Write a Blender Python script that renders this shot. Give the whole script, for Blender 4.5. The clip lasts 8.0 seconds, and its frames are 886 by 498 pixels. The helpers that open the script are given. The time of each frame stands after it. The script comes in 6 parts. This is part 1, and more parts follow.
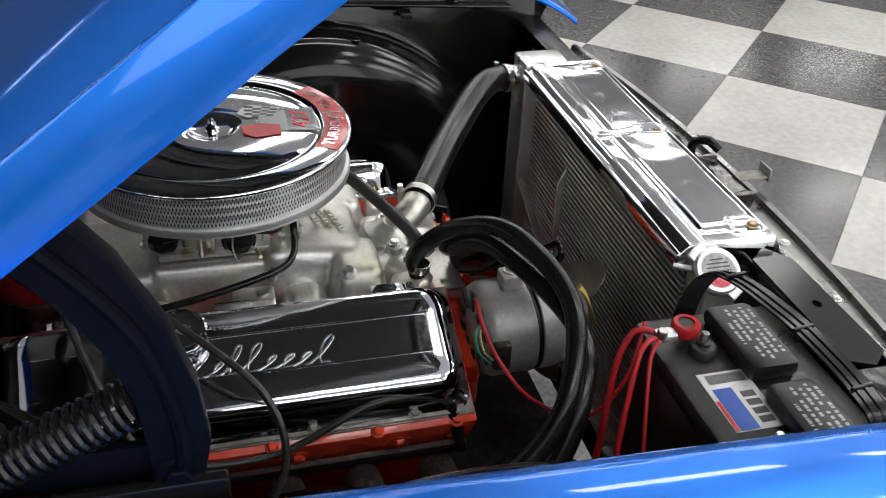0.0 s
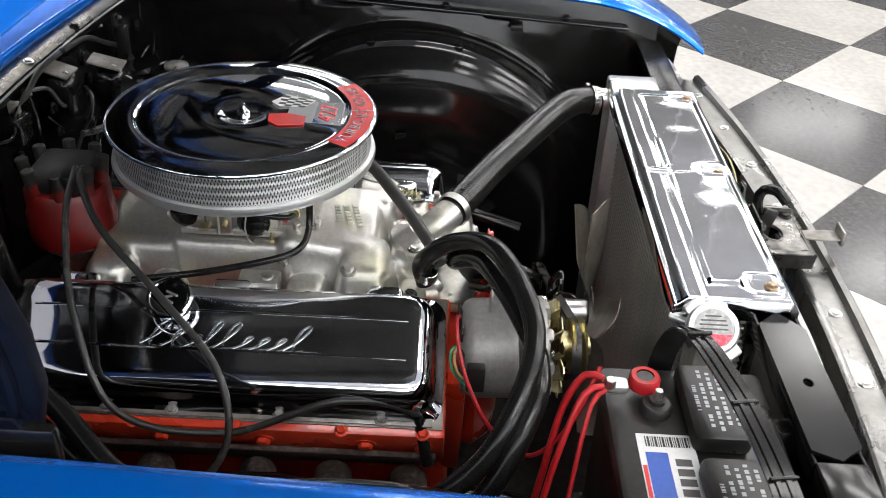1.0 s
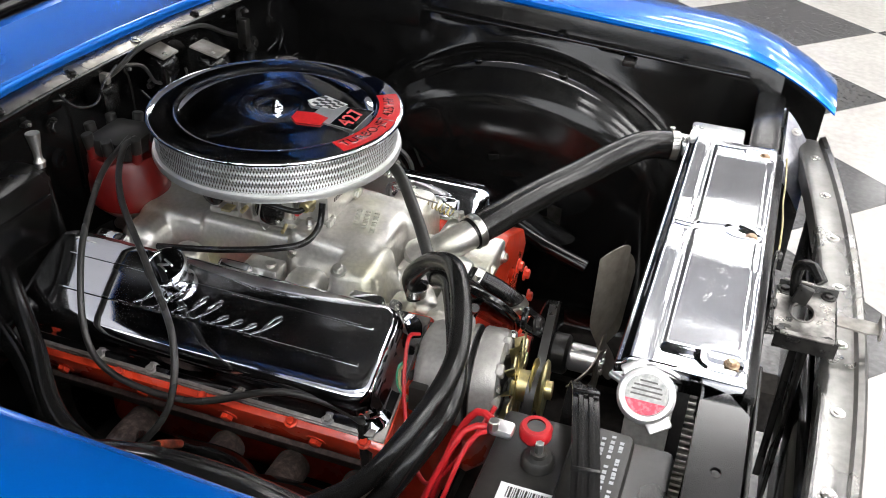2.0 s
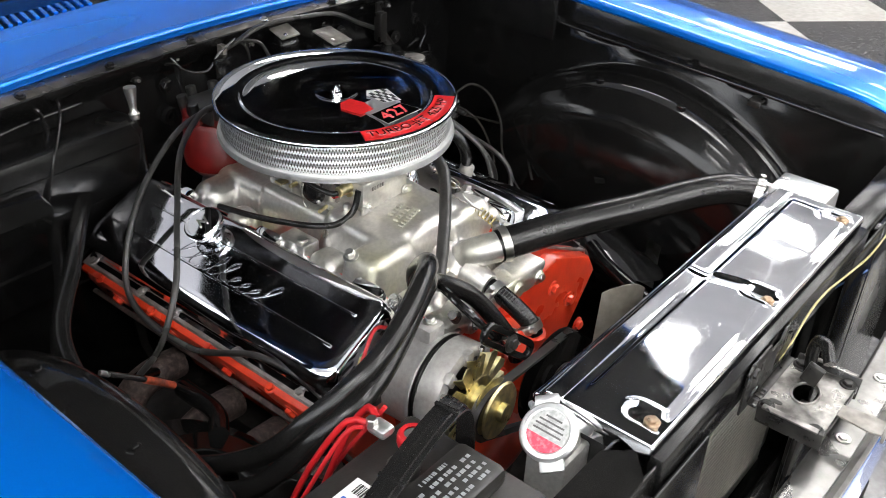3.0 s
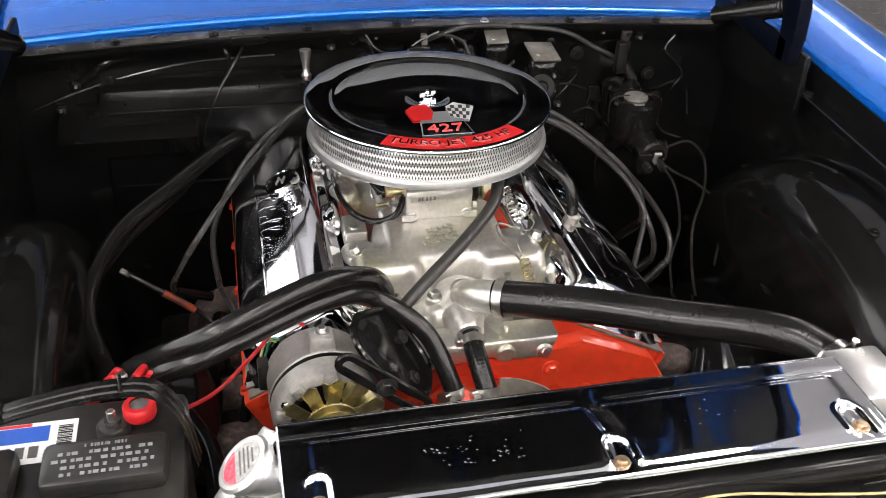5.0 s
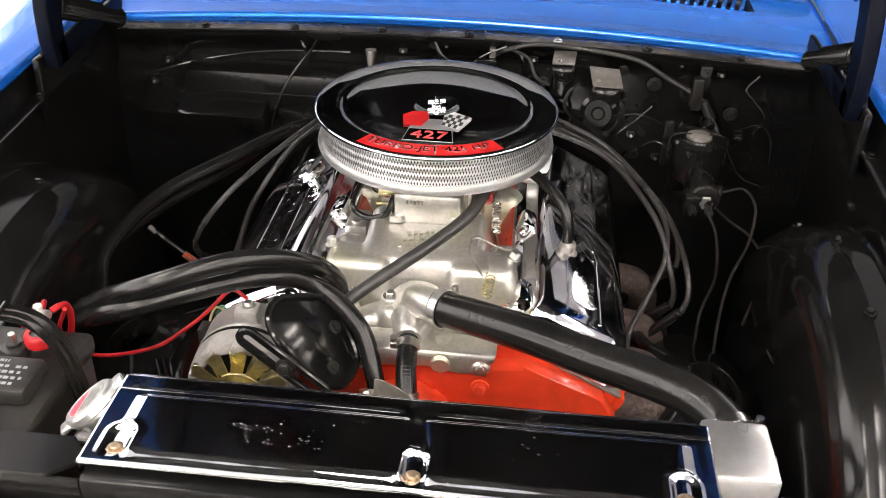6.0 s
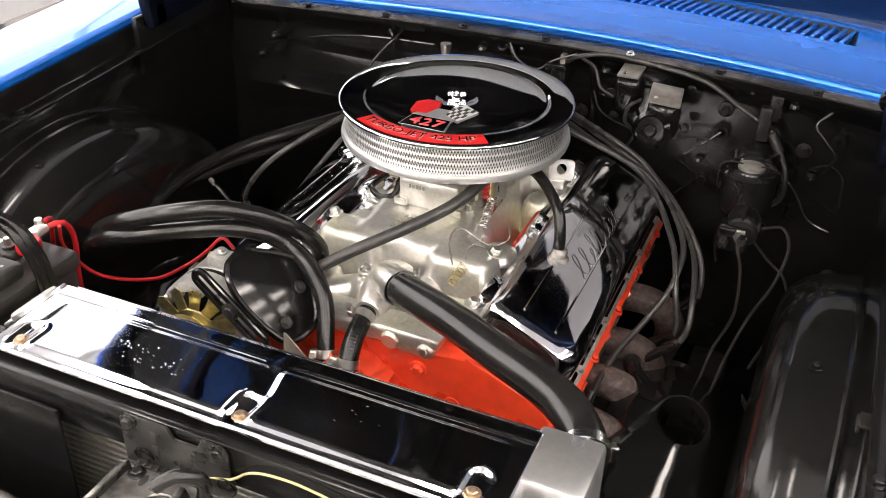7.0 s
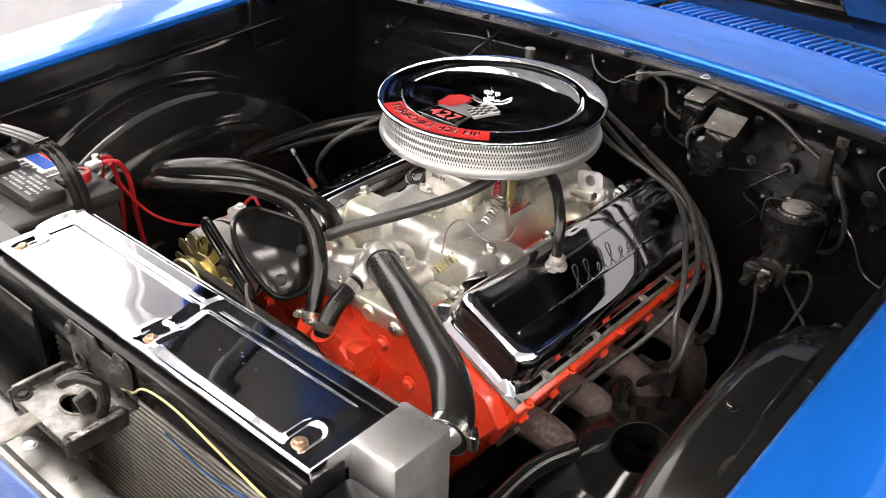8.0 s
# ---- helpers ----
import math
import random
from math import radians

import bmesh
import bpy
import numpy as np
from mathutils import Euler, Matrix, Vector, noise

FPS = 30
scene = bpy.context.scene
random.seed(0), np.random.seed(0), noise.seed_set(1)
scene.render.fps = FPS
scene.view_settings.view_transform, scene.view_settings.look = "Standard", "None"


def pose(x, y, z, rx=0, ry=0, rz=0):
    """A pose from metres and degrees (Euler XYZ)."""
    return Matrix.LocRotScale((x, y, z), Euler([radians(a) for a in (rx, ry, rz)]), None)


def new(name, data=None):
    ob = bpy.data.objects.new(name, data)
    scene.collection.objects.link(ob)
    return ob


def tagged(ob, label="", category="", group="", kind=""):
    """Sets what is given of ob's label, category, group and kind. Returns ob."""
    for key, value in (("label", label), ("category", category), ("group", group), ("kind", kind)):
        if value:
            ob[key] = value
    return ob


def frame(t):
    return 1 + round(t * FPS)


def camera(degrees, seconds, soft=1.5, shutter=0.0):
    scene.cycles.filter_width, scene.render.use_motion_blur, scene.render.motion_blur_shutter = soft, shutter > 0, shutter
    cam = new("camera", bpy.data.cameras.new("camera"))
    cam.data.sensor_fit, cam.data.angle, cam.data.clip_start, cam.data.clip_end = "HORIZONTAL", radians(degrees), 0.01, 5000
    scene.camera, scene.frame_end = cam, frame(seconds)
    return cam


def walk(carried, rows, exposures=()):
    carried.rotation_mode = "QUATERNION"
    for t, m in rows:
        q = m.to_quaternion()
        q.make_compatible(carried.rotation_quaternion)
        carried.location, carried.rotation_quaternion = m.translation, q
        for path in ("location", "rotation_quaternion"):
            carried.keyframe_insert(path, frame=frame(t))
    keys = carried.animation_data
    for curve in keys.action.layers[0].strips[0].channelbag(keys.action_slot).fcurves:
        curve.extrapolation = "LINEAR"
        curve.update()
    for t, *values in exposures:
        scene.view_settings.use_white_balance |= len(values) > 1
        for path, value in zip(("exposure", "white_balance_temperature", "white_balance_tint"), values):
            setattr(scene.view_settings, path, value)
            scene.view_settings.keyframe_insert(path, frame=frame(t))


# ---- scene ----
cam = camera(50.0, 8.0, 0.8, 0.2)
ROWS = [
    (0.0, 1.1431, -0.0144, 1.436, 56.84, -2.45, 75.39),
    (0.5, 1.1562, 0.1102, 1.436, 56.85, -2.55, 83.21),
    (1.0, 1.1617, 0.273, 1.4379, 56.9, -2.44, 91.41),
    (1.5, 1.1424, 0.4476, 1.4412, 57.25, -2.32, 100.48),
    (3.0, 0.927, 0.935, 1.4419, 57.81, -2.26, 129.33),
    (3.5, 0.7996, 1.0599, 1.4406, 57.31, -2.3, 139.81),
    (4.0, 0.6401, 1.144, 1.4394, 56.58, -2.3, 149.61),
    (4.5, 0.4631, 1.2054, 1.4409, 56.74, -2.14, 158.66),
    (6.0, -0.1288, 1.2975, 1.4512, 57.86, -1.54, -174.07),
    (6.5, -0.323, 1.2894, 1.4492, 58.18, -1.47, -164.88),
    (7.0, -0.5148, 1.249, 1.4471, 58.25, -1.35, -156.14),
    (7.5, -0.7021, 1.2003, 1.4458, 58.65, -1.38, -147.24),
    (8.0, -0.8543, 1.1033, 1.4476, 58.74, -1.35, -138.55),
]
walk(cam, [(t, pose(x, y, z, rx, ry, rz)) for t, x, y, z, rx, ry, rz in ROWS],
     exposures=[(0.0, -0.74, 6500, 10), (0.5, -0.38, 6500, 10), (1.5, 0.10, 6500, 10), (3.5, 0.40, 6500, 10), (4.5, 0.30, 6700, 12), (6.5, 0.60, 7200, 15), (8.0, 0.56, 7100, 15)])

# ---------------------------------------------------------------- light
world = bpy.data.worlds.new("world")
scene.world = world
world.use_nodes = True
world.node_tree.nodes["Background"].inputs[0].default_value = (0.55, 0.6, 0.7, 1)
world.node_tree.nodes["Background"].inputs[1].default_value = 0.05


# ---------------------------------------------------------------- materials
def material(name, color, rough=0.5, metal=0.0, coat=0.0, vary=0.15, grain=30.0, bump=0.0, bump_scale=200.0, rough_vary=0.1,
             second=None, patch=4.0, patch_size=0.5, spec=0.5, per_piece=0.0):
    """A surface with two scales of variation: patches of stain or dust, and fine grain."""
    m = bpy.data.materials.new(name)
    m.use_nodes = True
    t = m.node_tree
    b = t.nodes["Principled BSDF"]
    b.inputs["Metallic"].default_value = metal
    b.inputs["Coat Weight"].default_value = coat
    b.inputs["Coat Roughness"].default_value = 0.03
    b.inputs["Specular IOR Level"].default_value = spec
    co = t.nodes.new("ShaderNodeTexCoord")
    fine = t.nodes.new("ShaderNodeTexNoise")
    fine.inputs["Scale"].default_value = grain
    fine.inputs["Detail"].default_value = 6
    wide = t.nodes.new("ShaderNodeTexNoise")
    wide.inputs["Scale"].default_value = patch
    wide.inputs["Detail"].default_value = 4
    for n in (fine, wide):
        t.links.new(co.outputs["Object"], n.inputs["Vector"])
    ramp = t.nodes.new("ShaderNodeValToRGB")
    ramp.color_ramp.elements[0].position = patch_size - 0.12
    ramp.color_ramp.elements[1].position = patch_size + 0.12
    t.links.new(wide.outputs["Fac"], ramp.inputs["Fac"])
    mix = t.nodes.new("ShaderNodeMix")
    mix.data_type = "RGBA"
    mix.inputs["A"].default_value = (*color, 1)
    mix.inputs["B"].default_value = (*(second or [c * (1 + vary) for c in color]), 1)
    t.links.new(ramp.outputs["Color"], mix.inputs["Factor"])
    hsv = t.nodes.new("ShaderNodeHueSaturation")
    t.links.new(mix.outputs["Result"], hsv.inputs["Color"])
    mr = t.nodes.new("ShaderNodeMapRange")
    mr.inputs["From Min"].default_value, mr.inputs["From Max"].default_value = 0.3, 0.7
    mr.inputs["To Min"].default_value, mr.inputs["To Max"].default_value = 1 - vary, 1 + vary
    t.links.new(fine.outputs["Fac"], mr.inputs["Value"])
    if per_piece:
        info = t.nodes.new("ShaderNodeObjectInfo")
        pr = t.nodes.new("ShaderNodeMapRange")
        pr.inputs["To Min"].default_value, pr.inputs["To Max"].default_value = 1 - per_piece, 1 + per_piece
        t.links.new(info.outputs["Random"], pr.inputs["Value"])
        mul = t.nodes.new("ShaderNodeMath")
        mul.operation = "MULTIPLY"
        t.links.new(pr.outputs["Result"], mul.inputs[0])
        t.links.new(mr.outputs["Result"], mul.inputs[1])
        t.links.new(mul.outputs[0], hsv.inputs["Value"])
    else:
        t.links.new(mr.outputs["Result"], hsv.inputs["Value"])
    t.links.new(hsv.outputs["Color"], b.inputs["Base Color"])
    rr = t.nodes.new("ShaderNodeMapRange")
    rr.inputs["From Min"].default_value, rr.inputs["From Max"].default_value = 0.3, 0.7
    rr.inputs["To Min"].default_value, rr.inputs["To Max"].default_value = max(0.01, rough * (1 - rough_vary)), min(1, rough * (1 + rough_vary))
    t.links.new(wide.outputs["Fac"], rr.inputs["Value"])
    t.links.new(rr.outputs["Result"], b.inputs["Roughness"])
    if bump:
        bn = t.nodes.new("ShaderNodeTexNoise")
        bn.inputs["Scale"].default_value = bump_scale
        bn.inputs["Detail"].default_value = 3
        t.links.new(co.outputs["Object"], bn.inputs["Vector"])
        bp = t.nodes.new("ShaderNodeBump")
        bp.inputs["Strength"].default_value = bump
        bp.inputs["Distance"].default_value = 0.001
        t.links.new(bn.outputs["Fac"], bp.inputs["Height"])
        t.links.new(bp.outputs["Normal"], b.inputs["Normal"])
    return m


def glow(name, color, strength):
    m = bpy.data.materials.new(name)
    m.use_nodes = True
    b = m.node_tree.nodes["Principled BSDF"]
    b.inputs["Base Color"].default_value = (0.8, 0.8, 0.8, 1)
    b.inputs["Emission Color"].default_value = (*color, 1)
    b.inputs["Emission Strength"].default_value = strength
    return m


BLUE = material("blue_paint", (0.001, 0.165, 0.74), 0.25, 0.60, 0.9, 0.03, 900, spec=0.3)
BLACK = material("satin_black_paint", (0.0060, 0.0059, 0.0058), 0.13, 0.0, 0.0, 0.2, 60, 0.16, 22, 0.35, second=(0.0080, 0.0077, 0.0073), spec=0.40)
FIREWALL_BLACK = material("dull_firewall_black", (0.0050, 0.0050, 0.0051), 0.22, 0.0, 0.0, 0.25, 60, 0.35, 45, 0.4, second=(0.0070, 0.0068, 0.0065), spec=0.28)
BLACK_DULL = material("dull_black_paint", (0.0075, 0.0071, 0.0066), 0.30, 0.0, 0.0, 0.3, 80, 0.2, 200, 0.45, second=(0.013, 0.012, 0.011), patch=22, spec=0.3)
CHROME = material("chrome", (0.78, 0.79, 0.80), 0.035, 1.0, 0.0, 0.02, 40, 0.015, 60, 0.3)
TAN_BOLT = material("tarnished_bolt", (0.46, 0.36, 0.25), 0.36, 0.8, 0.0, 0.2, 200, 0.1, 500, 0.3, second=(0.30, 0.20, 0.13), patch=150)
LATCH_STEEL = material("rubbed_latch_steel", (0.26, 0.25, 0.235), 0.34, 0.8, 0.0, 0.2, 90, 0.15, 250, 0.4, second=(0.07, 0.066, 0.06), patch=38, patch_size=0.54)
PLATE_CHROME = material("thin_plated_sheet", (0.74, 0.75, 0.77), 0.055, 1.0, 0.0, 0.03, 40, 0.05, 30, 0.5)
STEEL = material("zinc_steel", (0.55, 0.54, 0.51), 0.3, 1.0, 0.0, 0.12, 90, 0.05, 400, 0.3)
BRASS = material("yellow_zinc", (0.72, 0.62, 0.30), 0.36, 1.0, 0.0, 0.15, 90, 0.05, 400, 0.3, second=(0.48, 0.43, 0.27), patch=60)
CAST = material("cast_aluminium", (0.60, 0.585, 0.55), 0.36, 0.85, 0.0, 0.10, 160, 0.30, 700, 0.25, second=(0.54, 0.53, 0.37), patch=9, patch_size=0.60)
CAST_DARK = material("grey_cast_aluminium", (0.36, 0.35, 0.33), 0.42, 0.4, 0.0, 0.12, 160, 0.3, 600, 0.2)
ALU = material("bare_aluminium", (0.70, 0.70, 0.69), 0.36, 0.9, 0.0, 0.05, 120, 0.08, 500, 0.3)
ORANGE = material("engine_orange_paint", (0.80, 0.062, 0.022), 0.30, 0.0, 0.35, 0.10, 40, 0.25, 180, 0.3, second=(0.70, 0.050, 0.018), patch=9)
SLEEVE = material("faded_orange_sleeve", (0.30, 0.045, 0.015), 0.5, 0.0, 0.0, 0.3, 200, second=(0.10, 0.03, 0.02), patch=60)
WIRE_BLACK = material("shiny_wire_sheath", (0.012, 0.012, 0.012), 0.16, 0.0, 0.0, 0.2, 90, spec=0.6)
HOSE_GREY = material("greyed_rubber", (0.022, 0.021, 0.020), 0.36, 0.0, 0.0, 0.2, 120, 0.05, 300, 0.2, second=(0.030, 0.029, 0.027), patch=18)
RUBBER = material("black_rubber", (0.0075, 0.0072, 0.007), 0.22, 0.0, 0.0, 0.25, 120, 0.04, 300, 0.12, second=(0.011, 0.0105, 0.010), patch=14, spec=0.42)
HINGE = material("dark_navy_hinge_paint", (0.0022, 0.0032, 0.0075), 0.42, 0.0, 0.0, 0.25, 60, 0.06, 120, 0.2, second=(0.003, 0.004, 0.008), spec=0.05)
# matte dark for the underside; the shade down there is put into its colour
MATTE_DARK = material("matte_dark", (0.024, 0.022, 0.021), 0.9, 0.0, 0.0, 0.4, 60, 0.4, 200, 0.1, second=(0.016, 0.014, 0.012), patch=12, spec=0.1)
PLASTIC = material("black_battery_plastic", (0.008, 0.0078, 0.0075), 0.36, 0.0, 0.0, 0.25, 120, 0.10, 500, 0.3, second=(0.020, 0.019, 0.017), patch=9)
PLASTIC_GREY = material("grey_plastic", (0.075, 0.072, 0.07), 0.5, 0.0, 0.0, 0.2, 120, 0.08, 500)
RED = material("red_insulation", (0.44, 0.012, 0.016), 0.4, 0.0, 0.0, 0.1, 90)
RED_CAP = material("red_distributor_plastic", (0.14, 0.006, 0.005), 0.36, 0.0, 0.1, 0.12, 60, 0.05, 200)
DECAL_RED = material("red_decal", (0.66, 0.02, 0.022), 0.32, 0.0, 0.3, 0.05, 200)
DECAL_PINK = material("pale_red_decal", (0.78, 0.075, 0.085), 0.35, 0.0, 0.3, 0.05, 200)
DECAL_BLACK = material("black_decal", (0.012, 0.012, 0.013), 0.3, 0.0, 0.3, 0.05, 200)
DECAL_WHITE = material("white_decal", (0.74, 0.74, 0.73), 0.4, 0.0, 0.0, 0.05, 200)
DECAL_GREY = material("silver_decal", (0.33, 0.34, 0.35), 0.35, 0.4, 0.0, 0.05, 200)
CAP_LABEL = material("worn_pale_label", (0.40, 0.40, 0.39), 0.45, 0.0, 0.0, 0.25, 220, second=(0.30, 0.31, 0.30), patch=160)
CAP_RED = material("worn_pale_red_label", (0.62, 0.05, 0.09), 0.45, 0.0, 0.0, 0.2, 220, second=(0.66, 0.22, 0.25), patch=200, patch_size=0.58)
DECAL_BLUE = material("blue_decal", (0.02, 0.09, 0.42), 0.4, 0.0, 0.0, 0.08, 200)
CORE = material("radiator_fins", (0.42, 0.40, 0.36), 0.42, 0.7, 0.0, 0.15, 200, 0.3, 900)
CORE_SHADE = material("radiator_core_shade", (0.02, 0.019, 0.018), 0.7, 0.0, 0.0, 0.2, 200)
RUST = material("heat_scaled_steel", (0.055, 0.037, 0.032), 0.75, 0.25, 0.0, 0.35, 160, 0.6, 350, 0.2, second=(0.13, 0.10, 0.088), patch=120, patch_size=0.58)
HEADER_STEEL = material("brushed_header_panel", (0.27, 0.265, 0.255), 0.30, 0.9, 0.0, 0.14, 80, 0.1, 250, 0.4, second=(0.21, 0.205, 0.195), patch=10)
FAN_STEEL = material("dark_fan_steel", (0.25, 0.225, 0.19), 0.45, 0.55, 0.0, 0.2, 60, 0.1, 200, 0.3)
FLANGE = material("worn_cowl_flange", (0.20, 0.185, 0.165), 0.27, 0.6, 0.0, 0.3, 60, 0.2, 120, 0.4, second=(0.035, 0.032, 0.030), patch=7, patch_size=0.46)
LEAD = material("grey_black_lead", (0.035, 0.034, 0.032), 0.33, 0.0, 0.0, 0.25, 120, 0.05, 300, 0.3, second=(0.02, 0.019, 0.018), patch=15)
WORN = material("worn_black_bracket", (0.020, 0.019, 0.018), 0.33, 0.4, 0.0, 0.25, 90, 0.2, 250, 0.4, second=(0.040, 0.038, 0.035), patch=55, patch_size=0.56)
GREY_METAL = material("dull_grey_metal", (0.30, 0.285, 0.265), 0.42, 0.4, 0.0, 0.2, 90, 0.15, 300, 0.3, second=(0.20, 0.185, 0.165), patch=25)
BRACE = material("bare_brace_steel", (0.42, 0.43, 0.47), 0.32, 0.8, 0.0, 0.15, 90, 0.1, 250, 0.3, second=(0.30, 0.30, 0.33), patch=20)
PAPER = material("filter_paper", (0.085, 0.078, 0.066), 0.8, 0.0, 0.0, 0.2, 300)
TILE_LIGHT = material("light_vinyl_tile", (0.45, 0.435, 0.41), 0.17, 0.0, 0.0, 0.10, 35, 0.02, 60, 0.35, second=(0.40, 0.385, 0.36), patch=3, per_piece=0.05)
TILE_DARK = material("dark_speckled_vinyl_tile", (0.072, 0.071, 0.071), 0.17, 0.0, 0.0, 0.30, 60, 0.02, 60, 0.35, second=(0.105, 0.102, 0.10), patch=55, patch_size=0.64, per_piece=0.10)
GROUT = material("tile_joint", (0.10, 0.095, 0.09), 0.8, 0.0, 0.0, 0.2, 60)
WALL_GREY = material("grey_wall_paint", (0.24, 0.24, 0.25), 0.6, 0.0, 0.0, 0.06, 8, 0.1, 120)
WALL = material("white_wall_paint", (0.72, 0.72, 0.72), 0.6, 0.0, 0.0, 0.04, 8, 0.1, 120)
CEIL = material("grey_white_ceiling", (0.54, 0.54, 0.56), 0.8, 0.0, 0.0, 0.03, 6, 0.1, 60)
GLASS_DARK = material("tinted_windscreen", (0.02, 0.022, 0.02), 0.05, 0.0, 1.0, 0.05, 20)
YELLOW_WIRE = material("yellow_insulation", (0.42, 0.36, 0.17), 0.45, 0.0, 0.0, 0.1, 90)
BLUE_WIRE = material("blue_insulation", (0.05, 0.13, 0.36), 0.45, 0.0, 0.0, 0.1, 90)
GREEN_WIRE = material("green_insulation", (0.03, 0.24, 0.13), 0.45, 0.0, 0.0, 0.1, 90)
LAMP = glow("fluorescent_panel", (1.0, 0.985, 0.97), 17.4)
CEIL_FILL = glow("ceiling_fill_glow", (0.95, 0.97, 1.0), 2.0)
DAY = glow("bright_daylight", (0.95, 0.975, 1.0), 2.7)
POLISHED = material("polished_cover_chrome", (0.74, 0.74, 0.77), 0.06, 1.0, 0.0, 0.02, 40, 0.03, 45, 0.4)


# ---------------------------------------------------------------- building helpers
def part(name, bm, mat, parent=None, label="", smooth=40):
    me = bpy.data.meshes.new(name)
    bm.normal_update()
    bm.to_mesh(me)
    bm.free()
    if smooth:
        me.polygons.foreach_set("use_smooth", [True] * len(me.polygons))
        me.set_sharp_from_angle(angle=radians(smooth))
    for m in (mat if isinstance(mat, (list, tuple)) else [mat]):
        me.materials.append(m)
    ob = new(name, me)
    if parent:
        ob.parent = parent
        ob.matrix_parent_inverse = parent.matrix_basis.inverted()
    if label:
        tagged(ob, label)
    return ob


def thing(name, at, label, category, group="", kind=""):
    ob = new(name)
    ob.empty_display_size = 0.05
    ob.matrix_basis = Matrix.Translation(at)
    return tagged(ob, label, category, group, kind)


def add_box(bm, lo, hi, bevel=0.0, m=None, seg=2):
    r = bmesh.ops.create_cube(bm, size=1.0)
    vs = r["verts"]
    c = [(a + b) / 2 for a, b in zip(lo, hi)]
    d = [abs(b - a) for a, b in zip(lo, hi)]
    for v in vs:
        v.co = Vector((c[0] + v.co.x * d[0], c[1] + v.co.y * d[1], c[2] + v.co.z * d[2]))
    if bevel:
        es = list({e for v in vs for e in v.link_edges})
        r = bmesh.ops.bevel(bm, geom=es, offset=min(bevel, min(d) * 0.45), segments=seg, affect="EDGES", profile=0.5)
        vs = list({v for f in r["faces"] for v in f.verts} | {v for v in vs if v.is_valid})
        seen, stack = set(vs), list(vs)
        while stack:
            for e in stack.pop().link_edges:
                for v in e.verts:
                    if v not in seen:
                        seen.add(v)
                        stack.append(v)
        vs = list(seen)
    if m:
        for v in vs:
            v.co = m @ v.co
    return vs


def box(lo, hi, bevel=0.0, m=None, seg=2):
    bm = bmesh.new()
    add_box(bm, lo, hi, bevel, m, seg)
    return bm


def add_lathe(bm, profile, seg=32, m=None, start=0.0, sweep=360.0):
    """profile: (radius, height) from bottom to top, turned about z."""
    rings = []
    full = sweep >= 360
    for r, z in profile:
        ring = []
        if r < 1e-6:
            ring = [bm.verts.new((0, 0, z))]
        else:
            for k in range(seg if full else seg + 1):
                a = radians(start + sweep * k / seg)
                ring.append(bm.verts.new((r * math.cos(a), r * math.sin(a), z)))
        rings.append(ring)
    for a, b in zip(rings, rings[1:]):
        n = max(len(a), len(b))
        for k in range(n if full else n - 1):
            k2 = (k + 1) % n
            q = [a[k % len(a)], a[k2 % len(a)], b[k2 % len(b)], b[k % len(b)]]
            q = [v for i, v in enumerate(q) if v not in q[:i]]
            if len(q) > 2:
                bm.faces.new(q)
    if m:
        for ring in rings:
            for v in ring:
                v.co = m @ v.co
    return rings


def lathe(profile, seg=32, m=None, start=0.0, sweep=360.0):
    bm = bmesh.new()
    add_lathe(bm, profile, seg, m, start, sweep)
    return bm


def along(a, b):
    """A pose at a whose z axis points to b."""
    a, b = Vector(a), Vector(b)
    return Matrix.Translation(a) @ (b - a).to_track_quat("Z", "Y").to_matrix().to_4x4()


def rod(a, b, r, seg=12, bevel=0.15, bm=None):
    bm = bm or bmesh.new()
    l = (Vector(b) - Vector(a)).length
    e = min(r * bevel, l * 0.3)
    add_lathe(bm, [(0, 0), (r - e, 0), (r, e), (r, l - e), (r - e, l), (0, l)], seg, along(a, b))
    return bm


def spline(points, step=0.008, closed=False):
    p = [Vector(q) for q in points]
    if closed:
        p = [p[-1]] + p + [p[0], p[1]]
    else:
        p = [p[0] * 2 - p[1]] + p + [p[-1] * 2 - p[-2]]
    out = []
    for i in range(1, len(p) - 2):
        a, b, c, d = p[i - 1:i + 3]
        n = max(2, int((c - b).length / step))
        for k in range(n):
            t = k / n
            out.append(0.5 * ((2 * b) + (c - a) * t + (2 * a - 5 * b + 4 * c - d) * t * t + (3 * b - a - 3 * c + d) * t ** 3))
    if not closed:
        out.append(p[-2])
    return out


def add_tube(bm, points, radius, seg=10, step=0.008, rib=0.0, rib_step=0.0, raw=False):
    """A round tube along a smooth curve; radius a number or a function of 0..1."""
    c = list(points) if raw else spline(points, step)
    t0 = (c[1] - c[0]).normalized()
    side = t0.orthogonal().normalized()
    rings = []
    n = len(c)
    dist = 0.0
    for i, q in enumerate(c):
        t = (c[min(i + 1, n - 1)] - c[max(i - 1, 0)]).normalized()
        side = (side - t * side.dot(t)).normalized()
        up = t.cross(side)
        if i:
            dist += (q - c[i - 1]).length
        r = radius(i / (n - 1)) if callable(radius) else radius
        if rib:
            r += rib * (0.5 + 0.5 * math.cos(dist / rib_step * 2 * math.pi))
        rings.append([bm.verts.new(q + r * (math.cos(2 * math.pi * k / seg) * side + math.sin(2 * math.pi * k / seg) * up)) for k in range(seg)])
    for a, b in zip(rings, rings[1:]):
        for k in range(seg):
            bm.faces.new((a[k], a[(k + 1) % seg], b[(k + 1) % seg], b[k]))
    bm.faces.new(rings[0][::-1])
    bm.faces.new(rings[-1])
    return bm


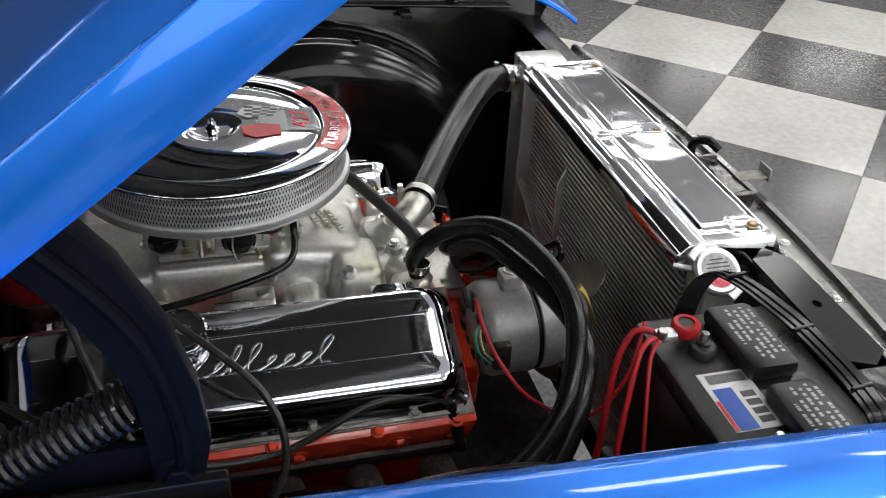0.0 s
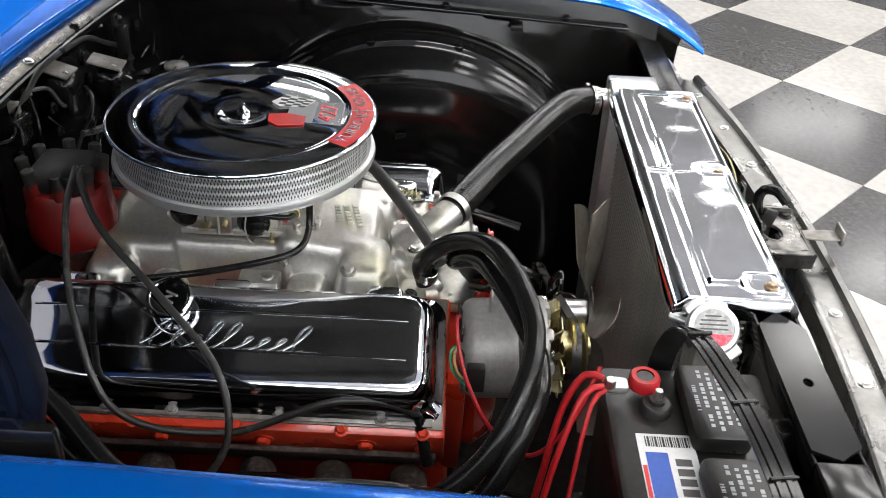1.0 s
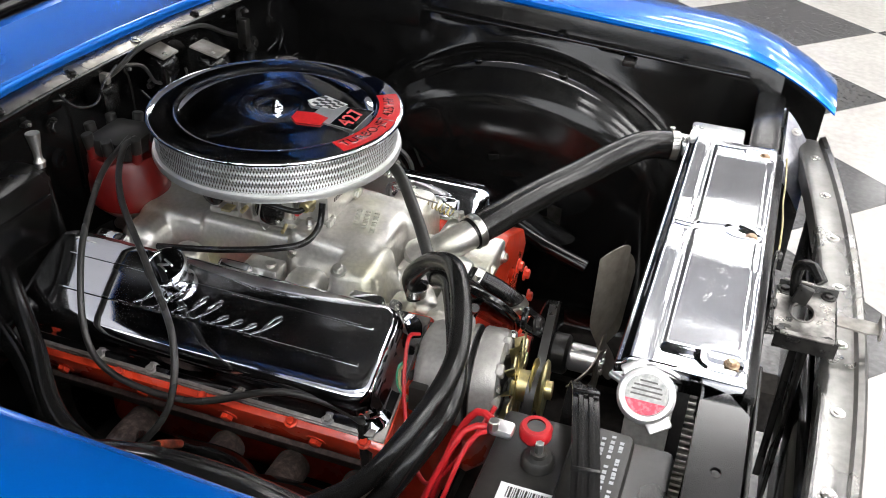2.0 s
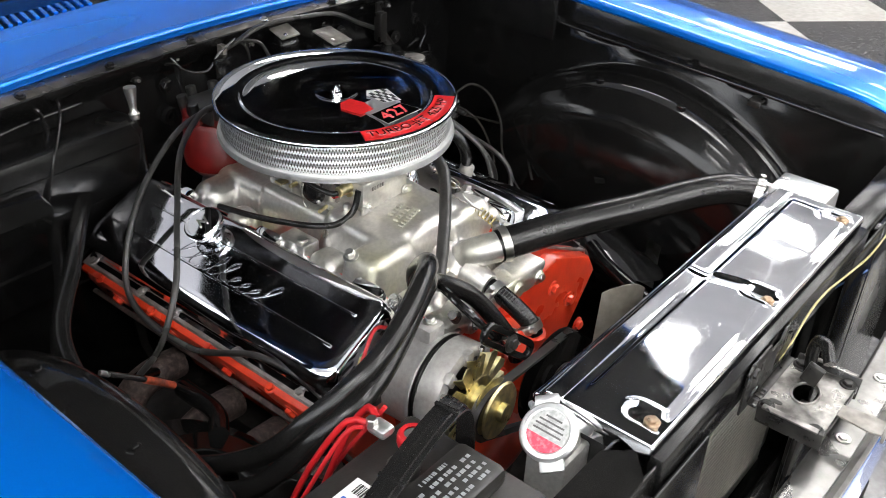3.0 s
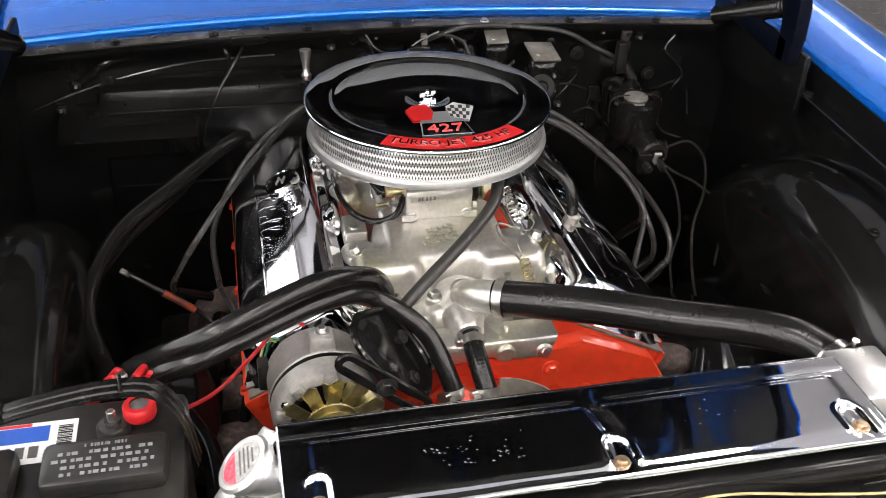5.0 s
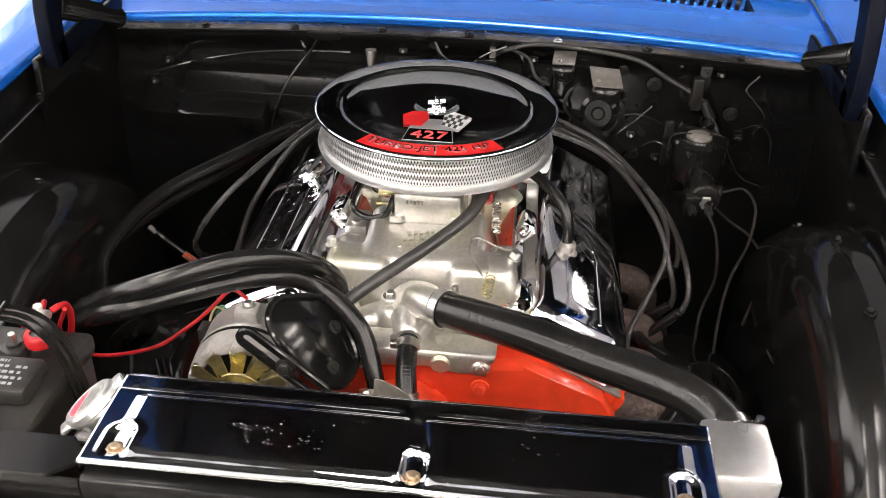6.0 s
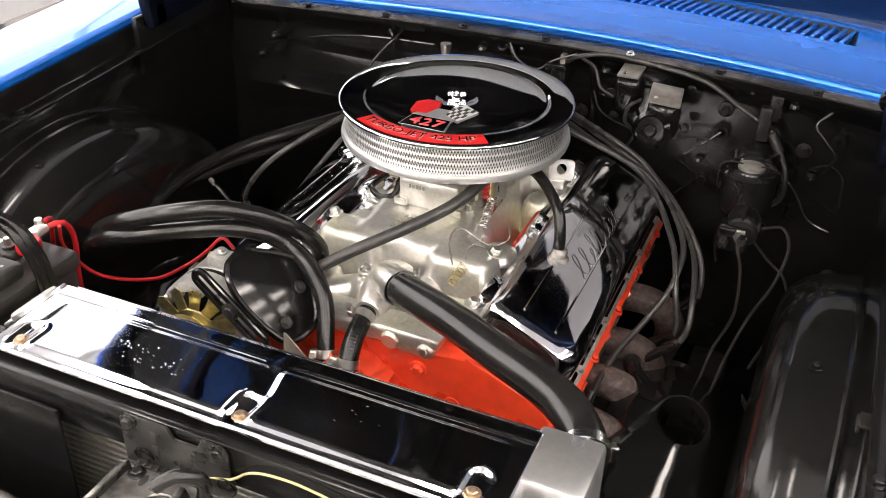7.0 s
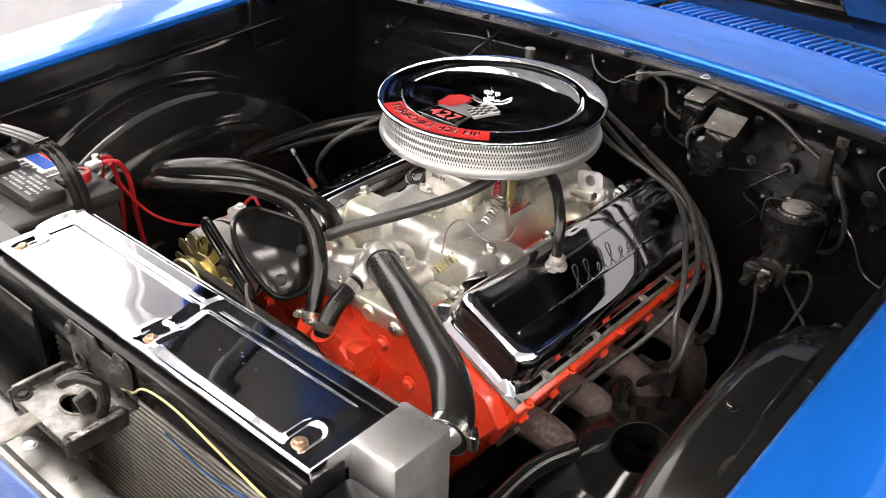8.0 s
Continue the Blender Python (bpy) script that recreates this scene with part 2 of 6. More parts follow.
def tube(points, radius, seg=10, step=0.008, rib=0.0, rib_step=0.0):
    return add_tube(bmesh.new(), points, radius, seg, step, rib, rib_step)


def add_prism(bm, outline, m, depth, bevel=0.0):
    """A flat outline (x, y) pushed along z, placed by m."""
    lo = [bm.verts.new(m @ Vector((x, y, 0))) for x, y in outline]
    hi = [bm.verts.new(m @ Vector((x, y, depth))) for x, y in outline]
    n = len(outline)
    faces = [bm.faces.new(lo[::-1]), bm.faces.new(hi)]
    for k in range(n):
        faces.append(bm.faces.new((lo[k], lo[(k + 1) % n], hi[(k + 1) % n], hi[k])))
    if bevel:
        bmesh.ops.bevel(bm, geom=list({e for f in faces[:2] for e in f.edges}), offset=bevel, segments=2, affect="EDGES", profile=0.5)
    return bm


def prism(outline, m, depth, bevel=0.0):
    return add_prism(bmesh.new(), outline, m, depth, bevel)


def sheet(fn, nu, nv, thick=0.0):
    """A surface fn(u, v) -> point over the unit square, with a thickness below it where asked."""
    bm = bmesh.new()
    g = [[bm.verts.new(fn(i / nu, j / nv)) for j in range(nv + 1)] for i in range(nu + 1)]
    for i in range(nu):
        for j in range(nv):
            bm.faces.new((g[i][j], g[i + 1][j], g[i + 1][j + 1], g[i][j + 1]))
    if thick:
        bm.normal_update()
        bmesh.ops.solidify(bm, geom=list(bm.faces), thickness=thick)
    return bm


def smooth01(a, b, x):
    t = min(1.0, max(0.0, (x - a) / (b - a)))
    return t * t * (3 - 2 * t)


def add_bolt(bm, at, normal, r=0.007, h=0.006, washer=True):
    m = along(at, Vector(at) + Vector(normal))
    if washer:
        add_lathe(bm, [(r * 1.5, -0.001), (r * 1.5, 0.001), (r * 1.3, 0.0016), (0, 0.0016)], 14, m)
    add_lathe(bm, [(r, 0.0), (r, h * 0.85), (r * 0.82, h), (0, h)], 6, m)


def bolt(at, normal, mat, parent, r=0.007, h=0.006, washer=True, name="bolt"):
    bm = bmesh.new()
    add_bolt(bm, at, normal, r, h, washer)
    return part(name, bm, mat, parent, smooth=25)


def clamp(at, axis, r, parent, mat=None, width=0.012):
    """A worm-drive hose clamp: band and screw housing."""
    m = along(at, Vector(at) + Vector(axis))
    bm = bmesh.new()
    add_lathe(bm, [(r, -width / 2), (r + 0.0014, -width / 2), (r + 0.0014, width / 2), (r, width / 2)], 28, m)
    c = part("hose_clamp", bm, mat or STEEL, parent, "steel worm-drive hose clamp")
    bm = bmesh.new()
    add_box(bm, (r, -0.011, -0.006), (r + 0.009, 0.011, 0.006), 0.002, m)
    add_lathe(bm, [(0, 0), (0.0045, 0), (0.0045, 0.008), (0, 0.008)], 8, m @ Matrix.Translation((r + 0.005, 0.011, 0)) @ pose(0, 0, 0, -90))
    part("screw", bm, mat or STEEL, c)
    return c

def plate_with_hole(x0, x1, y0, y1, z, thick, hx, hy, rx, ry, n=24):
    bm = bmesh.new()
    edge = []
    for k in range(n):
        a = 2 * math.pi * k / n
        c, s_ = math.cos(a), math.sin(a)
        t = min((x1 - hx) / c if c > 1e-6 else (x0 - hx) / c if c < -1e-6 else 9, (y1 - hy) / s_ if s_ > 1e-6 else (y0 - hy) / s_ if s_ < -1e-6 else 9)
        edge.append(((hx + rx * c, hy + ry * s_), (hx + t * c, hy + t * s_)))
    ring = [[bm.verts.new((*p, zz)) for p in e for zz in (z, z - thick)] for e in edge]
    for k in range(n):
        a, b = ring[k], ring[(k + 1) % n]
        bm.faces.new((a[0], b[0], b[2], a[2]))
        bm.faces.new((a[1], a[3], b[3], b[1]))
        bm.faces.new((a[0], a[1], b[1], b[0]))
        bm.faces.new((a[2], b[2], b[3], a[3]))
    bmesh.ops.recalc_face_normals(bm, faces=list(bm.faces))
    return bm


# ---------------------------------------------------------------- room
X0, X1, Y0, Y1, ROOM_H = -13.0, 3.0, -9.0, 13.0, 3.9


def setting(name, bm, mat, label, smooth=0):
    return tagged(part(name, bm, mat, None, label, smooth), "", name.split("_")[0], "", "structure")


floor = setting("floor", box((X0, Y0, -0.12), (X1, Y1, -0.006)), GROUT, "showroom floor of large checkered vinyl tiles")
setting("wall_north", box((X0, Y1, -0.12), (X1, Y1 + 0.2, ROOM_H)), WALL, "plain white painted showroom wall")
setting("wall_south", box((X0, Y0 - 0.2, -0.12), (X1, Y0, ROOM_H)), WALL_GREY, "plain grey painted showroom wall")
setting("wall_west", box((X0 - 0.2, Y0 - 0.2, -0.12), (X0, Y1 + 0.2, ROOM_H)), WALL_GREY, "plain grey painted showroom wall")
# window wall on the passenger side
def wall_piece(y0, y1, z0, z1):
    return ((X1, y0, z0), (X1 + 0.2, y1, z1))


bm = bmesh.new()
WIN = [(-7.4 + 3.2 * k, -4.6 + 3.2 * k) for k in range(6)]
add_box(bm, *wall_piece(Y0 - 0.2, Y1 + 0.2, -0.12, 0.35))
add_box(bm, *wall_piece(Y0 - 0.2, Y1 + 0.2, 3.75, ROOM_H))
edges = [Y0 - 0.2] + [e for w in WIN for e in w] + [Y1 + 0.2]
for k in range(0, len(edges), 2):
    add_box(bm, *wall_piece(edges[k], edges[k + 1], 0.35, 3.75))
setting("wall_east", bm, WALL, "white showroom wall with tall windows")
for k, (wa, wb) in enumerate(WIN):
    bm = bmesh.new()
    for lo, hi in (((X1 + 0.06, wa, 0.35), (X1 + 0.12, wa + 0.06, 3.75)), ((X1 + 0.06, wb - 0.06, 0.35), (X1 + 0.12, wb, 3.75)), ((X1 + 0.06, wa, 0.35), (X1 + 0.12, wb, 0.42)), ((X1 + 0.06, wa, 3.68), (X1 + 0.12, wb, 3.75)), ((X1 + 0.06, (wa + wb) / 2 - 0.03, 0.35), (X1 + 0.12, (wa + wb) / 2 + 0.03, 3.75))):
        add_box(bm, lo, hi, 0.004)
    tagged(part("window_%d" % (k + 1), bm, WALL, None, "tall white-framed showroom window"), "", "window", "", "structure")
tagged(part("backdrop", box((X1 + 0.5, Y0 - 3, -1), (X1 + 0.52, Y1 + 3, 6)), DAY, None, "bright overcast daylight outside the windows", 0), "", "backdrop", "", "structure")
setting("ceiling", box((X0 - 0.2, Y0 - 0.2, ROOM_H), (X1 + 0.2, Y1 + 0.2, ROOM_H + 0.15)), CEIL, "plain white showroom ceiling")


def ceiling_light(x, y, long_x=False):
    h = 3.2
    t = thing("ceiling_light", (x, y, ROOM_H), "long white pendant fluorescent light, switched on", "ceiling light", "ceiling lights")
    a, b = (0.62, 0.16) if long_x else (0.16, 0.62)
    part("housing", box((x - a - 0.03, y - b - 0.03, h), (x + a + 0.03, y + b + 0.03, h + 0.06), 0.01), WALL, t)
    part("diffuser", box((x - a, y - b, h - 0.02), (x + a, y + b, h)), LAMP, t, "glowing white diffuser", 0)
    # added upward glow, only to brighten the ceiling that the chrome reflects
    part("ceiling_fill", box((x - a, y - b, h + 0.06), (x + a, y + b, h + 0.07)), CEIL_FILL, t, "added glowing sheet that brightens the ceiling", 0)
    for e in (-0.5, 0.5):
        part("hanger", rod((x + (e if long_x else 0), y + (0 if long_x else e), h + 0.05), (x + (e if long_x else 0), y + (0 if long_x else e), ROOM_H), 0.006, 6), WALL, t)


for gx in (-9.0, -5.9, -4.35, -2.8, -1.25, 0.3, 1.85):
    for gy in (-8.45, -6.6, -4.75, -2.9, -1.05, 0.8, 2.65, 4.5, 6.35, 8.2, 10.05):
        # none over the cabin and behind it on the passenger side
        if gy > -2.0 and (gx < -2 or gy > 0) or gy < -4.0 and -4.5 < gx < -4.0:
            ceiling_light(gx, gy)

# ---------------------------------------------------------------- car body
car = thing("car_body", (0, 0, 0), "glossy bright blue classic car front with its hood raised", "car")


def lip_z(y, side=1):
    return (0.891 - 0.052 * y if side > 0 else 0.882 - 0.064 * y) - 0.080 * max(0.0, (y - 0.50) / 0.28) ** 2.4


def fender(side):
    def skin(u, v):
        y = -1.15 + 1.93 * u
        z = lip_z(y, side)
        nose = smooth01(0.55, 0.80, y)
        prof = [(0.652, -0.007), (0.6505, -0.003), (0.656, 0.003), (0.70, 0.010), (0.76, 0.012), (0.82, 0.004), (0.865, -0.018), (0.90, -0.06), (0.915, -0.13), (0.92, -0.26), (0.915, -0.42), (0.90, -0.60)]
        k = v * (len(prof) - 1)
        i = min(int(k), len(prof) - 2)
        f = k - i
        px = prof[i][0] * (1 - f) + prof[i + 1][0] * f
        pz = prof[i][1] * (1 - f) + prof[i + 1][1] * f
        px = 0.652 + (px - 0.652) * (1 - 0.08 * nose)
        if z + pz < 0.28:
            pz = 0.28 - z
        # wheel opening
        w = 0.36 ** 2 - (y - 0.19) ** 2
        if px > 0.85 and w > 0:
            top = 0.33 + math.sqrt(w)
            if z + pz < top:
                pz = top - z
        return (side * px - 0.008, y, z + pz)
    bm = sheet(skin, 90, 33)
    bmesh.ops.recalc_face_normals(bm, faces=list(bm.faces))
    ob = part("fender", bm, BLUE, car, "glossy bright blue front fender", 50)
    bm = sheet(lambda u, v: Vector(skin(u, 0.30 + 0.68 * v)) - Vector((side * 0.012, 0, 0.010)), 60, 20)
    part("fender_lining", bm, BLACK, ob, "black inside of the fender", 50)
    return ob


def apron(side):
    def skin(u, v):
        y = -0.46 + 1.14 * u
        lip = lip_z(y, side) - 0.020
        w = 0.415 ** 2 - (y - 0.20) ** 2
        zw = 0.362 + (math.sqrt(w) if w > 0 else 0.0)
        zw = 0.5 * (zw + 0.42 + math.sqrt((zw - 0.42) ** 2 + 0.005))
        xin = 0.60 - 0.090 * smooth01(0.43, 0.68, zw)
        prof = [(0.6535, lip + 0.012), (0.6515, lip + 0.002), (0.646, lip - 0.03), (0.640, 0.5 * (lip + zw) + 0.01), (0.634, zw + 0.030), (0.628, zw + 0.006)]
        for q in range(9):
            a = radians(90 * q / 8)
            rx, rz = 0.580 - xin, min(0.085, zw - 0.33)
            prof.append((xin + rx - rx * math.sin(a), zw - rz * (1 - math.cos(a))))
        # the last points run inwards, added to hide the floor and keep it dark below
        prof += [(xin - 0.006, zw - 0.14), (xin - 0.012, 0.30), (xin - 0.05, 0.25), (0.36, 0.235)]
        k = v * (len(prof) - 1)
        i = min(int(k), len(prof) - 2)
        f = k - i
        x = prof[i][0] * (1 - f) + prof[i + 1][0] * f
        z = prof[i][1] * (1 - f) + prof[i + 1][1] * f
        return (side * x - 0.008, y, z)
    bm = sheet(skin, 120, 60)
    # openings for the suspension arms
    if side < 0:
        gone = []
        for q in bm.faces:
            c = q.calc_center_median()
            if abs(c.x) < 0.60 and (abs(c.y - 0.118) < 0.032 and 0.515 < c.z < 0.575 or abs(c.y - 0.232) < 0.018 and 0.55 < c.z < 0.585 or abs(c.y - 0.318) < 0.014 and 0.44 < c.z < 0.505):
                gone.append(q)
        bmesh.ops.delete(bm, geom=gone, context="FACES")
    bmesh.ops.recalc_face_normals(bm, faces=list(bm.faces))
    ob = part("inner_fender", bm, BLACK, car, "satin black pressed steel inner fender and wheel house", 60)
    # seam flange and its screws along the top of the wheel house
    pts = []
    for k in range(25):
        y = -0.16 + 0.70 * k / 24
        zw = 0.362 + math.sqrt(max(0.0, 0.415 ** 2 - (y - 0.20) ** 2))
        pts.append((side * 0.612, y, zw + 0.008))
    part("seam", tube(pts, 0.005, 6, 0.02), BLACK, ob)
    pts = []
    for k in range(25):
        y = 0.02 + 0.46 * k / 24
        zw = 0.362 + math.sqrt(max(0.0, 0.415 ** 2 - (y - 0.20) ** 2))
        pts.append((side * 0.556 - 0.008, y, zw - 0.030))
    if side < 0:
        part("weld_seam", tube([(side * 0.580, 0.015, pts[0][2] - 0.012), (side * 0.532, 0.015, pts[0][2] - 0.004)], 0.005, 8, 0.02), BLACK, ob)
        part("weld_seam", tube(pts, 0.0055, 8, 0.02), BLACK, ob)
    for y in (-0.05, 0.12, 0.29):
        zw = 0.362 + math.sqrt(0.415 ** 2 - (y - 0.20) ** 2)
        bolt((side * 0.575, y, zw + 0.004), (0, 0, 1), BLACK, ob, 0.006, 0.006)
    return ob


for s in (1, -1):
    fender(s)
    apron(s)
    # rubber bump stops and bolts on the fender flange
    rail = part("fender_flange", box((0.622, -0.42, -0.006), (0.645, 0.62, 0.0), 0.002, pose(-0.008, 0, 0.845 if s > 0 else 0.838, -3.2) @ Matrix.Diagonal((s, 1, 1, 1))), BLACK, car, "black fender flange")
    for y in (-0.3, -0.02, 0.26, 0.5):
        bolt((s * 0.633 - 0.008, y, (0.846 if s > 0 else 0.839) - 0.056 * y), (0, 0.05, 1), BLACK, rail, 0.007, 0.006)


def cowl_edge(x):
    return -0.388 + 0.16 * x * x


def cowl_z(x, y):
    """Height of the cowl: a slope up from its front edge, then the level vent band."""
    e = cowl_edge(x)
    return 0.886 + 0.022 * smooth01(e + 0.02, e - 0.150, y) + 0.006 * smooth01(e - 0.12, e - 0.26, y) - 0.02 * x * x


def in_vent(x, y):
    e = cowl_edge(x)
    return -0.535 < x < 0.525 and e - 0.212 < y < e - 0.136


def cowl_skin(u, v):
    x = -0.66 + 1.32 * u
    e = cowl_edge(x)
    lip = [(0.000, -0.020), (0.003, -0.016), (0.003, -0.008), (0.001, -0.003), (-0.003, -0.0005), (-0.009, 0.0)]
    if v < 0.15:
        k = v / 0.15 * 5
        i = min(int(k), 4)
        f = k - i
        y = e + lip[i][0] * (1 - f) + lip[i + 1][0] * f
        return (x, y, cowl_z(x, e - 0.009) + lip[i][1] * (1 - f) + lip[i + 1][1] * f)
    y = e - 0.009 + (-0.645 - e + 0.009) * (v - 0.15) / 0.85
    return (x, y, cowl_z(x, y) - (0.016 if in_vent(x, y) else 0.0))


bm = sheet(cowl_skin, 132, 120)
bmesh.ops.recalc_face_normals(bm, faces=list(bm.faces))
for q in bm.faces:
    if any(in_vent(v.co.x, v.co.y) for v in q.verts):
        q.material_index = 1
cowl = part("cowl", bm, [BLUE, BLACK_DULL], car, "glossy blue cowl panel with a slotted black air vent", 50)
# windscreen behind the cowl
bm = sheet(lambda u, v: (-0.68 + 1.36 * u - 0.10 * v * (u - 0.5) * 2, -0.645 + 0.25 * (u - 0.5) ** 2 * 1.3 - 0.62 * v, 0.915 + 0.47 * v), 24, 8, 0.006)
part("windscreen", bm, GLASS_DARK, car, "dark tinted windscreen glass")
bm = tube([(-0.66 + 1.32 * k / 12, -0.634 + 0.25 * (k / 12 - 0.5) ** 2 * 1.3, 0.925) for k in range(13)], 0.007, 8, 0.03)
part("windscreen_trim", bm, RUBBER, car)

# firewall, its top flange and its pressed shapes
bm = sheet(lambda u, v: (-0.665 + 1.33 * u, cowl_edge(-0.665 + 1.33 * u) + 0.045 - 0.03 * smooth01(0.0, 0.08, v) + 0.007 * smooth01(0.2, 0.36, v) * (1 - smooth01(0.5, 0.62, v)) * smooth01(0.1, 0.18, u) * (1 - smooth01(0.40, 0.50, u)) + 0.012 * smooth01(0.62, 0.72, u) * smooth01(0.25, 0.45, v), 0.865 - 0.62 * v), 110, 70, 0.004)
firewall = part("firewall", bm, FIREWALL_BLACK, car, "satin black painted firewall", 60)
bm = sheet(lambda u, v: (-0.64 + 1.28 * u, cowl_edge(-0.64 + 1.28 * u) - 0.005 + 0.034 * v, 0.866 - 0.006 * v + 0.003 * math.sin(v * 3.14)), 60, 5, 0.004)
part("firewall_flange", bm, FLANGE, car, "worn dull black cowl flange", 60)

# hood, raised on its hinges
HOOD = pose(0, -0.435, 0.948, 37.3)


def hood_skin(u, v):
    x = -0.66 + 1.32 * u
    y = 0.112 + 1.188 * v
    e = min(u, 1 - u) * 1.32
    z = 0.030 - 0.03 * (x / 0.66) ** 2 - 0.030 * (1 - smooth01(0.0, 0.045, e)) ** 2 + 0.02 * math.sin(v * 3.14)
    return HOOD @ Vector((x, y, z))


bm = sheet(hood_skin, 80, 50)
bmesh.ops.recalc_face_normals(bm, faces=list(bm.faces))
hood = part("hood", bm, BLUE, car, "raised glossy bright blue hood with black underside", 50)
bm = bmesh.new()
for s in (1, -1):
    add_box(bm, (s * 0.645 - 0.012, 0.112, -0.045), (s * 0.645 + 0.012, 1.30, -0.004), 0.006, HOOD)
add_box(bm, (-0.64, 1.275, -0.04), (0.64, 1.30, 0.012), 0.006, HOOD)
part("hood_edge", bm, BLACK, hood)
for s in (1, -1):
    part("hood_side", box((s * 0.661 - 0.003, 0.112, -0.047), (s * 0.661 + 0.003, 1.302, 0.003), 0.002, HOOD), BLUE, hood)
part("inner_panel", box((-0.63, 0.114, -0.030), (0.63, 1.28, -0.022), 0.004, HOOD), BLACK, hood, "satin black hood underside", 0)
bm = bmesh.new()
for a, b in (((-0.5, 0.2), (0.5, 0.26)), ((-0.5, 1.1), (0.5, 1.17)), ((-0.5, 0.2), (-0.43, 1.17)), ((0.43, 0.2), (0.5, 1.17)), ((-0.04, 0.2), (0.04, 1.17))):
    add_box(bm, (a[0], a[1], -0.045), (b[0], b[1], -0.028), 0.008, HOOD)
part("inner_brace", bm, BLACK, hood)


def hood_hinge(side):
    h = thing("hood_hinge_assembly", (side * 0.60, -0.12, 0.88), "black steel hood hinge with a long coil spring", "hinge", "hood hinges")
    m = Matrix.Diagonal((side, 1, 1, 1))
    turn = m @ Matrix(((0, 0, 1, 0.596), (1, 0, 0, 0), (0, 1, 0, 0), (0, 0, 0, 1)))
    part("base_plate", box((0.618, -0.30, 0.80), (0.630, -0.02, 0.905), 0.004, m), FIREWALL_BLACK, h)
    part("lower_link", prism([(-0.05, 0.885), (-0.30, 0.90), (-0.30, 0.925), (-0.05, 0.925)], turn, 0.010, 0.003), HINGE, h)
    # the curved arm that carries the hood
    outer = [(-0.040, 0.885), (-0.030, 0.93), (-0.035, 0.98), (-0.050, 1.04), (-0.075, 1.09), (-0.105, 1.135)]
    inner = [(-0.150, 1.105), (-0.118, 1.07), (-0.090, 1.03), (-0.074, 0.98), (-0.070, 0.93), (-0.078, 0.885)]
    part("upper_arm", prism(outer + inner, turn, 0.022, 0.004), HINGE, h, "curved black hinge arm")
    part("arm_rib", tube([m @ Vector((0.62, y, z)) for y, z in [((a[0] + b[0]) / 2, (a[1] + b[1]) / 2) for a, b in zip(outer, inner[::-1])]], 0.006, 8), HINGE, h)
    bolt(m @ Vector((0.618, -0.056, 0.905)), (side, 0, 0), HINGE, h, 0.011, 0.010)
    coil = []
    a, b = Vector((0.610, -0.080, 0.972)), Vector((0.610, -0.30, 0.880))
    d = (b - a).normalized()
    s1 = Vector((1, 0, 0))
    s2 = d.cross(s1)
    for k in range(30 * 14 + 1):
        t = k / (30 * 14)
        w = 2 * math.pi * 30 * t
        coil.append(m @ (a + (b - a) * t + 0.017 * (math.cos(w) * s1 + math.sin(w) * s2)))
    part("spring", add_tube(bmesh.new(), coil, 0.0030, 6, raw=True), BLACK, h, "black coil spring")
    return h


for s in (1, -1):
    hood_hinge(s)

# bare braces between the fenders and the radiator support
for s in (1, -1):
    bm = sheet(lambda u, v: (s * (0.520 + 0.110 * v), 0.652 + 0.098 * u, 0.772 - 0.085 * u * u - 0.075 * (1 - v) ** 1.6 + 0.008 * math.sin(6.28 * v)), 18, 12, 0.003)
    br = part("fender_brace", bm, BRACE, car, "bare bluish silver pressed brace", 50)
    for p in ((0.60, 0.668, 0.762), (0.605, 0.72, 0.725)):
        bolt((s * p[0], p[1], p[2]), (-0.4 * s, 0.2, 1), STEEL, br, 0.006, 0.005)

# radiator support and header panel
sup = part("radiator_support", plate_with_hole(0.262, 0.500, 0.642, 0.694, 0.787, 0.004, 0.386, 0.669, 0.007, 0.0055), BLACK, car, "satin black radiator support panel with a round hole", 30)
part("support_lip", box((0.262, 0.642, 0.757), (0.500, 0.646, 0.7825), 0.0015), BLACK, sup)
part("support_lip", box((0.262, 0.690, 0.700), (0.500, 0.694, 0.7825), 0.0015), BLACK, sup)
part("support_end", box((0.5005, 0.642, 0.757), (0.640, 0.694, 0.787), 0.004), BLACK, sup)
part("front_closing_panel", box((0.160, 0.700, 0.30), (0.640, 0.705, 0.757), 0.002), FIREWALL_BLACK, car, "satin black panel beside the radiator")
part("front_closing_panel", box((-0.655, 0.694, 0.30), (-0.300, 0.699, 0.757), 0.002), FIREWALL_BLACK, car, "satin black panel beside the radiator")
part("support_bar", box((-0.655, 0.640, 0.745), (-0.345, 0.690, 0.772), 0.006), FIREWALL_BLACK, car)
part("support_bar", box((-0.34, 0.640, 0.735), (0.26, 0.698, 0.7875), 0.004), FIREWALL_BLACK, car)
for s in (1, -1):
    part("support_side", box((s * 0.42 - 0.012, 0.60, 0.28), (s * 0.42 + 0.012, 0.70, 0.757), 0.005), BLACK, car)
part("support_lower", box((-0.65, 0.58, 0.24), (0.65, 0.70, 0.30), 0.01), BLACK, car)
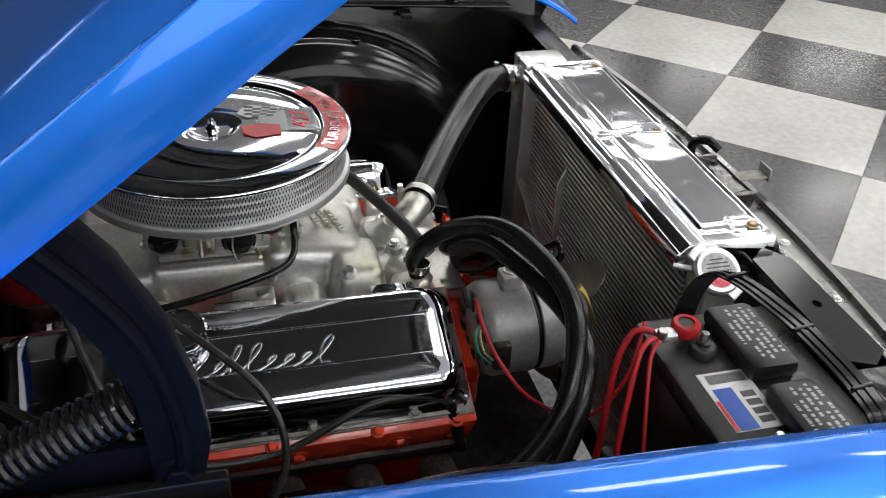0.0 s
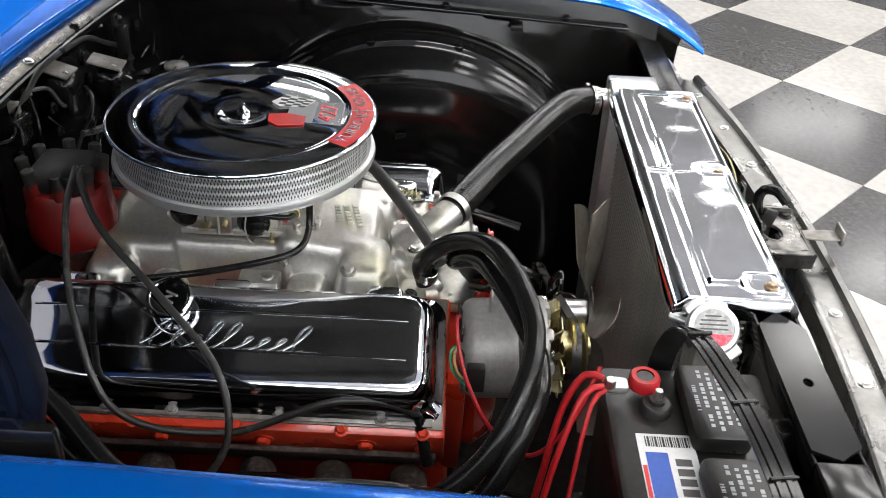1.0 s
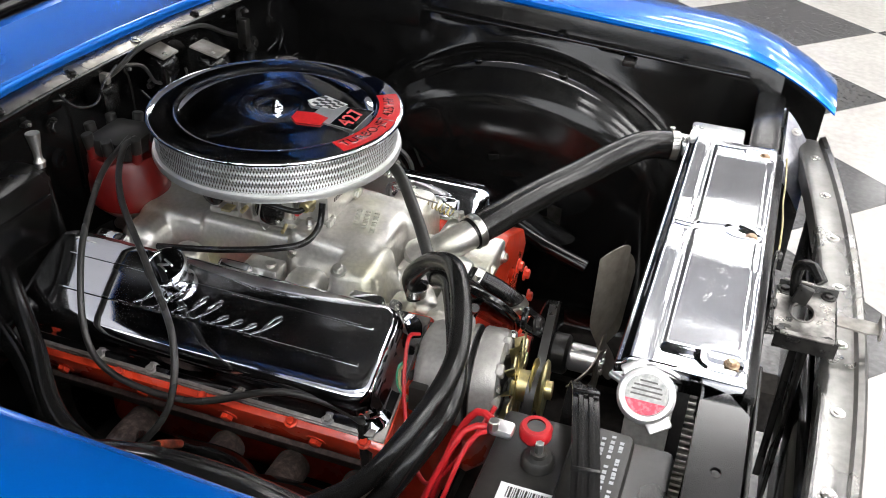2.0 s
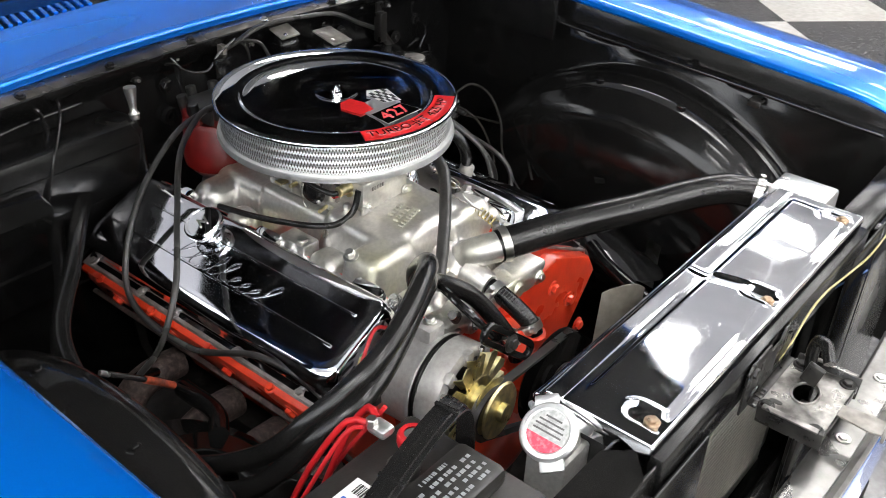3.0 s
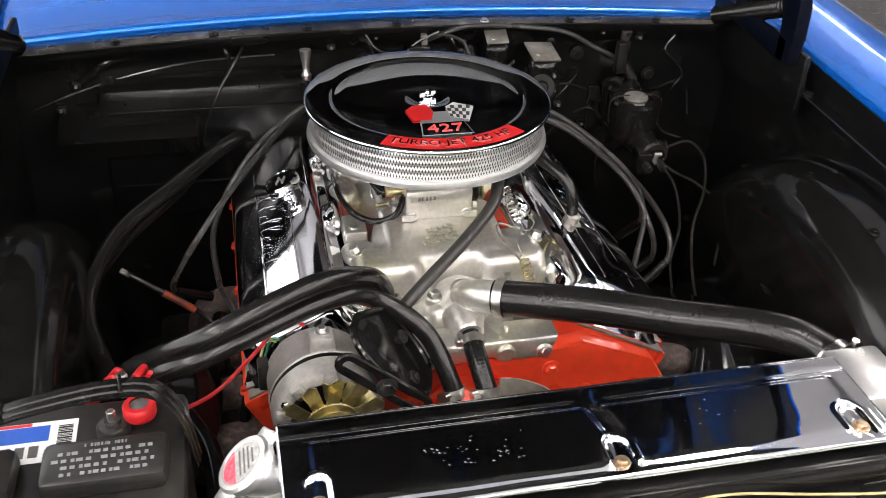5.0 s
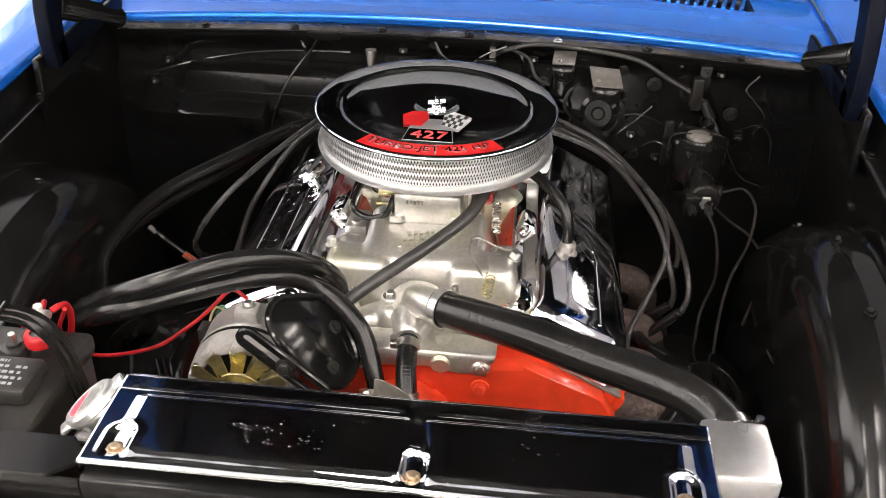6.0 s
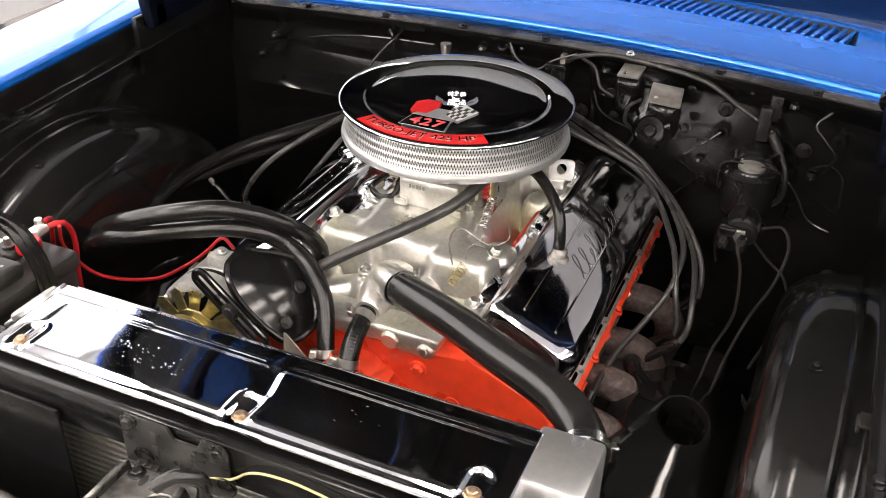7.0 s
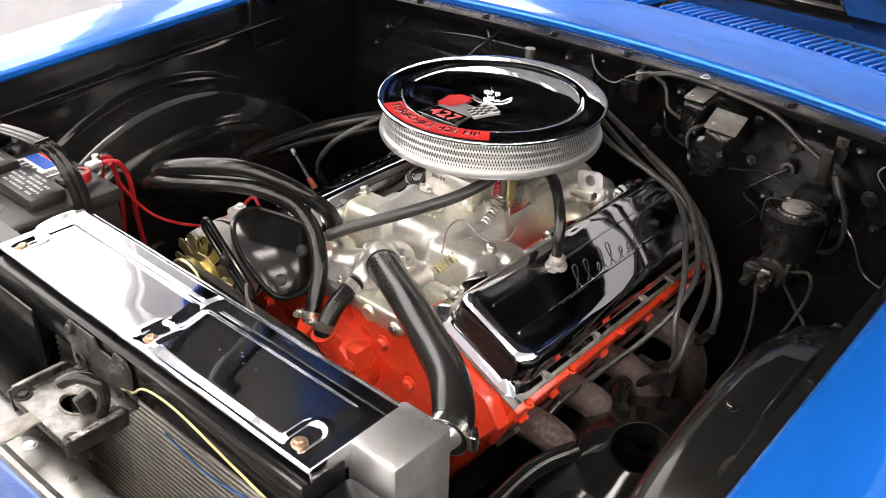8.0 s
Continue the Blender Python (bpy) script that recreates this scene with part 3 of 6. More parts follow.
def header_skin(u, v):
    x = -0.64 + 1.28 * u
    prof = [(-0.026, -0.036), (-0.026, -0.003), (-0.022, 0.0), (0.0, 0.001), (0.014, 0.0), (0.017, 0.009), (0.024, 0.012), (0.028, 0.008), (0.028, -0.05)]
    k = v * (len(prof) - 1)
    i = min(int(k), len(prof) - 2)
    f = k - i
    return (x, 0.806 - 0.14 * x * x + prof[i][0] * (1 - f) + prof[i + 1][0] * f, 0.700 + prof[i][1] * (1 - f) + prof[i + 1][1] * f)


bm = sheet(header_skin, 40, 24)
bmesh.ops.recalc_face_normals(bm, faces=list(bm.faces))
header = part("header_panel", bm, HEADER_STEEL, car, "bare silver-grey header panel behind the grille", 40)
for k in range(9):
    x = -0.56 + 0.14 * k
    bolt((x, 0.803 - 0.14 * x * x, 0.701), (0, 0, 1), STEEL, header, 0.006, 0.004, True, "screw")
def nose_skin(u, v):
    x = -0.60 + 1.20 * u
    prof = [(0.0285, -0.004), (0.0290, -0.012), (0.0290, -0.030), (0.0285, -0.060), (0.0280, -0.12)]
    k = v * 4
    i = min(int(k), 3)
    return (x, 0.806 - 0.14 * x * x + prof[i][0] * (1 - k + i) + prof[i + 1][0] * (k - i), 0.700 + prof[i][1] * (1 - k + i) + prof[i + 1][1] * (k - i))


part("nose_panel", sheet(nose_skin, 40, 16, 0.002), BLUE, car, "glossy blue front nose panel", 50)
part("grille_baffle", box((-0.60, 0.672, 0.28), (0.60, 0.680, 0.36), 0.003), BLACK, car, "black lower air baffle")
part("front_valance", box((-0.56, 0.77, 0.42), (0.56, 0.800, 0.610), 0.012), BLACK, car, "black front panel below the header")

# ---------------------------------------------------------------- air cleaner
cleaner = thing("air_cleaner", (0, 0, 0.80), "round chrome air cleaner with a black-looking mirror lid and mesh filter", "air cleaner")
lid_profile = [(0.1745, 0.8790), (0.1778, 0.8793), (0.1797, 0.8815), (0.1797, 0.8842), (0.1783, 0.8862), (0.1755, 0.8872), (0.165, 0.8876), (0.150, 0.8878), (0.1430, 0.8876), (0.1412, 0.8866), (0.1395, 0.8848),
               (0.1375, 0.8842), (0.1350, 0.8845), (0.1310, 0.8855), (0.122, 0.8864), (0.090, 0.8870), (0.060, 0.8872), (0.053, 0.8868), (0.045, 0.8862), (0.034, 0.8862), (0.030, 0.8850), (0.027, 0.8835), (0.022, 0.8830), (0.0, 0.8830)]
lid = part("lid", lathe(lid_profile, 128), CHROME, cleaner, "chrome lid with a pressed ring", 60)
part("filter_element", lathe([(0.1655, 0.834), (0.1655, 0.8795)], 96), PAPER, cleaner, "pleated paper filter")
bm = bmesh.new()
N, ROWS_E, Z0, Z1, RE = 250, 4, 0.8365, 0.8795, 0.1700
for j in range(ROWS_E):
    for k in range(N):
        h = (Z1 - Z0) / ROWS_E
        for a0, z0, a1, z1 in ((k, 0, k + 0.5, 0.5), (k + 0.5, 0.5, k, 1), (k + 1, 0, k + 0.5, 0.5), (k + 0.5, 0.5, k + 1, 1)):
            q = []
            for a, z, d in ((a0, z0, -0.21), (a0, z0, 0.21), (a1, z1, 0.21), (a1, z1, -0.21)):
                w = 2 * math.pi * (a + d) / N
                r = RE + (0.0012 if 0.1 < z < 0.9 else 0.0)
                q.append(bm.verts.new((r * math.cos(w), r * math.sin(w), Z0 + (j + z) * h)))
            bm.faces.new(q)
part("filter_mesh", bm, ALU, cleaner, "bright expanded metal mesh", 0)
part("base_pan", lathe([(0.05, 0.806), (0.09, 0.806), (0.115, 0.820), (0.166, 0.824), (0.1755, 0.8265), (0.1770, 0.831), (0.1755, 0.8365), (0.169, 0.8370)], 96), ALU, cleaner, "satin silver base pan", 40)
bm = bmesh.new()
W = Matrix.Translation((0, 0, -0.002))
add_lathe(bm, [(0.0085, 0.8855), (0.0085, 0.888), (0.0055, 0.890), (0.005, 0.895), (0, 0.895)], 16, W)
for a in (20, 200):
    add_box(bm, (0.003, -0.0012, 0.8875), (0.0135, 0.0012, 0.8945), 0.001, W @ pose(0, 0, 0, 0, 0, a))
add_lathe(bm, [(0.0024, 0.893), (0.0024, 0.899), (0, 0.900)], 10, W)
part("wing_nut", bm, CHROME, cleaner, "steel wing nut")


def text_mesh(body, size, m, mat, parent, name="lettering", bend=None, depth=0.0004, spacing=1.0, shear=0.0):
    """Raised lettering in the built-in font; bend: radius on which the line lies."""
    cu = bpy.data.curves.new(name, "FONT")
    cu.body, cu.size, cu.extrude, cu.align_x, cu.align_y = body, size, depth, "CENTER", "CENTER"
    cu.space_character, cu.shear, cu.resolution_u = spacing, shear, 3
    tmp = bpy.data.objects.new(name, cu)
    scene.collection.objects.link(tmp)
    me = bpy.data.meshes.new_from_object(tmp)
    bpy.data.objects.remove(tmp)
    bpy.data.curves.remove(cu)
    bm = bmesh.new()
    bm.from_mesh(me)
    bpy.data.meshes.remove(me)
    bmesh.ops.triangulate(bm, faces=list(bm.faces))
    for v in bm.verts:
        if bend:
            a = v.co.x / bend
            r = bend - v.co.y
            v.co = Vector((r * math.sin(a), -r * math.cos(a) + bend, v.co.z))
        v.co = m @ v.co
    return part(name, bm, mat, parent, "", 0)


def lid_height(r):
    for (r0, z0), (r1, z1) in zip(lid_profile[3:], lid_profile[4:]):
        if r1 <= r <= r0:
            return z0 + (z1 - z0) * (r0 - r) / (r0 - r1)
    return 0.887


def lid_patch(r0, r1, a0, a1, n, lift, flat=None):
    """A thin patch that follows the lid; angles in degrees from the front, positive to the car's right."""
    bm = bmesh.new()
    g = []
    for i in range(5):
        r = r0 + (r1 - r0) * i / 4
        row = []
        for k in range(n + 1):
            a = radians(a0 + (a1 - a0) * k / n)
            row.append(bm.verts.new((r * math.sin(a), r * math.cos(a), lid_height(r) + lift)))
        g.append(row)
    for i in range(4):
        for k in range(n):
            bm.faces.new((g[i][k], g[i][k + 1], g[i + 1][k + 1], g[i + 1][k]))
    bmesh.ops.recalc_face_normals(bm, faces=list(bm.faces))
    return bm


DEC = -2.5
decal = part("displacement_decal", lid_patch(0.1445, 0.1745, DEC - 35, DEC + 35, 40, 0.0006), DECAL_RED, cleaner, "red arc-shaped engine decal", 0)
for txt, ang in (("TURBO-JET", 13.8), ("425 HP", -18.8)):
    # the letters stand with their feet towards the rim
    text_mesh(txt, 0.021, pose(0, 0, 0, 0, 0, 180 - (DEC + ang)) @ Matrix.Translation((0, -0.159, 0.8888)), CHROME, decal, "lettering", 0.159)
part("divider", lid_patch(0.146, 0.173, DEC - 3.4, DEC - 2.6, 2, 0.0010), DECAL_GREY, decal, "", 0)
# crossed flags and the number beneath
FL = pose(0, 0, 0.8876, 0, 0, 180)


def flat_decal(name, pts, mat, lift=0.0, label=""):
    return part(name, prism(pts, FL @ Matrix.Translation((0, 0, lift)), 0.0004), mat, decal, label, 0)


flat_decal("emblem_ground", [(-0.022, -0.060), (0.022, -0.060), (0.034, -0.096), (-0.030, -0.096)], DECAL_GREY, 0.0)
flat_decal("number_edge", [(-0.029, -0.0955), (0.032, -0.0955), (0.037, -0.134), (-0.034, -0.134)], DECAL_GREY, 0.0003)
flat_decal("number_ground", [(-0.028, -0.0965), (0.031, -0.0965), (0.0358, -0.133), (-0.0328, -0.133)], CHROME, 0.0006)
text_mesh("427", 0.033, FL @ Matrix.Translation((0.0015, -0.1145, 0.0014)), DECAL_PINK, decal, "number", None, 0.0003, 1.05)
flat_decal("red_flag", [(-0.043, -0.052), (-0.030, -0.038), (-0.009, -0.036), (-0.004, -0.060), (-0.012, -0.086), (-0.038, -0.086)], DECAL_RED, 0.0008, "red flag emblem")
flat_decal("white_flag", [(0.016, -0.046), (0.030, -0.033), (0.056, -0.050), (0.040, -0.092), (0.016, -0.080)], DECAL_WHITE, 0.0008, "black and white checkered flag emblem")
bm = bmesh.new()
A, B, C, D = (0.017, -0.043), (0.052, -0.045), (0.040, -0.091), (0.016, -0.080)


def on_flag(u, v):
    p = [A[i] * (1 - u) * (1 - v) + B[i] * u * (1 - v) + C[i] * u * v + D[i] * (1 - u) * v for i in (0, 1)]
    return p


for i in range(6):
    for j in range(4):
        if (i + j) % 2:
            add_prism(bm, [on_flag(i / 6, j / 4), on_flag((i + 1) / 6, j / 4), on_flag((i + 1) / 6, (j + 1) / 4), on_flag(i / 6, (j + 1) / 4)], FL @ Matrix.Translation((0, 0, 0.0013)), 0.0003)
part("flag_checks", bm, DECAL_BLACK, decal, "", 0)

# ---------------------------------------------------------------- engine
engine = thing("engine", (0, 0, 0.30), "big orange V8 engine with chrome valve covers and cast aluminium intake", "engine")


def field(x0, x1, y0, y1, nx, ny, fn, skirt):
    """A cast top given by its height, closed by a skirt down to a level."""
    bm = bmesh.new()
    g = [[bm.verts.new((x0 + (x1 - x0) * i / nx, y0 + (y1 - y0) * j / ny, fn(x0 + (x1 - x0) * i / nx, y0 + (y1 - y0) * j / ny))) for j in range(ny + 1)] for i in range(nx + 1)]
    for i in range(nx):
        for j in range(ny):
            bm.faces.new((g[i][j], g[i + 1][j], g[i + 1][j + 1], g[i][j + 1]))
    rim = [g[i][0] for i in range(nx + 1)] + [g[nx][j] for j in range(1, ny + 1)] + [g[i][ny] for i in range(nx - 1, -1, -1)] + [g[0][j] for j in range(ny - 1, 0, -1)]
    low = [bm.verts.new((v.co.x, v.co.y, skirt)) for v in rim]
    for k in range(len(rim)):
        bm.faces.new((rim[k], low[k], low[(k + 1) % len(rim)], rim[(k + 1) % len(rim)]))
    return bm


def capsule_top(x, y, a, b, r):
    """Height of the top of a rounded bar from a to b over (x, y), or a low value beside it."""
    ax, ay, az = a
    bx, by, bz = b
    dx, dy = bx - ax, by - ay
    t = max(0.0, min(1.0, ((x - ax) * dx + (y - ay) * dy) / (dx * dx + dy * dy + 1e-9)))
    d2 = (x - ax - t * dx) ** 2 + (y - ay - t * dy) ** 2
    z = az + (bz - az) * t
    d = math.sqrt(d2)
    if d < r:
        return z + math.sqrt(r * r - d2)
    return z - (d - r) * 6.0


def raised(x, y, cx, cy, hx, hy, r, z):
    """Top of a block with rounded edges and steep sides."""
    dx, dy = max(0.0, abs(x - cx) - hx + r), max(0.0, abs(y - cy) - hy + r)
    d = math.hypot(dx, dy)
    return z - r + math.sqrt(r * r - d * d) if d < r else z - r - (d - r) * 5.0


def manifold_height(x, y):
    k = 380.0
    hs = [0.638 - 0.30 * max(0.0, abs(x) - 0.10) - 0.10 * max(0.0, y - 0.22)]
    hs.append(raised(x, y, 0, 0.118, 0.088, 0.068, 0.018, 0.739 - 0.10 * (y - 0.118)))
    hs.append(raised(x, y, 0, 0.0, 0.080, 0.096, 0.012, 0.729))
    hs.append(raised(x, y, 0, -0.14, 0.080, 0.07, 0.022, 0.724))
    for s in (1, -1):
        hs.append(raised(x, y, s * 0.088, 0.170, 0.048, 0.033, 0.017, 0.731))
        hs.append(raised(x, y, s * 0.116, 0.096, 0.028, 0.030, 0.022, 0.703))
        hs.append(raised(x, y, s * 0.088, -0.175, 0.046, 0.031, 0.026, 0.716))
        hs.append(raised(x, y, s * 0.116, -0.094, 0.026, 0.027, 0.025, 0.702))
        hs.append(raised(x, y, s * 0.108, 0.236, 0.030, 0.018, 0.014, 0.690))
    hs.append(raised(x, y, -0.01, 0.232, 0.060, 0.034, 0.018, 0.697))
    hs.append(capsule_top(x, y, (0.03, 0.225, 0.668), (0.085, 0.262, 0.664), 0.022))
    m = max(hs)
    return m + math.log(sum(math.exp(k * (h - m)) for h in hs)) / k - 0.003 + 0.0010 * noise.noise(Vector((x * 40, y * 40, 0.5)))


manifold = part("intake_manifold", field(-0.152, 0.152, -0.265, 0.282, 96, 172, manifold_height, 0.598), CAST, engine, "bare cast aluminium intake manifold", 60)
bm = bmesh.new()
for row in range(3):
    for k in range(7 - row):
        add_box(bm, (-0.03 + k * 0.0085, -0.004, -0.001), (-0.03 + k * 0.0085 + 0.006, 0.004, 0.0018), 0.001, pose(0.012, 0.140, 0.7365, -5.5, 0, 14) @ Matrix.Translation((0, 0.014 - row * 0.013, 0)))
part("cast_marks", bm, CAST, manifold, "raised casting marks")
for s in (1, -1):
    for y in (-0.22, -0.135, 0.0, 0.153, 0.235):
        bolt((s * 0.130, y, manifold_height(s * 0.130, y) + 0.002), (s * 0.35, 0, 1), STEEL, manifold, 0.0075, 0.010)
# boss with a plug beside the front runners
b1 = part("boss", box((0.098, 0.003, 0.655), (0.132, 0.058, 0.699), 0.004), CAST, manifold)
part("plug", lathe([(0, 0), (0.008, 0), (0.008, 0.005), (0.004, 0.006), (0, 0.006)], 14, along((0.117, 0.042, 0.698), (0.117, 0.042, 0.72))), STEEL, b1)
# scalloped front wall of the intake
part("front_wall", prism([(-0.118, 0.674), (-0.116, 0.664), (-0.100, 0.640), (-0.086, 0.640), (-0.070, 0.651), (-0.046, 0.655), (-0.026, 0.652), (-0.005, 0.646), (0.03, 0.644), (0.06, 0.650), (0.085, 0.646), (0.105, 0.654), (0.120, 0.674)], Matrix(((1, 0, 0, 0), (0, 0, -1, 0.321), (0, 1, 0, 0), (0, 0, 0, 1))), 0.050, 0.007), CAST, manifold, "scalloped front edge of the intake", 70)
for bx, bz, br in ((-0.098, 0.652, 0.013), (-0.045, 0.654, 0.015), (0.062, 0.650, 0.014), (0.100, 0.655, 0.012)):
    part("cast_boss", lathe([(br * 1.25, 0), (br * 1.1, 0.020), (br, 0.034), (br * 0.8, 0.039), (0, 0.040)], 18, along((bx, 0.285, bz + 0.006), (bx, 0.33, bz))), CAST, manifold)
part("bypass_boss", lathe([(0.030, 0), (0.024, 0.020), (0.021, 0.034), (0.018, 0.038), (0, 0.038)], 22, along((0.0, 0.262, 0.680), (0.0, 0.30, 0.676))), CAST, manifold)
for p in ((-0.098, 0.324, 0.656), (0.062, 0.324, 0.656)):
    bolt(p, (0, 1, 0.3), STEEL, manifold, 0.006, 0.006)
# thermostat housing
neck = part("thermostat_housing", tube([(-0.004, 0.236, 0.685), (-0.006, 0.250, 0.704), (-0.016, 0.268, 0.716), (-0.034, 0.283, 0.7215), (-0.056, 0.297, 0.727)], 0.0225, 20, 0.006), CAST, engine, "cast aluminium thermostat housing")
part("flange", lathe([(0.040, 0), (0.041, 0.010), (0.036, 0.014), (0.028, 0.020), (0.020, 0.030), (0, 0.030)], 28, along((-0.004, 0.236, 0.682), (-0.006, 0.252, 0.73))), CAST, neck)
for x in (-0.040, 0.034):
    part("bolt_ear", lathe([(0.013, 0), (0.013, 0.010), (0.011, 0.012), (0, 0.012)], 16, pose(x, 0.236, 0.688)), CAST, neck)
    bolt((x, 0.236, 0.700), (0, 0, 1), STEEL, neck, 0.007, 0.007)

# block, heads, timing cover
bm = bmesh.new()
add_box(bm, (-0.13, -0.28, 0.30), (0.13, 0.30, 0.60), 0.02)
part("block", bm, ORANGE, engine, "orange painted engine block")
for s in (1, -1):
    R = pose(s * 0.209, 0, 0.644, 0, s * 27, 0)
    bm = bmesh.new()
    add_box(bm, (-0.095 if s > 0 else -0.103, -0.283, -0.10), (0.103 if s > 0 else 0.095, 0.290, -0.004), 0.006, R)
    head = part("cylinder_head", bm, ORANGE, engine, "orange painted cylinder head")
    for y in (-0.23, -0.10, 0.03, 0.16, 0.262):
        bolt(R @ Vector((s * 0.0975, y, -0.005)), R.to_3x3() @ Vector((0, 0, 1)), ORANGE, head, 0.006, 0.006)
    for y in (-0.20, -0.07, 0.06, 0.19, 0.262):
        bolt(R @ Vector((s * 0.103, y, -0.035)), R.to_3x3() @ Vector((s, 0, 0.0)), ORANGE, head, 0.009, 0.008)
bm = bmesh.new()
add_prism(bm, [(-0.285, 0.575), (-0.262, 0.612), (-0.155, 0.658), (-0.090, 0.641), (0.09, 0.638), (0.14, 0.655), (0.225, 0.62), (0.20, 0.50), (0.12, 0.36), (-0.12, 0.36), (-0.20, 0.47)], Matrix(((1, 0, 0, 0), (0, 0, -1, 0.315), (0, 1, 0, 0), (0, 0, 0, 1))), 0.028, 0.005)
part("front_plate", bm, ORANGE, engine, "orange painted block front")
bm = lathe([(0.10, 0), (0.105, 0.02), (0.085, 0.045), (0.05, 0.055), (0, 0.055)], 32, along((0, 0.315, 0.44), (0, 0.4, 0.44)))
part("timing_cover", bm, ORANGE, engine)
# water pump
pump = part("water_pump", lathe([(0, 0), (0.062, 0), (0.066, 0.02), (0.055, 0.05), (0.03, 0.06), (0.024, 0.12), (0, 0.12)], 28, along((0, 0.315, 0.56), (0, 0.45, 0.56))), ORANGE, engine, "orange painted water pump")
bm = bmesh.new()
add_tube(bm, [(0.0, 0.335, 0.59), (0.02, 0.36, 0.615), (0.028, 0.378, 0.632)], 0.018, 14)
add_tube(bm, [(-0.01, 0.345, 0.59), (-0.009, 0.370, 0.612), (-0.008, 0.377, 0.632)], 0.018, 14)
add_box(bm, (-0.06, 0.320, 0.555), (0.06, 0.362, 0.612), 0.014)
part("pump_outlet", bm, ORANGE, pump)
for p in ((-0.05, 0.364, 0.585), (0.05, 0.364, 0.585), (-0.15, 0.347, 0.60), (0.15, 0.347, 0.60), (-0.19, 0.347, 0.53), (-0.10, 0.347, 0.645)):
    bolt(p, (0, 1, 0), ORANGE, pump, 0.008, 0.008)


# valve covers
def round_rect(hl, hw, r, n=5):
    out = []
    for cx, cy, a0 in ((hw - r, hl - r, 0), (-hw + r, hl - r, 90), (-hw + r, -hl + r, 180), (hw - r, -hl + r, 270)):
        for k in range(n + 1):
            a = radians(a0 + 90 * k / n)
            out.append((cx + r * math.cos(a), cy + r * math.sin(a)))
    return out


def loft(bm, levels, m, cap=True):
    rings = []
    for (hl, hw, r, z, ox) in levels:
        rings.append([bm.verts.new(m @ Vector((x + ox, y, z))) for x, y in round_rect(hl, hw, r)])
    for a, b in zip(rings, rings[1:]):
        n = len(a)
        for k in range(n):
            bm.faces.new((a[k], a[(k + 1) % n], b[(k + 1) % n], b[k]))
    if cap:
        bm.faces.new(rings[-1])
        bm.faces.new(rings[0][::-1])


def valve_cover(side):
    R = pose(side * 0.209, 0.002 if side > 0 else 0.006, 0.642, 0, side * 27, 0)
    vc = thing("valve_cover", R.translation, "polished chrome valve cover with raised script on the engine's %s bank" % ("passenger-side" if side > 0 else "driver-side"), "valve cover", "valve covers")
    bm = bmesh.new()
    loft(bm, [(0.282, 0.089, 0.03, 0.0, 0), (0.283, 0.090, 0.03, 0.0015, 0), (0.283, 0.090, 0.03, 0.004, 0), (0.281, 0.088, 0.03, 0.0055, 0), (0.274, 0.080, 0.03, 0.0095, 0),
              (0.271, 0.077, 0.03, 0.013, 0), (0.268, 0.0745, 0.03, 0.036, 0), (0.266, 0.072, 0.03, 0.046, 0), (0.262, 0.068, 0.028, 0.052, 0), (0.255, 0.061, 0.025, 0.0555, 0), (0.245, 0.05, 0.02, 0.057, 0), (0.20, 0.02, 0.01, 0.0585, 0)], R)
    part("cover_body", bm, POLISHED, vc, "", 35)
    part("gasket", box((-0.0915, -0.2845, -0.0035), (0.0915, 0.2845, 0.0004), 0.001, R), GREY_METAL, vc, "thin pale gasket")
    for v, r in ((-0.030, 0.0016), (0.022, 0.0022), (0.047, 0.0018)):
        zz = 0.0575 - 0.0035 * (abs(v) > 0.04)
        part("ridge", tube([R @ Vector((side * v, -0.235, zz)), R @ Vector((side * v, 0.235, zz))], r, 8, 0.2), CHROME, vc)
    part("rail_strip", box((0.0790, -0.268, 0.0040), (0.0905, 0.272, 0.0070), 0.0012, R @ Matrix.Diagonal((side, 1, 1, 1))), GREY_METAL, vc, "dull pale bolt rail")
    # bolts on the outer and inner rail, with their raised tabs
    for y in (-0.26, -0.135, -0.054, 0.08, 0.207):
        q = R @ Vector((side * 0.083, y, 0.0070))
        bolt(q, R.to_3x3() @ Vector((0, 0, 1)), GREY_METAL, vc, 0.0058, 0.005)
    for y in (-0.20, 0.0, 0.20):
        part("spark_pocket", box((-0.012, -0.025, 0.0), (0.012, 0.025, 0.026), 0.007, R @ Matrix.Translation((-side * 0.080, y, 0.008))), CHROME, vc)
    # raised ornament: a slanted looping pen stroke
    pts = []
    u = 0.0
    for h, w in ((0.034, 0.030), (0.032, 0.025), (0.016, 0.019), (0.036, 0.019), (0.035, 0.024), (0.017, 0.020), (0.016, 0.022), (0.016, 0.020), (0.034, 0.026)):
        loop = [(0.0, 0.06), (0.55, 0.45), (0.88, 0.86), (0.78, 1.0), (0.52, 0.86), (0.36, 0.40), (0.42, 0.06), (0.66, -0.03), (0.88, 0.03)]
        pts += [(u + a * w, b * h) for a, b in loop]
        u += w
    pts = [((p + 0.25 * q - 0.103) * (1 if side > 0 else -1) + 0.008 * side, 0.020 - q) for p, q in pts]
    pen = spline([R @ Vector((side * q, p, 0.0580)) for p, q in pts], 0.0022)
    part("raised_script", add_tube(bmesh.new(), [p - R.to_3x3() @ Vector((0, 0, 0.0017)) for p in pen], 0.0026, 10, raw=True), POLISHED, vc, "raised looping script ornament")
    return vc, R


vc_r, VR = valve_cover(1)
vc_l, VL = valve_cover(-1)

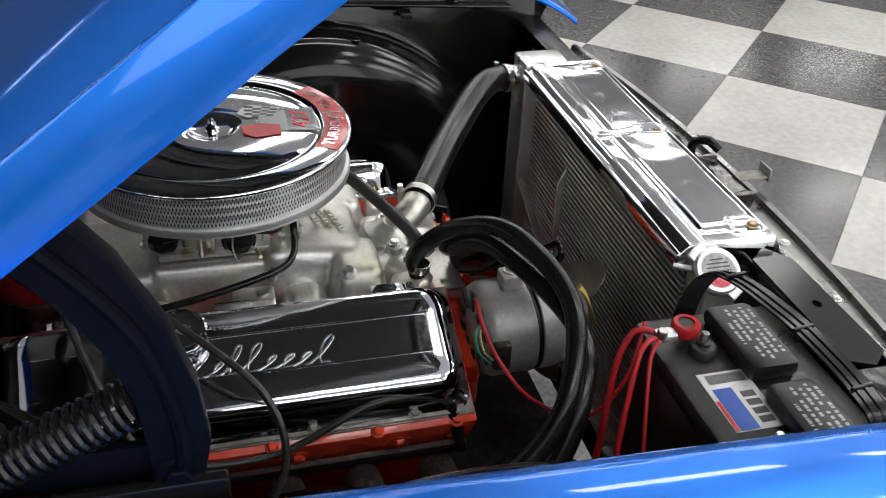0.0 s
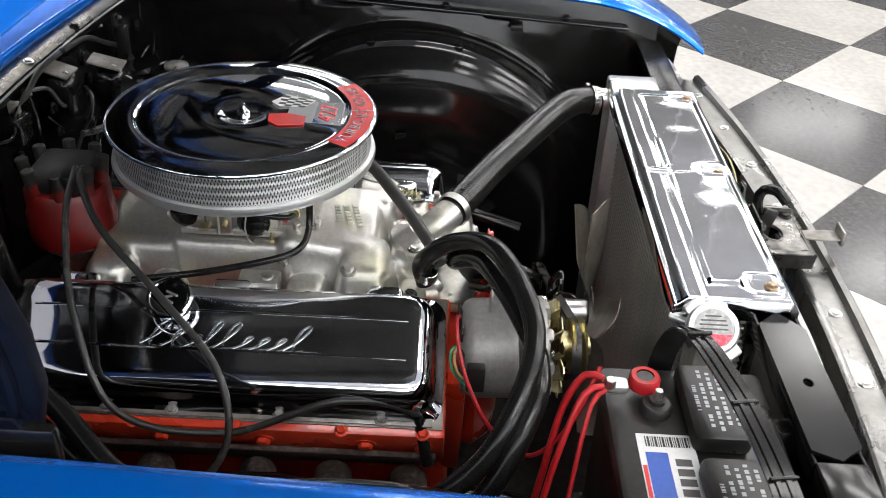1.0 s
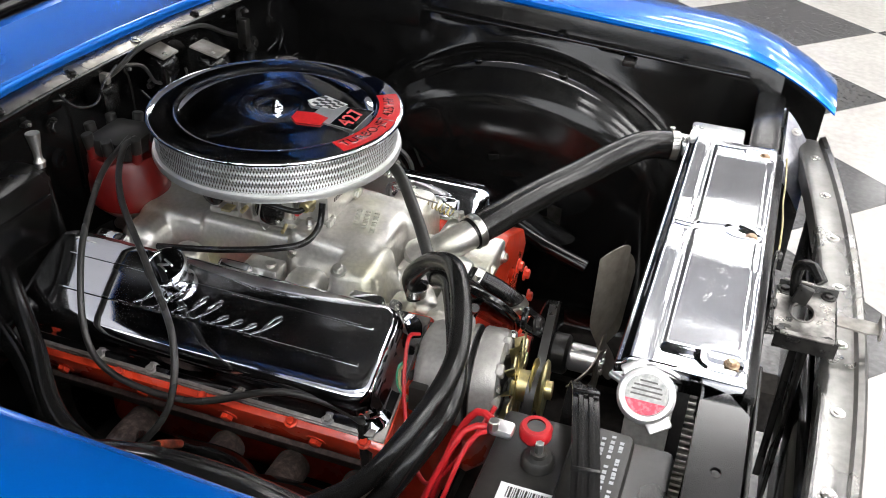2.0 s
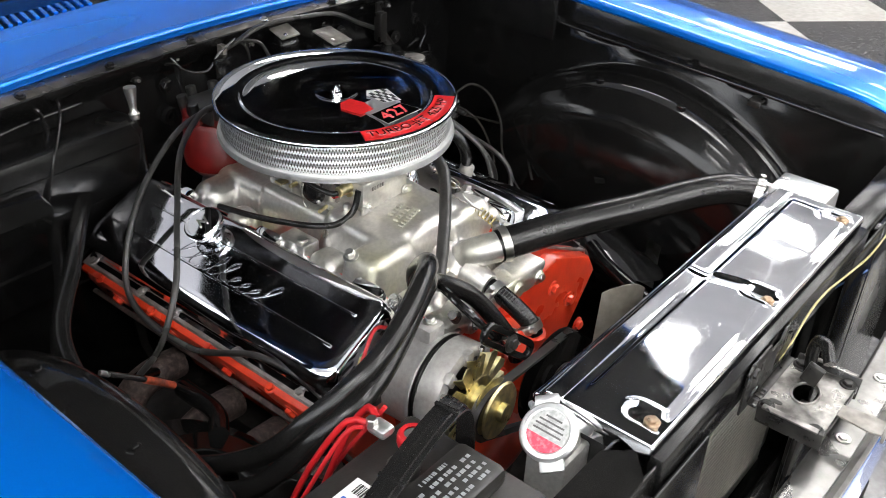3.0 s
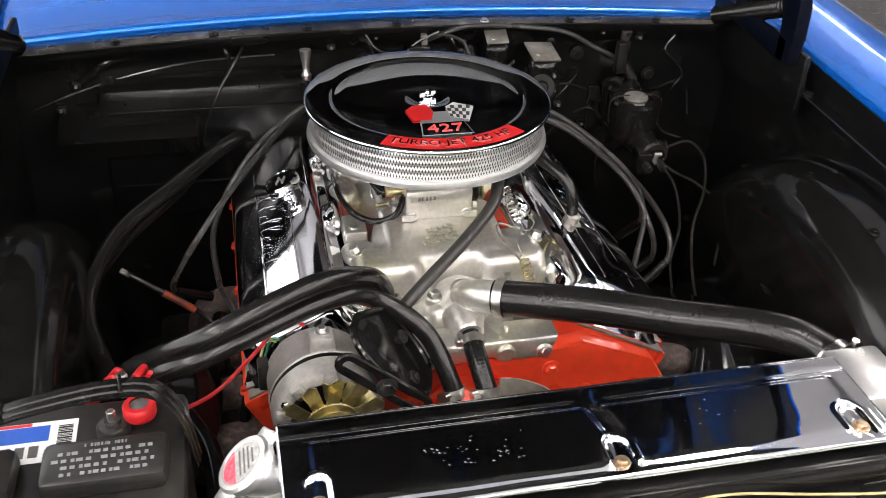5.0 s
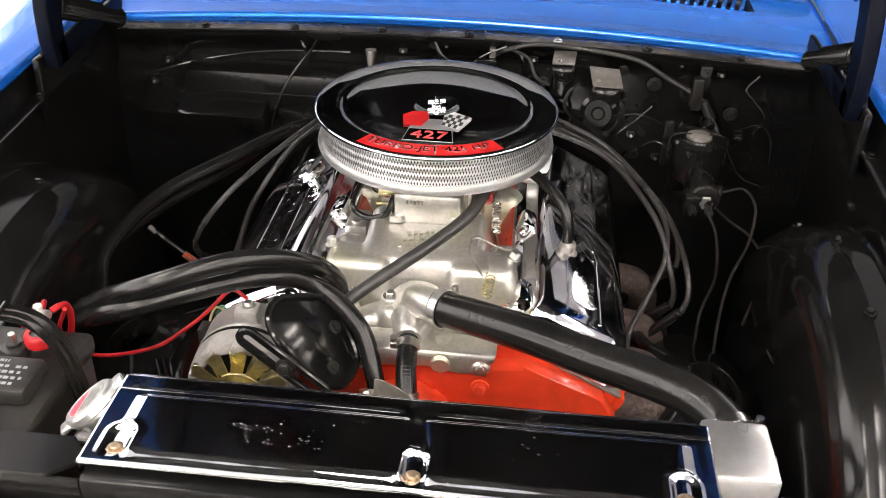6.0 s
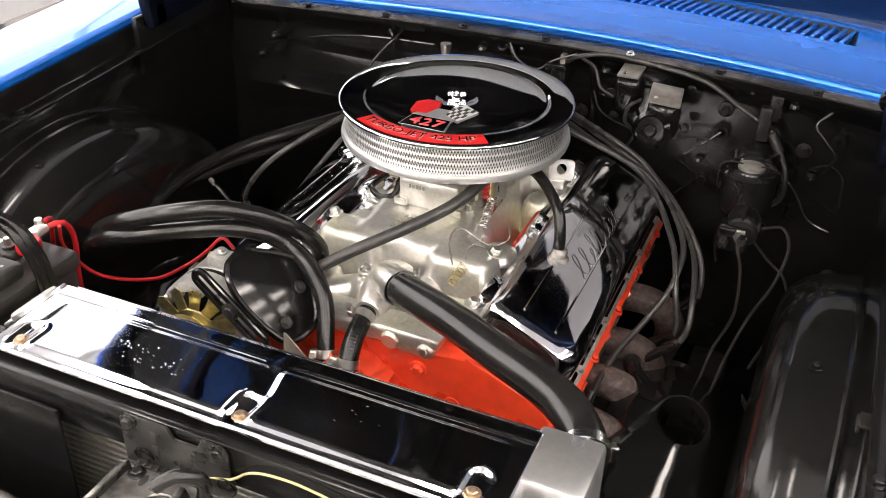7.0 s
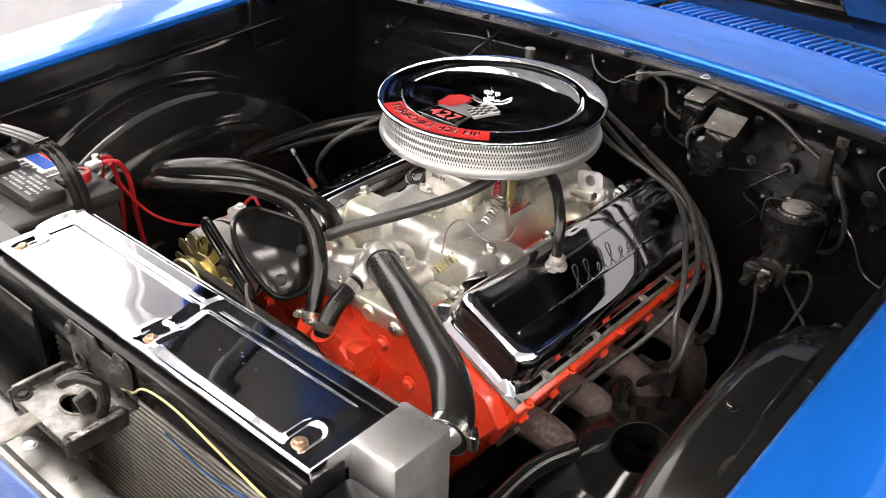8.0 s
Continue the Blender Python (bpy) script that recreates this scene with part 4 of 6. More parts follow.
# oil filler cap on the passenger-side cover
cap = thing("oil_filler_cap", VR @ Vector((-0.034, -0.062, 0.058)), "chrome push-in oil filler cap on the valve cover", "filler cap")
m = VR @ Matrix.Translation((-0.034, -0.062, 0.0565))
part("cap_body", lathe([(0.020, 0), (0.021, 0.006), (0.0175, 0.008), (0.0175, 0.012), (0.027, 0.014), (0.029, 0.017), (0.029, 0.026), (0.0265, 0.0285), (0.024, 0.0285), (0.023, 0.0275), (0, 0.0275)], 40, m), CHROME, cap)
bm = bmesh.new()
for a, b in (((-0.008, -0.004), (-0.002, 0.010)), ((-0.002, 0.004), (0.002, -0.010)), ((0.002, -0.006), (0.008, 0.006))):
    add_tube(bm, [m @ Vector((*a, 0.0282)), m @ Vector((*b, 0.0282))], 0.0014, 6, 0.01)
part("cap_mark", bm, STEEL, cap, "raised mark on the cap")

# breather grommet and valve on the driver-side cover
pcv = thing("breather_valve", VL @ Vector((0.0, 0.10, 0.058)), "breather valve with a black elbow hose on the cover", "valve")
m = along((-0.205, 0.092, 0.700), (-0.215, 0.095, 0.74))
part("grommet", lathe([(0.018, -0.004), (0.018, 0.006), (0.012, 0.010), (0.012, 0.02), (0.008, 0.024), (0, 0.024)], 20, m), GREY_METAL, pcv)
part("elbow_hose", tube([(-0.207, 0.093, 0.718), (-0.207, 0.092, 0.742), (-0.195, 0.075, 0.775), (-0.150, 0.03, 0.797), (-0.10, 0.0, 0.80)], 0.0085, 12), RUBBER, pcv)

# carburettor
carb = thing("carburettor", (0, 0, 0.735), "silver four-barrel carburettor under the air cleaner", "carburettor")
part("main_body", box((-0.062, -0.05, 0.738), (0.062, 0.05, 0.775), 0.008), CAST, carb)
part("throttle_plate", box((-0.066, -0.085, 0.728), (0.066, 0.085, 0.740), 0.004), CAST, carb)
part("air_horn", lathe([(0.062, 0.775), (0.064, 0.795), (0.066, 0.803)], 32), CAST, carb)
for s, nm in ((1, "front_bowl"), (-1, "rear_bowl")):
    bm = box((-0.050, s * 0.075 - 0.026, 0.736), (0.050, s * 0.075 + 0.026, 0.785), 0.007)
    bowl = part(nm, bm, CAST, carb, "cast float bowl")
    part("sight_plug", lathe([(0, 0), (0.006, 0), (0.006, 0.005), (0, 0.005)], 8, along((0.05, s * 0.075, 0.765), (0.06, s * 0.075, 0.765))), BRASS, bowl)
    for x in (-0.04, 0.04):
        bolt((x, s * 0.102, 0.745), (0, s, 0), STEEL, bowl, 0.005, 0.005)
part("fuel_inlet", rod((0.05, 0.075, 0.775), (0.075, 0.075, 0.775), 0.008), BRASS, carb)
part("accelerator_pump", box((0.035, 0.055, 0.722), (0.07, 0.10, 0.738), 0.004), STEEL, carb)
dash = part("dashpot", lathe([(0, 0), (0.020, 0), (0.0225, 0.003), (0.0225, 0.007), (0.019, 0.009), (0.016, 0.014), (0.010, 0.016), (0, 0.016)], 28, along((0.066, 0.019, 0.757), (0.090, 0.019, 0.757))), BLACK, carb, "black vacuum diaphragm housing")
for k in range(4):
    a = radians(90 * k + 45)
    bolt((0.074, 0.019 + 0.019 * math.cos(a), 0.757 + 0.019 * math.sin(a)), (1, 0, 0), STEEL, dash, 0.0028, 0.003)
part("clip", tube([(0.083, 0.012, 0.772), (0.086, 0.010, 0.755), (0.086, 0.013, 0.738), (0.084, 0.018, 0.732), (0.083, 0.022, 0.738)], 0.0012, 6), STEEL, dash, "bent steel clip")
part("pump_cam_bracket", box((0.064, -0.034, 0.733), (0.068, -0.012, 0.768), 0.002), STEEL, carb)
part("bracket_tab", box((0.064, -0.055, 0.745), (0.082, -0.040, 0.749), 0.001), BRASS, carb)
part("idle_screw", rod((0.062, -0.020, 0.752), (0.082, -0.020, 0.752), 0.0035, 10), BRASS, carb)
part("spring_post", rod((0.072, -0.030, 0.735), (0.072, -0.030, 0.786), 0.0025, 8), STEEL, carb)
part("metering_block", box((-0.056, 0.046, 0.740), (0.056, 0.053, 0.782), 0.002), GREY_METAL, carb)
part("metering_block", box((-0.056, -0.053, 0.740), (0.056, -0.046, 0.782), 0.002), GREY_METAL, carb)
for x in (0.058, -0.058):
    for y in (-0.075, 0.075):
        part("stud_nut", rod((x, y, 0.738), (x, y, 0.750), 0.006, 6), STEEL, carb)
part("vacuum_tube", rod((0.06, 0.040, 0.735), (0.085, 0.045, 0.735), 0.003, 8), BRASS, carb)
part("black_cover", lathe([(0, 0), (0.018, 0), (0.019, 0.010), (0.012, 0.014), (0, 0.014)], 20, along((0.058, -0.075, 0.762), (0.09, -0.078, 0.762))), BLACK, carb, "black choke cover")
part("fuel_line", tube([(0.062, 0.075, 0.775), (0.080, 0.070, 0.772), (0.092, 0.040, 0.780), (0.090, -0.02, 0.785), (0.085, -0.075, 0.775)], 0.0042, 10), BLACK, carb, "dark fuel line")
part("red_plug", rod((0.060, 0.062, 0.760), (0.072, 0.062, 0.762), 0.004, 10), RED, carb, "small red plug")
part("cast_lug", box((-0.056, 0.098, 0.738), (-0.038, 0.106, 0.750), 0.003), CAST, carb)
part("cast_lug", box((0.038, 0.098, 0.738), (0.056, 0.106, 0.750), 0.003), CAST, carb)
bm = bmesh.new()
for k in range(5):
    add_box(bm, (0.006 + 0.0055 * k, 0.1005, 0.7695), (0.0095 + 0.0055 * k, 0.1025, 0.7755), 0.0005)
part("cast_marks", bm, GREY_METAL, carb)
part("throttle_lever", box((-0.080, -0.03, 0.715), (-0.074, 0.04, 0.760), 0.002), STEEL, carb)
bm = plate_with_hole(-0.020, 0.020, -0.022, 0.022, 0.0, 0.0025, 0, 0.002, 0.008, 0.012, 20)
for v in bm.verts:
    v.co = pose(-0.158, -0.060, 0.770, 72, 0, 18) @ v.co
part("throttle_bracket", bm, ALU, carb, "bare steel throttle cable bracket with a square hole", 20)
part("bracket_foot", box((-0.165, -0.075, 0.735), (-0.125, -0.055, 0.750), 0.002), STEEL, carb)
part("throttle_link", box((-0.082, 0.03, 0.735), (-0.076, 0.05, 0.79), 0.002), BRASS, carb)

# ---------------------------------------------------------------- radiator and its cover
rad = thing("radiator", (0, 0.60, 0.30), "aluminium crossflow radiator with fine horizontal tubes", "radiator")
# solid dark box between the tubes; its colour stands for the shade in the gaps
part("core_shade", box((-0.325, 0.582, 0.32), (0.255, 0.632, 0.772)), CORE_SHADE, rad, "", 0)
me_tube = None
for k in range(46):
    z = 0.330 + k * 0.0096
    if me_tube is None:
        ob = part("fin_tube", box((-0.323, 0.569, -0.0021), (0.253, 0.645, 0.0021), 0.0009, None, 1), CORE, rad, "", 30)
        me_tube = ob.data
        ob.location.z = z
    else:
        ob = new("fin_tube", me_tube)
        ob.parent = rad
        ob.matrix_parent_inverse = rad.matrix_basis.inverted()
        ob.location.z = z
part("end_tank", box((-0.398, 0.548, 0.30), (-0.330, 0.632, 0.803), 0.006), ALU, rad, "bare welded aluminium end tank")
# same tank in a darker grey: the shade below the cap is put into its colour
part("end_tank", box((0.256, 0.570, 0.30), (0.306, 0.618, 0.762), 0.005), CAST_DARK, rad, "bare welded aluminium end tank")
part("hose_neck", rod((-0.372, 0.552, 0.768), (-0.374, 0.515, 0.768), 0.018, 20), ALU, rad)
part("filler_neck", lathe([(0.024, -0.030), (0.024, -0.004), (0.029, -0.002), (0.029, 0.0), (0, 0.0)], 28, pose(0.290, 0.588, 0.777, 0, 38, 0)), ALU, rad)
part("overflow_spout", rod((0.28, 0.575, 0.775), (0.262, 0.545, 0.775), 0.0045, 10), ALU, rad)
m = pose(0.290, 0.588, 0.777, 0, 38, 0) @ Matrix.Diagonal((0.86, 0.86, 1, 1))
bm = bmesh.new()
add_lathe(bm, [(0.0, 0.0), (0.033, 0.0), (0.036, 0.002), (0.036, 0.009), (0.033, 0.012), (0.028, 0.0125), (0.0265, 0.0115), (0, 0.0115)], 44, m)
for a in (35, 215):
    add_box(bm, (0.030, -0.015, 0.002), (0.047, 0.015, 0.008), 0.004, m @ pose(0, 0, 0, 0, 0, a))
rcap = part("radiator_cap", bm, ALU, rad, "silver radiator cap with a red and white warning label")


def half_disc(r, a0, a1, n=20):
    return [(r * math.cos(radians(a0 + (a1 - a0) * k / n)), r * math.sin(radians(a0 + (a1 - a0) * k / n))) for k in range(n + 1)]


part("label_white", prism(half_disc(0.026, -20, 200), m @ Matrix.Translation((0, 0, 0.0117)) @ pose(0, 0, 0, 0, 0, 90), 0.0004), CAP_LABEL, rcap, "worn white warning label", 0)
part("label_red", prism(half_disc(0.026, 200, 340), m @ Matrix.Translation((0, 0, 0.0117)) @ pose(0, 0, 0, 0, 0, 90), 0.0005), CAP_RED, rcap, "worn red warning label", 0)
bm = bmesh.new()
for j, w in ((0.016, 0.022), (0.010, 0.034), (0.004, 0.038), (-0.002, 0.038)):
    add_box(bm, (-w / 2, j - 0.0011, 0.0120), (w / 2, j + 0.0011, 0.0124), 0, m @ pose(0, 0, 0, 0, 0, 90))
part("print_lines", bm, PLASTIC_GREY, rcap, "", 0)

# chrome top cover
CX0, CX1, CY0, CY1 = -0.336, 0.262, 0.549, 0.684


def cover_z(x, y):
    # rolled back edge, rear shelf with a crease, then the raised main field in two halves
    z = 0.7935 + 0.0100 * smooth01(0.550, 0.564, y)
    mid = -0.052 + 0.004 * math.sin((y - 0.56) * 60)
    z -= 0.0009 * math.exp(-((y - 0.5820) / 0.0018) ** 2) * smooth01(0.010, 0.022, abs(x - mid))
    z += 0.0016 * math.exp(-((x - mid) / 0.0055) ** 2) * smooth01(0.556, 0.570, y) * (1 - smooth01(0.588, 0.600, y))
    cut = smooth01(0.003, 0.014, abs(x - mid))
    ends = smooth01(CX0 + 0.016, CX0 + 0.034, x) * (1 - smooth01(CX1 - 0.038, CX1 - 0.020, x))
    field_y = smooth01(0.5885, 0.5975, y) * (1 - smooth01(0.6690, 0.6835, y))
    z += 0.0036 * cut * ends * field_y
    # long slots pressed down round the bolts at the front edge, each with a rolled rim
    for bx in (-0.303, -0.052, 0.232):
        d = math.hypot(x - bx, max(0.0, 0.648 - y))
        z -= 0.0030 * (1 - smooth01(0.0075, 0.0135, d)) * field_y
        z += 0.0013 * math.exp(-((d - 0.0150) / 0.0032) ** 2) * smooth01(0.60, 0.62, y) * (1 - smooth01(0.668, 0.680, y))
    z += 0.0010 * noise.noise(Vector((x * 11, y * 11, 3.1))) + 0.00004 * noise.noise(Vector((x * 45, y * 45, 7.7)))
    return z


cover = thing("radiator_cover", (-0.04, 0.615, 0.80), "mirror chrome top cover plate over the radiator", "cover")
bm = bmesh.new()
nx, ny = 270, 140
g = []
for i in range(nx + 1):
    x = CX0 + (CX1 - CX0) * i / nx
    row = []
    for j in range(ny + 1):
        y = CY0 + (CY1 - CY0) * j / ny
        z = cover_z(x, y)
        row.append(bm.verts.new((x, y, z)))
    g.append(row)
for i in range(nx):
    for j in range(ny):
        bm.faces.new((g[i][j], g[i + 1][j], g[i + 1][j + 1], g[i][j + 1]))
rim = [g[i][0] for i in range(nx + 1)] + [g[nx][j] for j in range(1, ny + 1)] + [g[i][ny] for i in range(nx - 1, -1, -1)] + [g[0][j] for j in range(ny - 1, 0, -1)]
low = []
for v in rim:
    o = Vector((0, 0, 0))
    if v.co.y < CY0 + 1e-4:
        o.y = -0.002
    if v.co.y > CY1 - 1e-4:
        o.y = 0.002
    if v.co.x < CX0 + 1e-4:
        o.x = -0.002
    if v.co.x > CX1 - 1e-4:
        o.x = 0.002
    low.append([bm.verts.new(v.co + o + Vector((0, 0, -0.003))), bm.verts.new((v.co.x + o.x, v.co.y + o.y, 0.7975 if v.co.y > CY1 - 1e-4 else 0.7735))])
for k in range(len(rim)):
    k2 = (k + 1) % len(rim)
    bm.faces.new((rim[k], low[k][0], low[k2][0], rim[k2]))
    bm.faces.new((low[k][0], low[k][1], low[k2][1], low[k2][0]))
bmesh.ops.recalc_face_normals(bm, faces=list(bm.faces))
part("cover_plate", bm, PLATE_CHROME, cover, "", 75)
bm = bmesh.new()
rnd = random.Random(5)
for cx, cy, n in ((0.10, 0.628, 18), (0.05, 0.640, 16), (-0.16, 0.625, 7)):
    for k in range(n):
        px, py = rnd.gauss(cx, 0.014), rnd.gauss(cy, 0.008)
        r = rnd.uniform(0.0006, 0.0015)
        add_lathe(bm, [(r, 0), (r * 0.8, r * 0.25), (0, r * 0.35)], 7, Matrix.Translation((px, py, cover_z(px, py))))
tagged(part("blister", bm, CHROME, cover, "small blisters in the chrome"), "", "", "", "stuff")
for bx in (-0.303, -0.052, 0.232):
    bolt((bx, 0.667, cover_z(bx, 0.667)), (0, 0, 1), TAN_BOLT, cover, 0.0058, 0.005)

# hood latch bracket in front of the cover
latch = thing("hood_latch", (-0.01, 0.75, 0.69), "worn satin black hood latch bracket with a hook", "latch")


part("bracket", plate_with_hole(-0.066, 0.056, 0.714, 0.790, 0.732, 0.003, -0.008, 0.748, 0.021, 0.014), LATCH_STEEL, latch, "worn stamped bracket with an oval hole", 30)
part("hole_rim", tube([(-0.008 + 0.022 * math.cos(radians(15 * k)), 0.748 + 0.015 * math.sin(radians(15 * k)), 0.732) for k in range(25)], 0.002, 6), LATCH_STEEL, latch)
for x, tilt in ((-0.066, -12), (0.056, 12)):
    fl = part("side_flange", box((-0.0015, 0.716, -0.020), (0.0015, 0.792, 0.008), 0.001, pose(x, 0, 0.732, 0, tilt, 0)), WORN, latch)
    part("worn_edge", box((-0.0035, 0.722, 0.0075), (0.0035, 0.786, 0.0105), 0.001, pose(x, 0, 0.732, 0, tilt, 0)), LATCH_STEEL, fl, "rubbed metal edge")
part("back_flange", box((-0.064, 0.700, 0.729), (0.054, 0.714, 0.732), 0.001), WORN, latch)
back = part("back_plate", prism([(-0.060, 0.724), (-0.060, 0.780), (-0.052, 0.790), (-0.030, 0.790), (-0.024, 0.776), (0.006, 0.776), (0.012, 0.790), (0.064, 0.790), (0.072, 0.782), (0.072, 0.724)], Matrix(((1, 0, 0, 0), (0, 0, -1, 0.7035), (0, 1, 0, 0), (0, 0, 0, 1))), 0.003, 0.001), WORN, latch, "upright black back plate")
for x, z in ((-0.042, 0.772), (0.030, 0.770), (0.030, 0.752)):
    part("back_slot", box((x - 0.004, 0.7030, z - 0.007), (x + 0.004, 0.7042, z + 0.007), 0.0005), PLASTIC, back)
for x, z in ((-0.050, 0.782), (0.060, 0.780)):
    bolt((x, 0.7035, z), (0, 1, 0), WORN, back, 0.0065, 0.006)
for x in (-0.046, 0.030):
    part("slot", lathe([(0, 0), (0.006, 0), (0.006, 0.0008), (0, 0.0008)], 14, pose(x, 0.728, 0.732) @ Matrix.Diagonal((0.6, 1.3, 1, 1))), PLASTIC, latch)
for k in range(4):
    part("stamped_slot", box((0.018 + 0.008 * k, 0.704, 0.732), (0.021 + 0.008 * k, 0.712, 0.7335), 0.0006), PLASTIC, latch)
part("front_lip", box((-0.062, 0.788, 0.722), (0.052, 0.791, 0.732), 0.001), WORN, latch)
part("hook", tube([(-0.046, 0.738, 0.732), (-0.052, 0.733, 0.760), (-0.050, 0.737, 0.778), (-0.034, 0.750, 0.786), (-0.018, 0.762, 0.776)], 0.0075, 12), RUBBER, latch, "black rubber-sleeved hook")
part("hook_strip", box((-0.004, -0.010, 0), (0.004, 0.010, 0.026), 0.001, pose(-0.030, 0.742, 0.732, -14)), WORN, latch)
part("release_lever", prism([(-0.012, 0.79), (0.010, 0.79), (0.014, 0.825), (0.010, 0.842), (-0.014, 0.842), (-0.016, 0.825)], pose(0, 0, 0.734), 0.003, 0.001), GREY_METAL, latch, "bare steel release lever")
part("lever_lip", box((-0.018, 0.840, 0.728), (0.014, 0.844, 0.750), 0.001), GREY_METAL, latch)
for p in ((-0.056, 0.705, 0.740), (0.046, 0.705, 0.740)):
    bolt(p, (0, -1, 0.2), BLACK_DULL, latch, 0.008, 0.007)
for p in ((-0.057, 0.780, 0.732), (0.046, 0.780, 0.732), (0.043, 0.722, 0.732), (-0.056, 0.724, 0.732)):
    bolt(p, (0, 0, 1), BLACK_DULL, latch, 0.0065, 0.005)
part("stay_rib", box((-0.012, 0.745, 0.44), (-0.006, 0.756, 0.72), 0.002), BLACK_DULL, latch)
part("centre_stay", box((-0.050, 0.757, 0.42), (0.034, 0.764, 0.727), 0.003), BLACK_DULL, latch, "black centre stay")

# ---------------------------------------------------------------- hoses
up_hose = thing("upper_radiator_hose", (-0.2, 0.42, 0.76), "thick black ribbed upper radiator hose", "hose")
UH = [(-0.036, 0.285, 0.722), (-0.060, 0.300, 0.728), (-0.149, 0.35, 0.741), (-0.235, 0.402, 0.75), (-0.3, 0.446, 0.762), (-0.34, 0.481, 0.769), (-0.364, 0.508, 0.765), (-0.374, 0.532, 0.762)]
part("hose", tube(UH, 0.0235, 24, 0.002, 0.00025, 0.0045), RUBBER, up_hose)
clamp((-0.043, 0.290, 0.7245), (-0.83, 0.54, 0.15), 0.0250, up_hose)
clamp((-0.3715, 0.524, 0.763), (-0.3, 1, -0.1), 0.0245, up_hose)

heater_a = thing("heater_hose", (0.3, 0.3, 0.6), "black rubber heater hose from the intake to the firewall", "hose", "heater hoses")
HA = [(0.102, 0.254, 0.692), (0.106, 0.25, 0.729), (0.134, 0.292, 0.78), (0.202, 0.344, 0.812), (0.319, 0.383, 0.786), (0.408, 0.356, 0.73), (0.445, 0.305, 0.673), (0.476, 0.202, 0.621), (0.501, 0.105, 0.65), (0.465, -0.041, 0.67), (0.379, -0.147, 0.692), (0.291, -0.256, 0.705), (0.214, -0.347, 0.694)]
part("hose", tube(HA, 0.0125, 16, 0.006), RUBBER, heater_a)
clamp((0.104, 0.256, 0.705), (0, 0.1, 1), 0.013, heater_a)
heater_b = thing("heater_hose", (0.3, 0.3, 0.6), "black rubber heater hose from the water pump to the firewall", "hose", "heater hoses")
HB = [(0.022, 0.372, 0.6), (0.032, 0.362, 0.635), (0.061, 0.316, 0.699), (0.122, 0.293, 0.744), (0.187, 0.333, 0.78), (0.332, 0.388, 0.758), (0.409, 0.372, 0.718), (0.46, 0.316, 0.645), (0.5, 0.208, 0.605), (0.515, 0.079, 0.632), (0.465, -0.051, 0.648), (0.385, -0.167, 0.664), (0.325, -0.279, 0.677), (0.264, -0.346, 0.67)]
part("hose", tube(HB, 0.0125, 16, 0.006), RUBBER, heater_b)
clamp((0.032, 0.362, 0.636), (0.2, -0.4, 0.8), 0.013, heater_b)
bypass = thing("bypass_hose", (-0.02, 0.36, 0.65), "short black bypass hose with two clamps", "hose")
part("hose", tube([(-0.008, 0.377, 0.628), (-0.007, 0.370, 0.643), (-0.003, 0.346, 0.661), (-0.001, 0.318, 0.673), (0.0, 0.300, 0.677)], 0.0135, 18, 0.0015, 0.0004, 0.0045), RUBBER, bypass)
clamp((-0.0075, 0.372, 0.640), (0.05, -0.5, 0.85), 0.0142, bypass)
clamp((-0.001, 0.312, 0.675), (0, -0.9, 0.3), 0.0142, bypass)

# ---------------------------------------------------------------- alternator
alt = thing("alternator", (0.20, 0.38, 0.64), "grey cast alternator with a yellow zinc fan", "alternator")
AM = along((0.204, 0.306, 0.664), (0.194, 0.45, 0.668))
part("rear_case", lathe([(0, 0), (0.050, 0), (0.060, 0.006), (0.064, 0.014), (0.065, 0.058), (0.0665, 0.060), (0.0665, 0.0655), (0.064, 0.067)], 48, AM), CAST_DARK, alt, "grey cast rear case")
part("stator_ring", lathe([(0.0655, 0.067), (0.0610, 0.0675), (0.0610, 0.0725), (0.0655, 0.073)], 48, AM), PLASTIC, alt)
bm = bmesh.new()
add_lathe(bm, [(0.064, 0.073), (0.0665, 0.075), (0.0665, 0.098), (0.0645, 0.104), (0.058, 0.107), (0.052, 0.1075), (0.050, 0.104)], 48, AM)
for k in range(9):
    # cast ribs and scallops round the nose of the case
    add_box(bm, (0.046, -0.008, 0.098), (0.0655, 0.008, 0.1115), 0.004, AM @ pose(0, 0, 0, 0, 0, 40 * k + 8))
front_case = part("front_case", bm, CAST_DARK, alt, "grey cast front case with scalloped ribs", 35)
part("air_gap", lathe([(0.0515, 0.1035), (0, 0.1035)], 32, AM), PLASTIC, front_case)
bm = bmesh.new()
add_lathe(bm, [(0, 0.121), (0.033, 0.121), (0.035, 0.1225), (0.033, 0.124), (0, 0.124)], 30, AM)
afan = part("cooling_fan", bm, BRASS, alt, "yellow zinc-plated cooling fan", 25)
for k in range(12):
    a = 360 * k / 12
    bm = bmesh.new()
    # each blade is a flat petal with a turned-back edge
    add_prism(bm, [(0.030, -0.008), (0.060, -0.0155), (0.066, -0.010), (0.062, 0.0015), (0.030, 0.007)], AM @ pose(0, 0, 0.1215, 0, 0, a), 0.0018)
    add_prism(bm, [(0.034, 0.0), (0.0625, 0.0), (0.058, 0.013), (0.036, 0.010)], AM @ pose(0, 0, 0.1228, 0, 0, a + 2) @ pose(0, 0, 0, -68, 0, 0), 0.0018)
    part("fan_blade", bm, BRASS, afan, "", 25)
